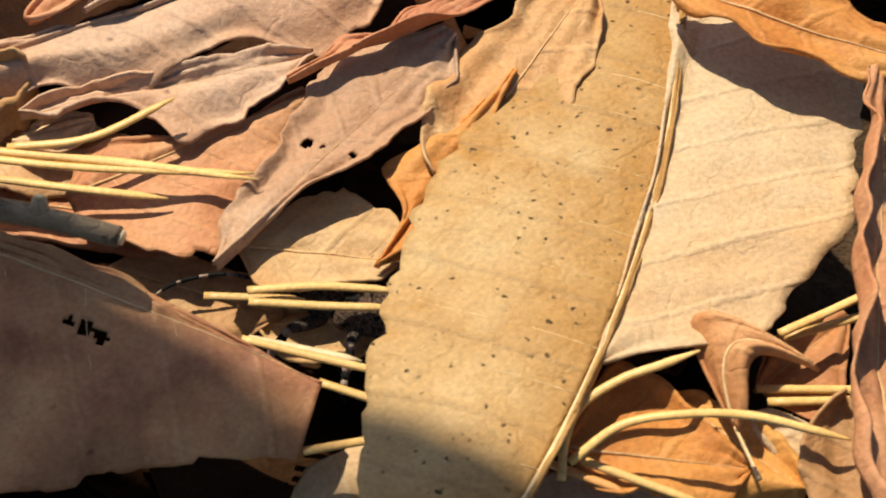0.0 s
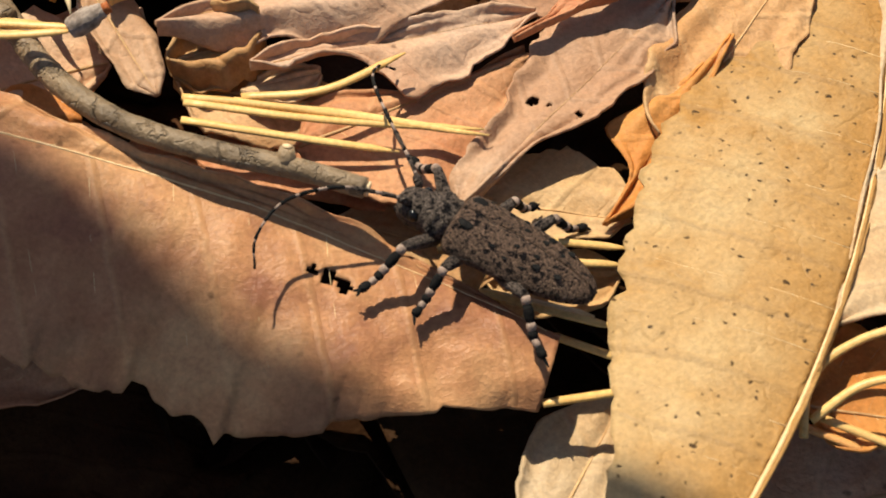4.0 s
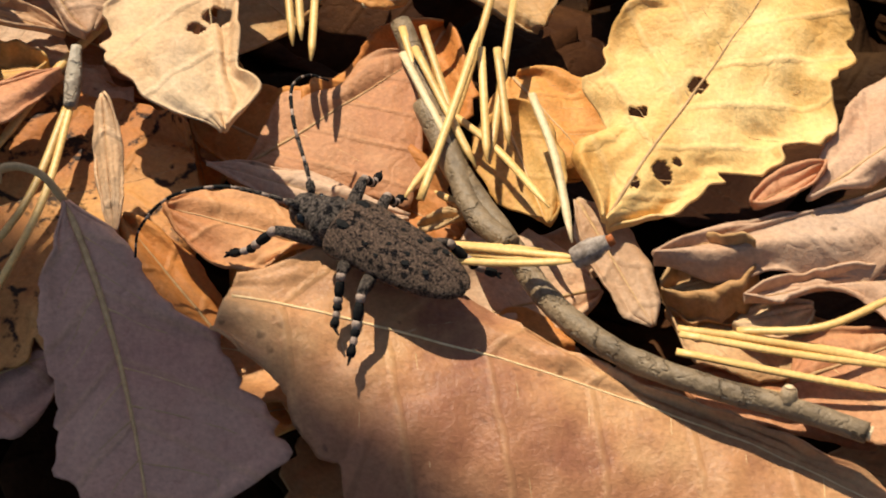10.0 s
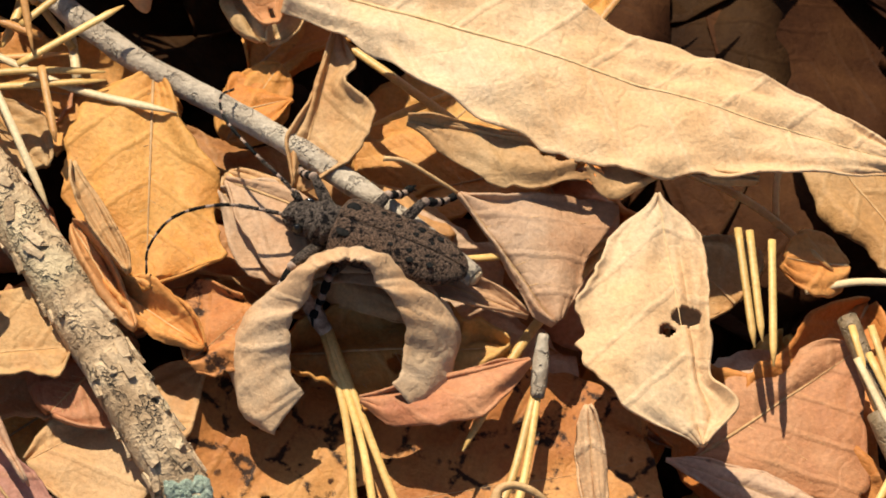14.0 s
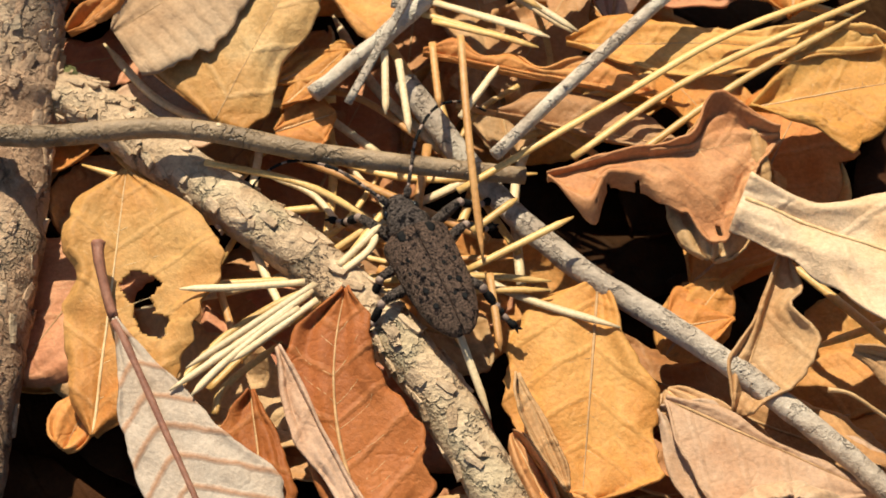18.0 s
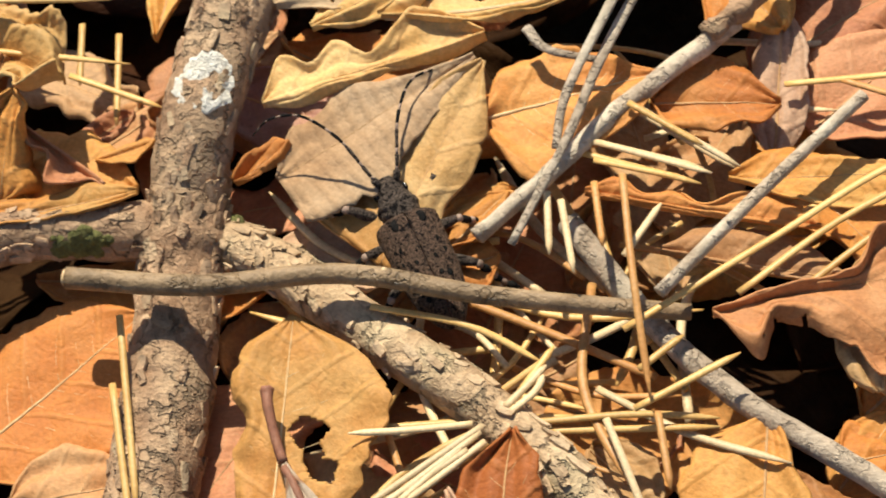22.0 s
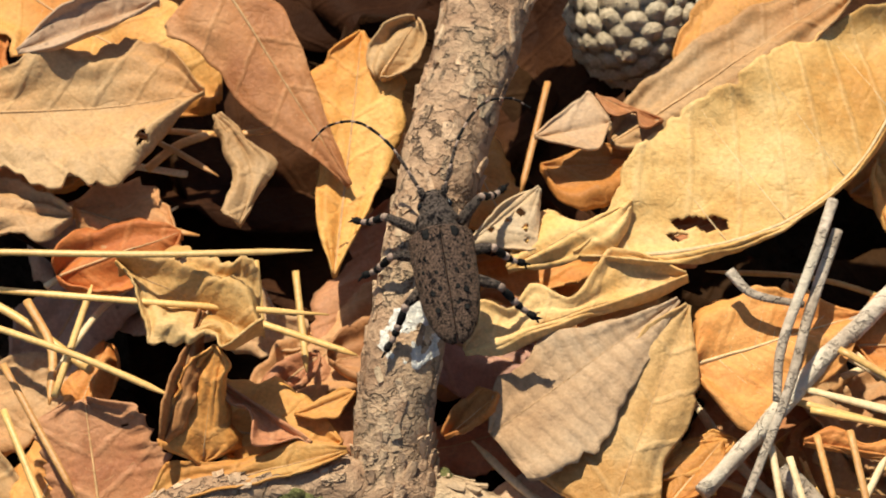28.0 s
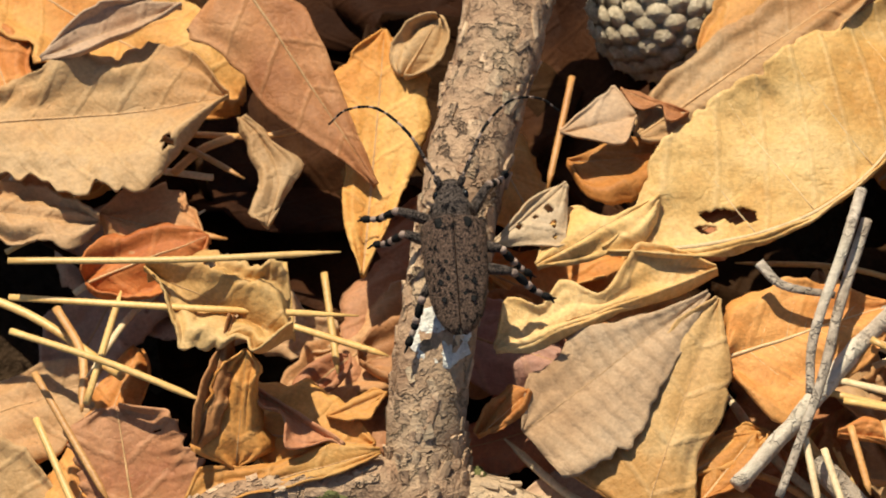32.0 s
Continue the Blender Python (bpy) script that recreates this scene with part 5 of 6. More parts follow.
def bark_flakes(top, pts, radius, n, seed, steps, big=1.0, kinds=(FLAKE, BARK)):
    """Thin curled plates of bark, each lifted a little at one end."""
    rng = random.Random(seed)
    org = Vector(pts[0])
    for k in range(n):
        q, w, d = on_tube(pts, radius, rng.uniform(0.03, 0.97), rng.uniform(-0.25, math.pi + 0.25), steps)
        t = w.cross(d)
        ln, wd, lift = rng.uniform(0.10, 0.24) * big, rng.uniform(0.05, 0.11) * big, rng.uniform(0.0, 0.035)
        a = rng.uniform(-0.5, 0.5)
        d, t = d * math.cos(a) + t * math.sin(a), t * math.cos(a) - d * math.sin(a)
        verts = []
        for up in (0.016, -0.014):
            for i in range(4):
                for j in range(3):
                    u, v = i / 3 - 0.5, j / 2 - 0.5
                    r = 1 + 0.35 * noise.noise(Vector((i * 1.7 + k, j * 2.1, seed)))
                    verts.append((q + d * u * ln * r + t * v * wd * r * (1 - 0.8 * u * u) + w * (up + lift * (u + 0.5) ** 2 - 0.35 * v * v * wd) - org) * CM)
        faces = []
        for i in range(3):
            for j in range(2):
                x = i * 3 + j
                faces += [(x, x + 3, x + 4, x + 1), (12 + x, 13 + x, 16 + x, 15 + x)]
        edge = [0, 1, 2, 5, 8, 11, 10, 9, 6, 3]
        faces += [(edge[i], edge[(i + 1) % 10], 12 + edge[(i + 1) % 10], 12 + edge[i]) for i in range(10)]
        obj("bark_flake", verts, faces, kinds[0] if rng.random() < 0.75 else kinds[1], top, smooth=False)


def patch(name, top, pts, radius, where, angle, rx, ry, m, steps, thick=0.04, n=26, seed=1):
    """A crust of small lumps on a limb, joined into one part."""
    rng = random.Random(seed)
    org = Vector(pts[0])
    q, w, d = on_tube(pts, radius, where, angle, steps)
    t = w.cross(d)
    verts, faces = [], []
    for _ in range(n):
        a, r = rng.uniform(0, 6.28), math.sqrt(rng.random())
        c = q + d * (r * math.cos(a) * rx) + t * (r * math.sin(a) * ry) - w * (0.5 * (r * math.sin(a) * ry) ** 2 / 0.35)
        s = rng.uniform(0.03, 0.085)
        o = len(verts)
        for i in range(4):
            for k in range(7):
                la, lo = math.pi / 2 * i / 3, 2 * math.pi * k / 7
                e = 1 + 0.5 * noise.noise(Vector((o + i, k * 1.3, seed)))
                verts.append((c + (d * math.cos(lo) + t * math.sin(lo)) * math.cos(la) * s * e * 1.3 + w * (math.sin(la) * thick * e - 0.02) - org) * CM)
        for i in range(3):
            for k in range(7):
                faces.append((o + i * 7 + k, o + i * 7 + (k + 1) % 7, o + (i + 1) * 7 + (k + 1) % 7, o + (i + 1) * 7 + k))
    tagged(obj(name, verts, faces, m, top), kind="stuff")


RB, RL, RG = (lambda x: 0.39 + 0.03 * math.sin(x * 9) + 0.09 * math.exp(-((x - 0.43) / 0.035) ** 2)), (lambda x: 0.22 + 0.07 * x), (lambda x: 0.25 - 0.03 * x)
bark_flakes(main, BRANCH, RB, 230, 21, 16, 1.15)
bark_flakes(left, LIMB_LEFT, RL, 60, 22, 10)
bark_flakes(long, LIMB_LONG, RG, 150, 23, 14, 1.0, (FLAKE_PALE, BARK_PALE))
patch("white_crust", main, BRANCH, RB, 0.583, 1.35, 0.26, 0.2, RESIN, 16, 0.024, 110, 4)
patch("lichen", long, LIMB_LONG, RG, 0.952, 1.6, 0.16, 0.14, LICHEN, 14, 0.03, 22, 5)
patch("moss", long, LIMB_LONG, RG, 0.03, 2.4, 0.22, 0.12, MOSS, 14, 0.06, 30, 6)
patch("moss", left, LIMB_LEFT, RL, 0.80, 0.5, 0.3, 0.1, MOSS, 10, 0.04, 30, 7)

twig("twig", [(-14.22, 8.66, 0.49), (-13.26, 7.61, 0.38), (-12.38, 6.90, 0.36), (-11.16, 6.22, 0.31), (-10.16, 5.49, 0.32), (-9.47, 4.90, 0.31)], lambda x: 0.115 - 0.02 * x, WOOD_GREY, "pale grey weathered twig", rough=0.12, seed=7)
twig("twig", [(-14.98, 8.24, 0.78), (-14.40, 8.92, 0.87), (-13.78, 9.69, 0.97), (-12.85, 10.71, 1.03)], lambda x: 0.075 + 0.02 * x, WOOD_GREY, "bleached split stem on fallen leaves", rough=0.24, seed=8, freq=3)
twig("twig", [(-13.1, 10.49, 1.08), (-12.74, 10.84, 1.14), (-12.43, 11.32, 1.2), (-12.14, 11.85, 1.24), (-11.86, 12.47, 1.27)], lambda x: 0.105 + 0.02 * math.sin(x * 40), BARK, "knobby grey-brown end of the bleached stem", rough=0.3, seed=18, freq=9, cut=False)
twig("twig", [(-10.84, 2.30, -0.64), (-10.37, 1.14, -0.72), (-10.14, 0.58, -0.76)], 0.11, BARK_SMOOTH, "short grey stick in shade", seed=12)
twig("twig", [(-13.26, 7.64, 0.96), (-12.48, 8.68, 1.08), (-11.62, 9.77, 1.19)], 0.06, WOOD_GREY, "thin grey stem over fallen leaves", rough=0.05, seed=13, cut=False)
for pts in ([(-13.81, 11.01, 1.50), (-13.99, 10.40, 1.50), (-14.29, 9.53, 1.28), (-14.33, 9.02, 1.13)], [(-13.76, 10.75, 1.38), (-14.03, 9.90, 1.30), (-14.23, 9.12, 1.18), (-14.62, 8.06, 0.95)], [(-14.76, 10.31, 1.27), (-14.54, 10.09, 1.24), (-14.07, 10.01, 1.22)]):
    org = Vector(pts[0])
    ob = tube("grass_strand", spline(pts, 8), lambda x: 0.055 - 0.015 * x, WOOD_GREY, None, org, 8, 0.08, org.x, 3, 0.6)
    ob.location = org * CM
    tagged(ob, "dry grey grass strand on leaves", "grass", "dry grass strands")


# ---- an added leaning stem, never in view, that only shades the first leaves ----
stem = thing("shade_caster", (16.19, -22.25, -2.00), "added unseen leaning stem, swaying to shade the first leaves", "tree stem")
SHADE_STEM = [(16.19, -22.25, -5.0), (4.09, -6.31, 12.18), (-7.57, 8.62, 26.1), (-19.23, 23.55, 40.03), (-30.89, 38.48, 53.96), (-42.55, 53.41, 67.89)]
tube("trunk", spline(SHADE_STEM, 20), 3.4, BARK, stem, Vector(SHADE_STEM[0]) + Vector((0, 0, 3)), 24, 0.05, 4, 0.5)
bark_flakes(stem, SHADE_STEM, 3.4, 60, 31, 20, 4.0)

# ---- pine needles ----
for pts, mm in (
        ([(-4.16, 1.82, -0.34), (-3.46, 1.69, -0.36), (-1.86, 1.32, -0.42)], NEEDLE), ([(-4.15, 1.77, -0.34), (-3.13, 1.55, -0.38), (-1.89, 1.38, -0.42)], NEEDLE), ([(-4.18, 1.65, -0.40), (-3.32, 1.43, -0.43), (-2.55, 1.29, -0.51)], NEEDLE),
        ([(-3.71, 1.79, -0.35), (-3.07, 1.75, -0.27), (-2.43, 2.01, -0.22)], NEEDLE), ([(-6.11, 2.36, 0.14), (-5.36, 2.26, 0.11), (-4.91, 2.16, 0.15)], NEEDLE), ([(-6.11, 2.21, 0.13), (-5.45, 2.16, 0.11), (-4.92, 2.13, 0.15)], NEEDLE),
        ([(-2.04, 0.43, -0.56), (-1.51, 0.41, -0.57), (-0.92, 0.31, -0.59)], NEEDLE), ([(-2.04, 0.33, -0.56), (-1.49, 0.24, -0.58), (-0.99, 0.17, -0.59)], NEEDLE), ([(-2.12, 0.03, -0.58), (-1.64, -0.16, -0.60), (-1.13, -0.36, -0.61)], NEEDLE),
        ([(-1.60, -0.33, -0.70), (-1.11, -0.57, -0.72)], NEEDLE), ([(-1.77, -0.87, -0.72), (-1.11, -0.82, -0.73)], NEEDLE),
        ([(1.72, -0.53, -0.37), (2.19, -0.36, -0.38), (2.75, -0.15, -0.38)], NEEDLE), ([(1.77, -0.51, -0.47), (2.73, -0.33, -0.48)], NEEDLE), ([(1.54, -0.79, -0.68), (2.62, -0.92, -0.70)], NEEDLE), ([(1.60, -0.90, -0.69), (2.60, -0.99, -0.71)], NEEDLE),
        ([(-0.20, -1.30, -0.40), (0.39, -1.65, -0.40)], NEEDLE_RED), ([(0.12, -1.38, -0.36), (0.91, -1.84, -0.36)], NEEDLE), ([(-2.36, 0.48, -0.65), (-1.62, 0.37, -0.67)], NEEDLE), ([(-2.07, 0.09, -0.68), (-1.27, -0.19, -0.70)], NEEDLE_PALE),
        ([(-3.77, 1.76, -0.35), (-2.93, 1.59, -0.38), (-1.94, 1.33, -0.42)], NEEDLE), ([(0.02, -1.42, -0.30), (0.40, -1.27, -0.12), (0.86, -1.28, -0.05), (1.29, -1.35, -0.05), (1.67, -1.46, -0.12), (1.97, -1.54, -0.20)], NEEDLE), ([(-0.06, -1.54, -0.32), (0.02, -1.24, -0.26), (0.17, -1.03, -0.20), (0.47, -0.89, -0.15), (0.76, -0.84, -0.10), (1.05, -0.77, -0.08)], NEEDLE),
        ([(-5.64, 3.04, -0.43), (-5.99, 3.28, -0.41)], NEEDLE), ([(-6.10, 2.97, -0.12), (-5.77, 3.93, 0.03), (-5.57, 4.62, 0.07)], NEEDLE), ([(-5.87, 3.93, -0.17), (-5.47, 3.52, -0.21), (-5.09, 2.81, -0.06)], NEEDLE), ([(-5.57, 4.47, -0.04), (-5.56, 3.33, -0.12)], NEEDLE),
        ([(-5.44, 4.47, -0.05), (-5.38, 3.49, -0.11)], NEEDLE), ([(-6.12, 4.48, -0.02), (-5.65, 3.28, -0.12)], NEEDLE), ([(-6.22, 4.43, -0.03), (-5.83, 3.45, -0.10)], NEEDLE_PALE), ([(-5.18, 3.91, 0.01), (-5.03, 3.21, 0.06), (-4.94, 2.41, 0.01)], NEEDLE_PALE),
        ([(-10.72, 4.53, 0.02), (-10.47, 3.57, -0.11), (-10.37, 2.11, -0.31)], NEEDLE), ([(-10.69, 4.53, 0.02), (-10.30, 3.26, -0.14), (-10.10, 1.50, -0.36)], NEEDLE), ([(-10.67, 4.53, 0.02), (-10.17, 3.27, -0.14), (-9.56, 1.80, -0.35)], NEEDLE),
        ([(-8.93, 4.07, -0.07), (-9.27, 2.95, -0.14), (-10.08, 1.90, -0.28), (-10.40, 1.26, -0.37)], NEEDLE), ([(-8.91, 4.07, -0.07), (-9.09, 3.06, -0.14), (-9.52, 2.01, -0.29), (-9.70, 1.32, -0.38)], NEEDLE),
        ([(-7.20, 5.54, 0.18), (-7.11, 4.43, 0.10)], NEEDLE), ([(-7.10, 5.52, 0.18), (-7.04, 4.49, 0.10)], NEEDLE), ([(-6.91, 5.44, 0.17), (-6.96, 4.27, 0.09)], NEEDLE), ([(-6.22, 4.78, -0.10), (-5.98, 3.69, -0.18)], NEEDLE), ([(-6.05, 4.79, -0.11), (-5.72, 3.43, -0.21)], NEEDLE),
        ([(-5.32, 5.64, -0.07), (-5.83, 3.80, -0.18), (-6.23, 2.98, -0.12)], NEEDLE), ([(-5.28, 5.05, -0.11), (-5.54, 3.38, -0.21)], NEEDLE), ([(-6.60, 2.57, 0.01), (-6.03, 2.46, -0.01), (-5.16, 2.38, -0.03)], NEEDLE), ([(-6.51, 2.50, -0.04), (-5.15, 2.31, -0.09)], NEEDLE),
        ([(-13.54, 7.31, 0.84), (-12.34, 8.34, 0.88), (-11.26, 9.25, 0.92), (-9.73, 10.11, 0.94)], NEEDLE), ([(-12.59, 7.83, 0.75), (-11.58, 8.77, 0.84), (-9.72, 10.03, 0.89)], NEEDLE), ([(-12.21, 7.82, 0.63), (-11.22, 8.76, 0.78), (-10.11, 9.68, 0.82)], NEEDLE),
        ([(-13.69, 8.73, 1.18), (-13.49, 7.71, 1.08), (-13.24, 6.66, 0.77)], NEEDLE_RED), ([(-14.22, 8.49, 1.07), (-14.02, 7.76, 1.00)], NEEDLE_PALE), ([(-13.61, 6.50, 0.67), (-13.34, 5.96, 0.62), (-13.02, 5.33, 0.46)], NEEDLE_PALE), ([(-13.18, 6.61, 0.67), (-13.00, 5.90, 0.60)], NEEDLE_RED),
        ([(-15.86, 6.32, 0.44), (-14.80, 6.52, 0.42), (-13.84, 6.67, 0.40)], NEEDLE), ([(-14.29, 6.47, 0.55), (-13.38, 6.65, 0.53), (-12.66, 6.72, 0.46)], NEEDLE), ([(-14.19, 6.43, 0.49), (-12.65, 6.64, 0.45)], NEEDLE), ([(-13.38, 6.62, 0.67), (-12.52, 7.19, 0.79)], NEEDLE),
        ([(-13.37, 6.94, 0.80), (-13.02, 7.31, 0.82)], NEEDLE), ([(-15.82, 7.43, 0.74), (-14.92, 7.33, 0.69), (-14.24, 7.09, 0.55)], NEEDLE), ([(-15.77, 5.32, 0.35), (-15.39, 5.90, 0.39), (-14.82, 6.35, 0.50)], NEEDLE), ([(-15.45, 5.39, 0.34), (-15.13, 5.83, 0.37), (-14.61, 6.27, 0.49)], NEEDLE),
        ([(-15.34, 5.12, 0.42), (-15.29, 5.39, 0.44), (-14.88, 5.86, 0.46)], NEEDLE), ([(-14.42, 6.67, 0.62), (-14.15, 7.21, 0.65)], NEEDLE), ([(-14.59, 6.76, 0.53), (-14.18, 7.09, 0.65)], NEEDLE), ([(-15.51, 6.31, 0.43), (-15.20, 5.66, 0.36)], NEEDLE_RED), ([(-13.98, 9.26, 0.94), (-12.92, 9.00, 0.92)], NEEDLE_PALE),
        ([(-13.66, 9.67, 0.97), (-12.67, 9.09, 0.92)], NEEDLE_PALE), ([(-14.00, 9.07, 0.92), (-13.11, 8.95, 0.87)], NEEDLE), ([(-18.14, 7.23, 0.61), (-17.56, 5.30, 0.41)], NEEDLE), ([(-18.06, 6.55, 0.54), (-17.56, 5.09, 0.39)], NEEDLE),
        ([(-13.73, 9.74, 0.87), (-12.73, 9.18, 0.78)], NEEDLE_PALE), ([(-12.35, 10.20, 0.76), (-11.10, 10.45, 0.74)], NEEDLE), ([(-11.83, 10.30, 0.75), (-11.02, 10.08, 0.70)], NEEDLE_RED),
        ([(-21.59, 9.71, 1.91), (-20.02, 9.78, 1.90), (-18.60, 9.97, 1.80)], NEEDLE), ([(-21.61, 9.52, 1.59), (-20.05, 9.45, 1.61), (-18.43, 9.57, 1.35)], NEEDLE), ([(-21.56, 9.19, 1.55), (-20.61, 8.94, 1.43), (-19.74, 8.64, 1.32)], NEEDLE), ([(-19.14, 9.67, 1.00), (-18.17, 9.40, 0.93)], NEEDLE),
        ([(-20.90, 8.77, 0.98), (-20.68, 9.87, 1.19)], NEEDLE), ([(-21.41, 9.06, 1.03), (-20.54, 7.76, 0.96)], NEEDLE_RED), ([(-21.34, 8.61, 0.98), (-20.76, 7.53, 0.95)], NEEDLE), ([(-19.23, 10.42, 0.88), (-19.10, 9.72, 0.80)], NEEDLE), ([(-18.84, 10.34, 0.85), (-18.64, 9.30, 0.74)], NEEDLE),
        ([(-16.52, 12.63, 1.00), (-16.74, 11.33, 0.87)], NEEDLE_RED), ([(-14.04, 9.27, 0.94), (-13.00, 9.08, 0.88)], NEEDLE_PALE), ([(-14.14, 9.17, 0.89), (-13.01, 8.91, 0.87)], NEEDLE), ([(-13.74, 9.64, 1.07), (-13.02, 9.25, 1.00)], NEEDLE),
        ([(-14.65, 6.32, 0.7), (-15.15, 5.85, 0.67), (-15.61, 5.41, 0.65)], NEEDLE_PALE), ([(-14.7, 6.22, 0.69), (-15.22, 5.68, 0.66), (-15.71, 5.19, 0.64)], NEEDLE_PALE), ([(-14.61, 6.18, 0.68), (-14.95, 5.82, 0.66), (-15.25, 5.51, 0.65)], NEEDLE_PALE), ([(-14.74, 6.33, 0.7), (-15.31, 6.21, 0.71), (-15.8, 6.13, 0.72)], NEEDLE_PALE), ([(-14.75, 6.08, 0.68), (-15.13, 5.74, 0.66), (-15.46, 5.48, 0.65)], NEEDLE_PALE), ([(-14.67, 6.27, 0.69), (-15.29, 5.51, 0.65), (-15.52, 5.17, 0.63)], NEEDLE_PALE), ([(-14.48, 6.52, 0.71), (-14.31, 6.76, 0.72), (-14.18, 6.96, 0.73)], NEEDLE_PALE), ([(-14.44, 6.47, 0.7), (-14.25, 6.69, 0.71), (-14.19, 6.86, 0.73)], NEEDLE_PALE),
        ([(-13.96, 8.77, 0.99), (-13.81, 8.12, 0.92)], NEEDLE_RED), ([(-14.37, 8.63, 0.99), (-14.27, 7.99, 0.93)], NEEDLE_PALE), ([(-13.61, 8.04, 0.91), (-13.34, 8.61, 0.95)], NEEDLE_PALE)):
    needle(pts, m=mm)


def sheath(a, c, r=0.075, m=None, tip=False):
    org = Vector(a)
    line = spline([org, (org + Vector(c)) / 2, Vector(c)], 6)
    ob = tube("needle_sheath", line, lambda x: r * (0.75 + 0.35 * math.sin(3 * x + 0.4)), m or SHEATH, None, org, 10, 0.14, org.x, 14)
    ob.location = org * CM
    if tip:
        t = thing("bud_tip", c, "small red bud tip of a needle sheath", "bud")
        tube("scale", [Vector(c), Vector(c) + (Vector(c) - org) * 0.16], r * 0.55, RUST, t, Vector(c), 8, 0.2, 2)
    tagged(ob, "grey-brown papery sheath of a pine needle bundle", "needle sheath", "needle sheaths")


sheath((-4.95, 2.13, 0.17), (-4.69, 2.20, 0.29), 0.085, tip=True)
sheath((-10.69, 4.50, 0.01), (-10.89, 4.73, 0.24), 0.07)
sheath((-8.92, 3.99, -0.08), (-8.88, 4.49, 0.11), 0.065, WOOD_GREY)


def pine_cone(at, radius, label):
    top = thing("pine_cone", at, label, "pine cone")
    verts, faces = [], []
    for i in range(9):
        for k in range(14):
            a, b = math.pi * i / 8, 2 * math.pi * k / 14
            verts.append(Vector((math.sin(a) * math.cos(b), math.sin(a) * math.sin(b), math.cos(a) * 0.85)) * radius * 0.82 * CM)
    for i in range(8):
        for k in range(14):
            faces.append((i * 14 + k, (i + 1) * 14 + k, (i + 1) * 14 + (k + 1) % 14, i * 14 + (k + 1) % 14))
    obj("core", verts, faces, CONE, top)
    # one shared scale: a keeled, rounded shield with a small boss
    sv, sf, m, r = [], [], 10, 6
    for i in range(r + 1):
        q = i / r
        for k in range(m):
            a = 2 * math.pi * k / m
            x, y = math.cos(a) * q * 0.19, math.sin(a) * q * 0.15
            z = 0.10 * (1 - q ** 2.2) + (0.035 if i == 0 else 0) - 0.05 * max(0, -math.sin(a)) * q - 0.025 * abs(math.cos(a)) * q
            sv.append((x * CM, y * CM, z * CM))
    for i in range(r):
        for k in range(m):
            sf.append((i * m + k, (i + 1) * m + k, (i + 1) * m + (k + 1) % m, i * m + (k + 1) % m))
    first = None
    n = 150
    for k in range(n):
        z = 1 - 2 * (k + 0.5) / n
        a = k * 2.39996
        d = Vector((math.sqrt(1 - z * z) * math.cos(a), math.sqrt(1 - z * z) * math.sin(a), z))
        if first is None:
            first = obj("scale", sv, sf, CONE, top)
            o = first
        else:
            o = new("scale", first.data)
            o.parent = top
        o.matrix_local = Matrix.Translation(Vector((d.x, d.y, d.z * 0.88)) * radius * 0.86 * CM) @ d.to_track_quat("Z", "Y").to_matrix().to_4x4() @ Matrix.Diagonal((radius * 0.82, radius * 0.82, radius * 0.6, 1))


pine_cone((-15.6, 13.91, 0.48), 0.86, "closed grey-brown pine cone lying among leaves")


def scatter_needles(n, lo, hi, seed, lift=0.1):
    """Loose needles over a stretch of the litter."""
    rng = random.Random(seed)
    for _ in range(n):
        x, y = rng.uniform(lo[0], hi[0]), rng.uniform(lo[1], hi[1])
        a, ln = rng.uniform(0, 6.28), rng.uniform(0.7, 2.4)
        z = ground_z(x, y) + rng.uniform(-0.35, lift)
        d = Vector((math.cos(a), math.sin(a), rng.uniform(-0.1, 0.1))) * ln
        bow = Vector((-d.y, d.x, 0)) * rng.uniform(-0.12, 0.12)
        needle([Vector((x, y, z)), Vector((x, y, z)) + d * 0.5 + bow, Vector((x, y, z)) + d], m=rng.choice((NEEDLE, NEEDLE, NEEDLE_PALE, NEEDLE_RED)), r=rng.uniform(0.03, 0.05))


scatter_needles(34, (-15.8, 6.6), (-12.8, 8.6), 5, -0.1)
scatter_needles(14, (-22.5, 9), (-19.5, 12), 6, -0.2)
scatter_needles(10, (-14, 8.5), (-11.5, 11.0), 7, -0.2)
scatter_needles(12, (-9.5, 5), (-6.5, 8), 8, -0.2)



# ---- the beetle ----
def shell_mat(name, base, light, black, amount):
    """Grainy wing-case surface: fine tan hairs on brown, with many small black flecks."""
    m, n, l = mat(name)
    p, co = n["Principled BSDF"], n.new("ShaderNodeTexCoord")
    v = co.outputs["Object"]
    f1, f2, f3 = noise_tex(n, l, v, 4200, 3, 0.7), noise_tex(n, l, v, 1700, 4, 0.6), noise_tex(n, l, v, 9000, 2, 0.7)
    col = ramp(n, l, f1, [(0.36, base), (0.62, light)])
    col = mixc(n, l, ramp(n, l, f2, [(0.60 - amount, 0.0), (0.66 - amount, 1.0)]), col, black)
    col = mixc(n, l, ramp(n, l, f1, [(0.34, 1.0), (0.44, 0.0)]), col, black)
    col = mixc(n, l, 1.0, col, ramp(n, l, f3, [(0.3, 0.35), (0.7, 1.75)]), "MULTIPLY")
    l.new(col, p.inputs["Base Color"])
    p.inputs["Roughness"].default_value = 0.5
    bump = n.new("ShaderNodeBump")
    bump.inputs["Strength"].default_value, bump.inputs["Distance"].default_value = 1.0, 0.0005
    l.new(maths(n, l, "ADD", f1, maths(n, l, "MULTIPLY", f3, 0.6)), bump.inputs["Height"])
    l.new(bump.outputs[0], p.inputs["Normal"])
    return m


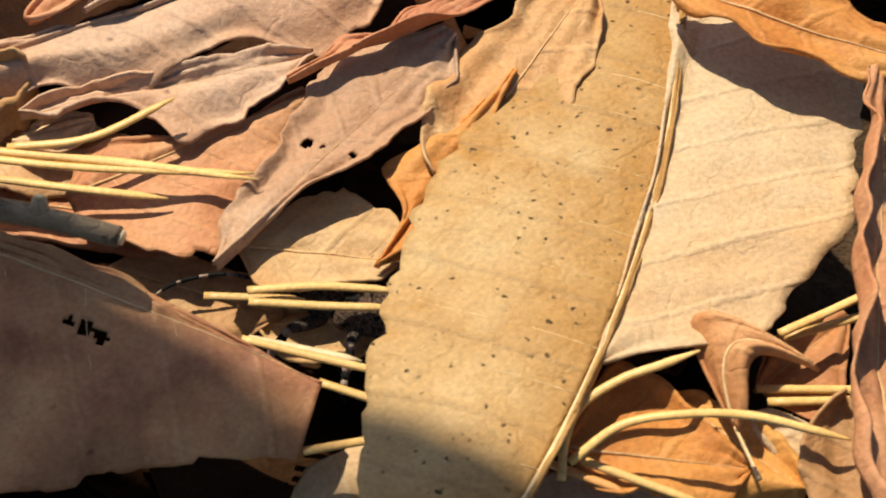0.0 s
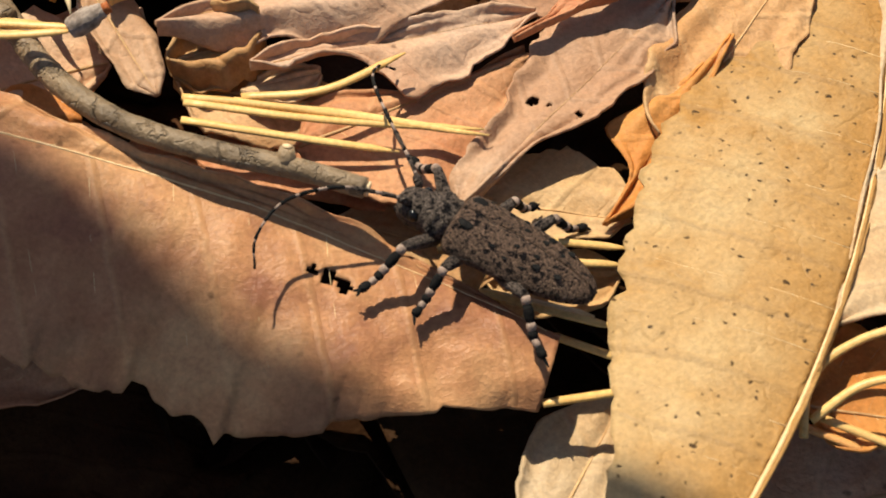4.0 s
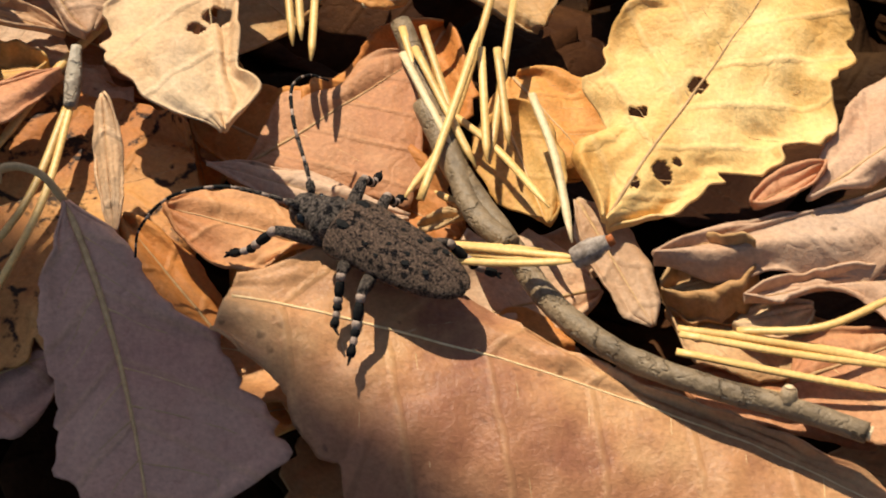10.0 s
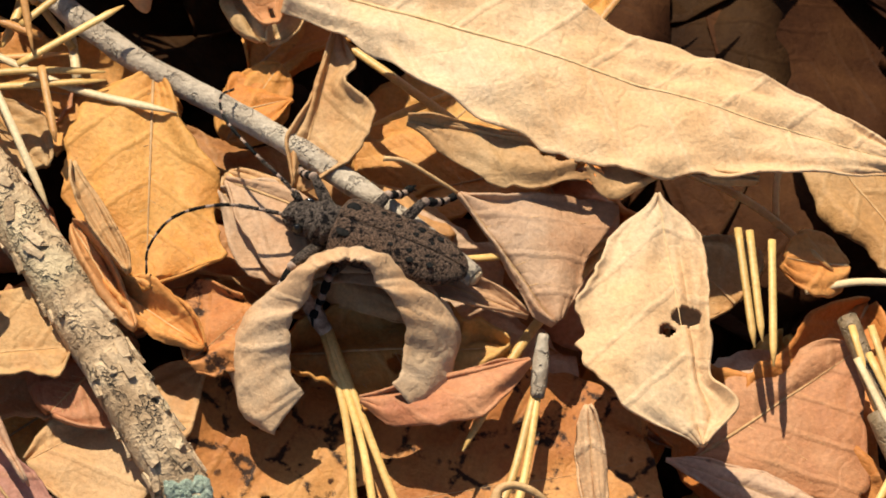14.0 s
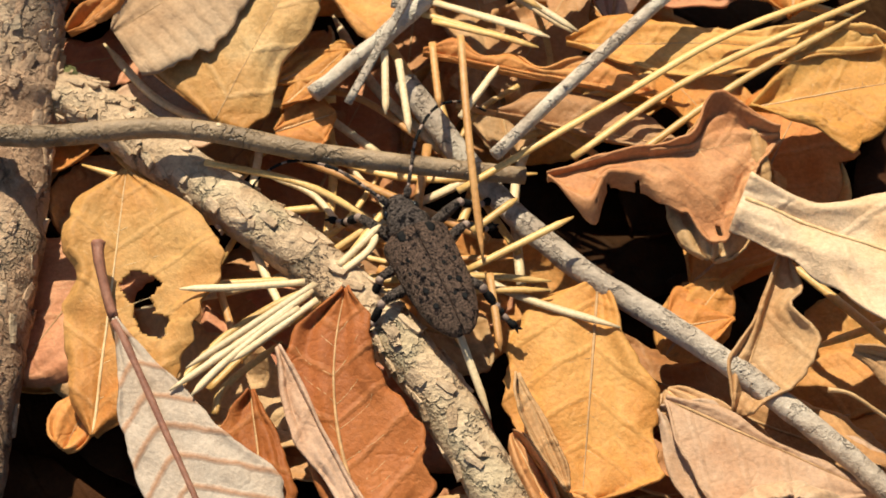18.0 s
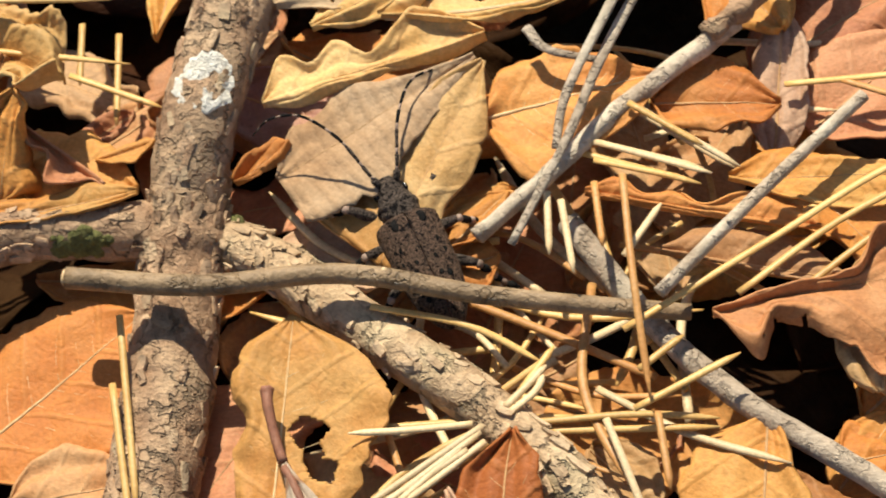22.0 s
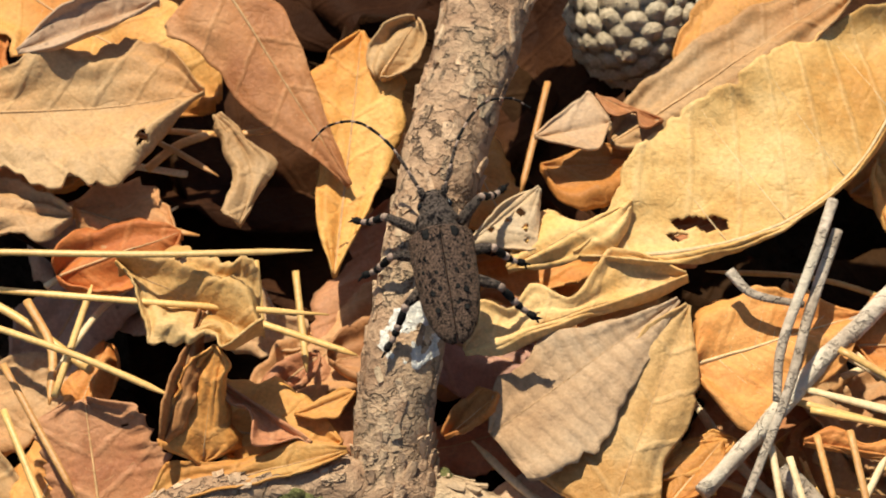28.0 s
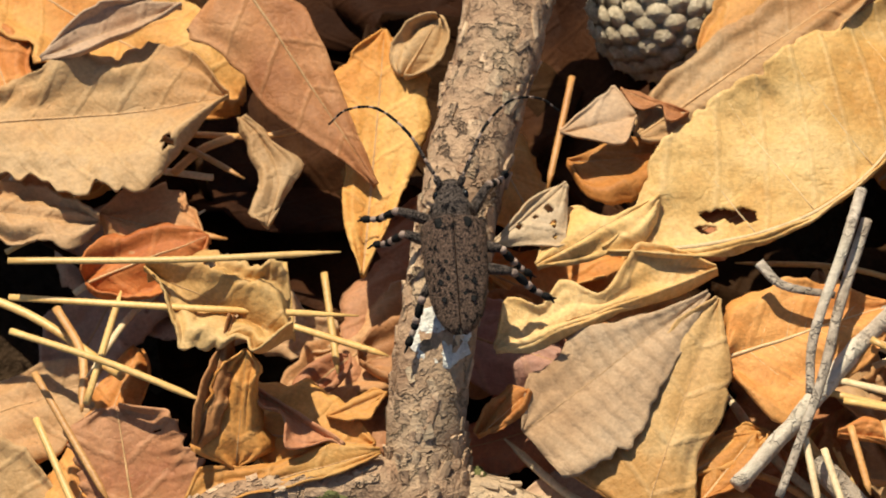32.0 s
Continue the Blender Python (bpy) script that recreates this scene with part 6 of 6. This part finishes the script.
SHELL = shell_mat("beetle_shell", (0.042, 0.027, 0.019), (0.185, 0.115, 0.077), (0.006, 0.004, 0.004), 0.05)
SHELL_DARK = shell_mat("beetle_dark", (0.034, 0.026, 0.021), (0.16, 0.12, 0.094), (0.008, 0.006, 0.006), 0.04)
BLACK = plain_mat("beetle_black", (0.006, 0.006, 0.006), (0.016, 0.014, 0.012), 2500, 0.9)
PALE = plain_mat("beetle_pale_band", (0.18, 0.12, 0.088), (0.33, 0.23, 0.17), 900, 0.7)
BELLY = plain_mat("beetle_belly", (0.28, 0.10, 0.06), (0.50, 0.22, 0.15), 700, 0.6, spot=(0.03, 0.02, 0.02), spot_scale=1200)
for gloss in (BLACK, SHELL, SHELL_DARK):
    gloss.node_tree.nodes["Principled BSDF"].inputs["Specular IOR Level"].default_value = 0.10
EYE = plain_mat("beetle_eye", (0.004, 0.004, 0.004), (0.008, 0.008, 0.008), 900, 0.2)


def lathe(name, prof, m, parent, wide, high, low, nseg=20, org=(0, 0, 0), lump=0.0, half=0, keep=None):
    """A body shell: prof rows (y, half width factor, height factor); wide, high, low in cm. half: -1 or 1 for one side alone."""
    verts, faces = [], []
    a0, a1 = (0, math.pi) if keep == "top" else (0, 2 * math.pi)
    if half:
        a0, a1 = (0, math.pi / 2) if half > 0 else (math.pi / 2, math.pi)
    closed = a1 - a0 > 6
    cnt = nseg if closed else nseg + 1
    for y, fw, fh in prof:
        for k in range(cnt):
            a = a0 + (a1 - a0) * k / nseg
            hz = high if math.sin(a) > 0 else low
            q = 1 + lump * noise.noise(Vector((math.cos(a) * fw * 9, y * 14, math.sin(a) * fh * 9)))
            verts.append((Vector((wide * fw * math.cos(a) * q, y, hz * fh * math.sin(a) * q)) + Vector(org)) * CM)
    for i in range(len(prof) - 1):
        for k in range(nseg if closed else cnt - 1):
            a, b = i * cnt + k, i * cnt + (k + 1) % cnt
            faces.append((a, a + cnt, b + cnt, b))
    return obj(name, verts, faces, m, parent)


def smooth_prof(rows, n=26):
    line = spline([Vector(r) for r in rows], max(2, n // (len(rows) - 1)))
    return [(v.x, max(v.y, 0.0), max(v.z, 0.0)) for v in line]


beetle = thing("longhorn_beetle", (0, 0, 0), "mottled grey-brown longhorn beetle with black spots and banded legs", "beetle")
BZ = 0.26          # height of the body's middle line
elytra_prof = smooth_prof([(0.38, 0.66, 0.70), (0.35, 0.92, 0.96), (0.28, 1.03, 1.10), (0.02, 1.0, 1.08), (-0.30, 0.94, 0.96), (-0.55, 0.76, 0.74), (-0.72, 0.46, 0.42), (-0.79, 0.14, 0.1)], 30)
for s in (1, -1):
    e = lathe("wing_case", elytra_prof, SHELL, beetle, 0.29, 0.20, 0.2, 14, (0.004 * s, 0, BZ), 0.035, half=s)
    sol = e.modifiers.new("thickness", "SOLIDIFY")
    sol.thickness, sol.offset = 0.00015, 1
    for (x, y, r) in ((0.12, 0.26, 0.052), (0.13, 0.14, 0.02), (0.05, 0.2, 0.016), (0.21, 0.2, 0.02), (0.15, -0.33, 0.028), (0.08, -0.30, 0.022), (0.13, -0.5, 0.025), (0.2, -0.1, 0.022), (0.06, 0.0, 0.02), (0.17, 0.02, 0.024), (0.09, -0.14, 0.018), (0.2, -0.24, 0.018), (0.06, -0.45, 0.02), (0.16, -0.2, 0.016), (0.11, -0.42, 0.018)):
        zz = BZ + (0.216 if y > 0 else 0.209) * math.sqrt(max(0.0, 1 - (x / 0.29) ** 2)) * (1.03 if y > -0.2 else 0.94 if y > -0.4 else 0.82)
        lathe("spot", [(y + r * 1.2 * math.cos(a), math.sin(a), math.sin(a)) for a in [math.pi * k / 8 for k in range(9)]], BLACK, beetle, r, r * (0.22 if r > 0.05 else 0.14), r * 0.35, 10, (x * s, 0, zz - 0.004), 0.1)
lathe("abdomen", smooth_prof([(0.3, 0.7, 0.7), (0.1, 0.95, 1.0), (-0.3, 0.92, 0.95), (-0.6, 0.6, 0.6), (-0.72, 0.05, 0.05)], 20), BELLY, beetle, 0.265, 0.05, 0.17, 18, (0, 0, BZ), 0.02)
lathe("pronotum", smooth_prof([(0.35, 0.90, 0.9), (0.40, 1.0, 1.0), (0.46, 1.08, 1.06), (0.50, 1.16, 1.0), (0.55, 0.98, 0.98), (0.61, 0.84, 0.86)], 24), SHELL_DARK, beetle, 0.178, 0.175, 0.16, 28, (0, 0, BZ), 0.13)
lathe("head", smooth_prof([(0.58, 0.85, 0.9), (0.64, 0.98, 1.0), (0.72, 0.95, 0.95), (0.80, 0.68, 0.7), (0.84, 0.1, 0.1)], 20), SHELL_DARK, beetle, 0.15, 0.14, 0.19, 20, (0, 0, BZ - 0.02), 0.08)
for s in (1, -1):
    lathe("eye", [(0.66 + 0.05 * math.cos(a), math.sin(a), math.sin(a)) for a in [math.pi * k / 8 for k in range(9)]], EYE, beetle, 0.035, 0.06, 0.05, 10, (0.135 * s, 0, BZ + 0.01))
    lathe("jaw", [(0.79 + 0.05 * math.cos(a), math.sin(a), math.sin(a)) for a in [math.pi * k / 6 for k in range(7)]], BLACK, beetle, 0.03, 0.035, 0.035, 8, (0.045 * s, 0, BZ - 0.09))
for k in range(5):
    y = 0.12 - 0.16 * k
    lathe("belly_band", [(y + 0.03 * math.cos(a), 0.9 + 0.1 * math.sin(a), 0.9 + 0.1 * math.sin(a)) for a in [math.pi * j / 6 for j in range(7)]], SHELL_DARK, beetle, 0.262 - 0.02 * k, 0.05, 0.172 - 0.012 * k, 18, (0, 0, BZ))


def segment(name, a, b, ra, rb, m, parent, sides=9):
    line = [Vector(a).lerp(Vector(b), k / 5) for k in range(6)]
    return tube(name, line, lambda x: (ra + (rb - ra) * x) * (0.72 + 0.5 * math.sin(math.pi * (0.12 + 0.76 * x))), m, parent, Vector((0, 0, 0)), sides, 0.08, ra * 90)


def leg_of(s, y, reach, fore, drop):
    """A leg whose origin is its hip: thigh, banded shin, dark foot with claws."""
    hip = Vector((0.13 * s, y, BZ - 0.10))
    knee = Vector((reach * 0.62 * s, fore * 0.6, 0.13))
    ankle = Vector((reach * 0.95 * s, fore * 0.95, drop + 0.06))
    toe = Vector((reach * 1.18 * s, fore * 1.2, drop + 0.015))
    leg = segment("leg", (0, 0, 0), knee, 0.05, 0.04, SHELL_DARK, beetle)
    leg.location = hip * CM
    q1, q2, q3 = knee.lerp(ankle, 0.2), knee.lerp(ankle, 0.62), knee.lerp(ankle, 0.82)
    segment("shin", knee, q1, 0.034, 0.033, PALE, leg)
    segment("shin", q1, q2, 0.034, 0.033, BLACK, leg)
    segment("shin", q2, q3, 0.033, 0.032, PALE, leg)
    segment("shin", q3, ankle, 0.033, 0.031, BLACK, leg)
    mid = ankle.lerp(toe, 0.45)
    segment("foot", ankle, mid, 0.024, 0.026, PALE, leg)
    segment("foot", mid, toe, 0.028, 0.034, BLACK, leg)
    for c in (1, -1):
        segment("claw", toe, toe + Vector((0.035 * s + 0.02 * c, 0.03 * (1 if fore > 0 else -1) + 0.02 * c, -0.02)), 0.014, 0.006, BLACK, leg)
    return leg, hip


LEGS = [leg_of(s, y, r, f, -(BZ - 0.10)) for y, r, f in ((0.44, 0.50, 0.34), (0.20, 0.52, -0.06), (-0.04, 0.48, -0.44)) for s in (1, -1)]


def antenna_of(s):
    root = Vector((0.085 * s, 0.72, BZ + 0.08))
    line = spline([Vector((0, 0, 0)), Vector((0.09 * s, 0.17, 0.10)), Vector((0.26 * s, 0.50, 0.20)), Vector((0.52 * s, 0.80, 0.18)), Vector((0.80 * s, 0.90, 0.05)), Vector((0.98 * s, 0.84, -0.08))], 12)
    n = len(line)
    base = segment("antenna", line[0], line[n // 9], 0.026, 0.034, SHELL_DARK, beetle)
    base.location = root * CM
    a = n // 9
    cuts = [a + round((n - 1 - a) * (k / 9) ** 0.92) for k in range(10)]
    for k in range(9):
        lo, hi = cuts[k], cuts[k + 1]
        mid = lo + max(1, round((hi - lo) * 0.27))
        r = 0.0155 - 0.0009 * k
        tube("antenna_band", line[lo:mid + 1], r, PALE, base, Vector((0, 0, 0)), 8)
        tube("antenna_joint", line[mid:hi + 1], lambda x, r=r: r * (1.05 + 0.25 * x), BLACK if k > 1 else SHELL_DARK, base, Vector((0, 0, 0)), 8)
    return base, root


FEELERS = [(antenna_of(s), s) for s in (1, -1)]

# seconds, place under the body (cm), heading from +y to the left, nose-up pitch, lean to its right (degrees)
TRACK = [
    (0, (-1.013, 0.347, -1.235), 66.1, 0, 10),
    (0.5, (-1.608, 0.354, -0.993), 71.6, 0, 10),
    (1, (-2.009, 0.286, -0.728), 58.6, 4, 10),
    (1.5, (-1.982, 0.231, -0.651), 60.0, 4, 10),
    (2, (-1.971, 0.17, -0.574), 60.7, 4, 10),
    (2.5, (-1.922, 0.169, -0.575), 60.9, 4, 10),
    (3, (-1.986, 0.148, -0.575), 58.4, 4, 10),
    (3.5, (-1.97, 0.188, -0.553), 58.4, 4, 10),
    (5.5, (-2.318, 0.167, -0.487), 37.2, 4, 10),
    (6, (-2.552, 0.425, -0.47), 41.6, 4, 10),
    (6.5, (-3.242, 0.844, -0.454), 46.5, 12, 10),
    (7, (-3.444, 1.073, -0.438), 41.6, 12, 10),
    (7.5, (-3.49, 1.099, -0.435), 41.7, 12, 10),
    (8, (-3.521, 1.119, -0.414), 41.6, 12, 10),
    (8.5, (-3.828, 1.283, -0.228), 43.7, 12, 10),
    (9, (-4.588, 1.451, 0.029), 58.6, -3, 10),
    (9.5, (-5.418, 1.876, 0.033), 52.0, -3.75, 10),
    (10, (-6.409, 2.2, -0.003), 53.2, -2.55, 8),
    (10.5, (-7.228, 2.454, 0.034), 64.8, 4.05, 8),
    (11, (-7.874, 2.513, 0.095), 66.2, 4.15, 8),
    (11.5, (-8.471, 2.697, 0.123), 62.2, -1.85, 5),
    (12, (-8.983, 3.185, -0.03), 58.6, -0.8, 0),
    (12.5, (-9.29, 3.714, -0.164), 40.8, 4.95, 0),
    (13, (-9.79, 4.26, 0.018), 23.1, 7, 0),
    (13.5, (-10.031, 4.608, 0.199), 17.0, 5.1, 0),
    (14, (-10.28, 5.086, 0.254), 69.9, -1, 0),
    (14.5, (-11.246, 5.273, 0.168), 80.0, -1.4, 0),
    (15, (-11.833, 5.475, 0.101), 58.9, 3.2, 0),
    (15.5, (-12.26, 5.792, 0.147), 53.9, 1.15, 0),
    (17.5, (-13.374, 6.536, 0.347), 60.4, -4.8, 0),
    (18, (-13.689, 6.572, 0.45), 30.1, -5, 0),
    (18.5, (-13.813, 6.73, 0.449), 31.0, -3.25, 0),
    (19, (-13.945, 7.382, 0.438), 40.6, 1.25, 0),
    (19.5, (-14.17, 7.434, 0.405), 33.3, -1.1, 0),
    (20, (-14.163, 7.642, 0.495), 46.2, 0, 0),
    (20.5, (-14.306, 7.485, 0.636), 45.7, 0, 0),
    (21, (-14.249, 7.553, 0.79), 80.9, 0, 0),
    (21.5, (-14.656, 7.706, 0.669), 77.2, 3, 0),
    (22, (-15.505, 8.102, 0.469), 32.1, 14, 0),
    (22.5, (-16.1, 8.629, 0.643), 38.9, 14, 0),
    (23, (-16.194, 8.891, 0.776), 9.9, 6.6, 0),
    (23.5, (-16.196, 8.938, 0.809), 19.9, 7, 0),
    (24, (-16.409, 9.076, 0.769), 19.1, 2, 0),
    (24.5, (-16.476, 9.119, 0.786), 19.0, 4, 0),
    (25, (-16.693, 9.323, 0.896), 12.9, 7, 0),
    (25.5, (-17.077, 9.614, 1.221), 11.2, 8, -5),
    (26, (-17.363, 9.878, 1.461), 11.5, 3, -5),
    (26.5, (-17.363, 9.901, 1.483), 11.1, 3, -3),
    (28.5, (-17.373, 9.9, 1.483), 11.5, 3, -3),
    (29, (-17.365, 9.894, 1.482), 10.9, 3, -3),
    (30, (-17.54, 9.988, 1.5), 2.8, 3, 0),
    (32, (-17.559, 9.973, 1.499), 6.2, 3, 0),
]


def motions():
    rows = [(t, pose(p[0] * CM, p[1] * CM, p[2] * CM) @ pose(0, 0, 0, 0, 0, yaw) @ pose(0, 0, 0, up, roll, 0)) for t, p, yaw, up, roll in TRACK]
    walk(beetle, rows)
    # the added stem sways so that its shade slides over the first leaf
    walk(stem, [(t, pose(0.1619, -0.2225, -0.02, 0, 0, turn)) for t, turn in ((0, -1.8), (0.8, -1.9), (1.1, -1.8), (1.5, -1.0), (2, -0.7), (6, -0.7), (8, -0.3), (9, 0.1), (10, 0.3), (11, 1.2), (12, 1.1), (13, 1.8), (14, 3.8), (15, 6.0), (32, 6.0))])
    # gait: tripods swing in turn while the beetle travels
    trip = (0, 1, 1, 0, 0, 1)
    phase, steps, last = 0.0, [], None
    for k in range(0, 129):
        t = k * 0.25
        i = max(j for j in range(len(TRACK)) if TRACK[j][0] <= t)
        j = min(i + 1, len(TRACK) - 1)
        f = 0 if j == i else (t - TRACK[i][0]) / (TRACK[j][0] - TRACK[i][0])
        p = Vector(TRACK[i][1]).lerp(Vector(TRACK[j][1]), f)
        if last is not None:
            phase += (p - last).length * 5.5
        last = p
        steps.append((t, phase))
    for n, ((leg, hip), tr) in enumerate(zip(LEGS, trip)):
        s = 1 if n % 2 == 0 else -1
        walk(leg, [(t, pose(hip.x * CM, hip.y * CM, hip.z * CM) @ pose(0, 0, 0, 0, -6 * s * max(0, math.cos(ph + math.pi * tr)) * (1 if t < 26 else 0), 20 * s * math.sin(ph + math.pi * tr))) for t, ph in steps])
    for (base, root), s in FEELERS:
        walk(base, [(t, pose(root.x * CM, root.y * CM, root.z * CM) @ pose(0, 0, 0, 7 * math.sin(t * 1.3 + s) * (1 if t < 26 else 0.25), 0, 9 * math.sin(t * 0.9 + 2 * s) * (1 if t < 26 else 0.2))) for t in [k * 0.5 for k in range(65)]])


motions()
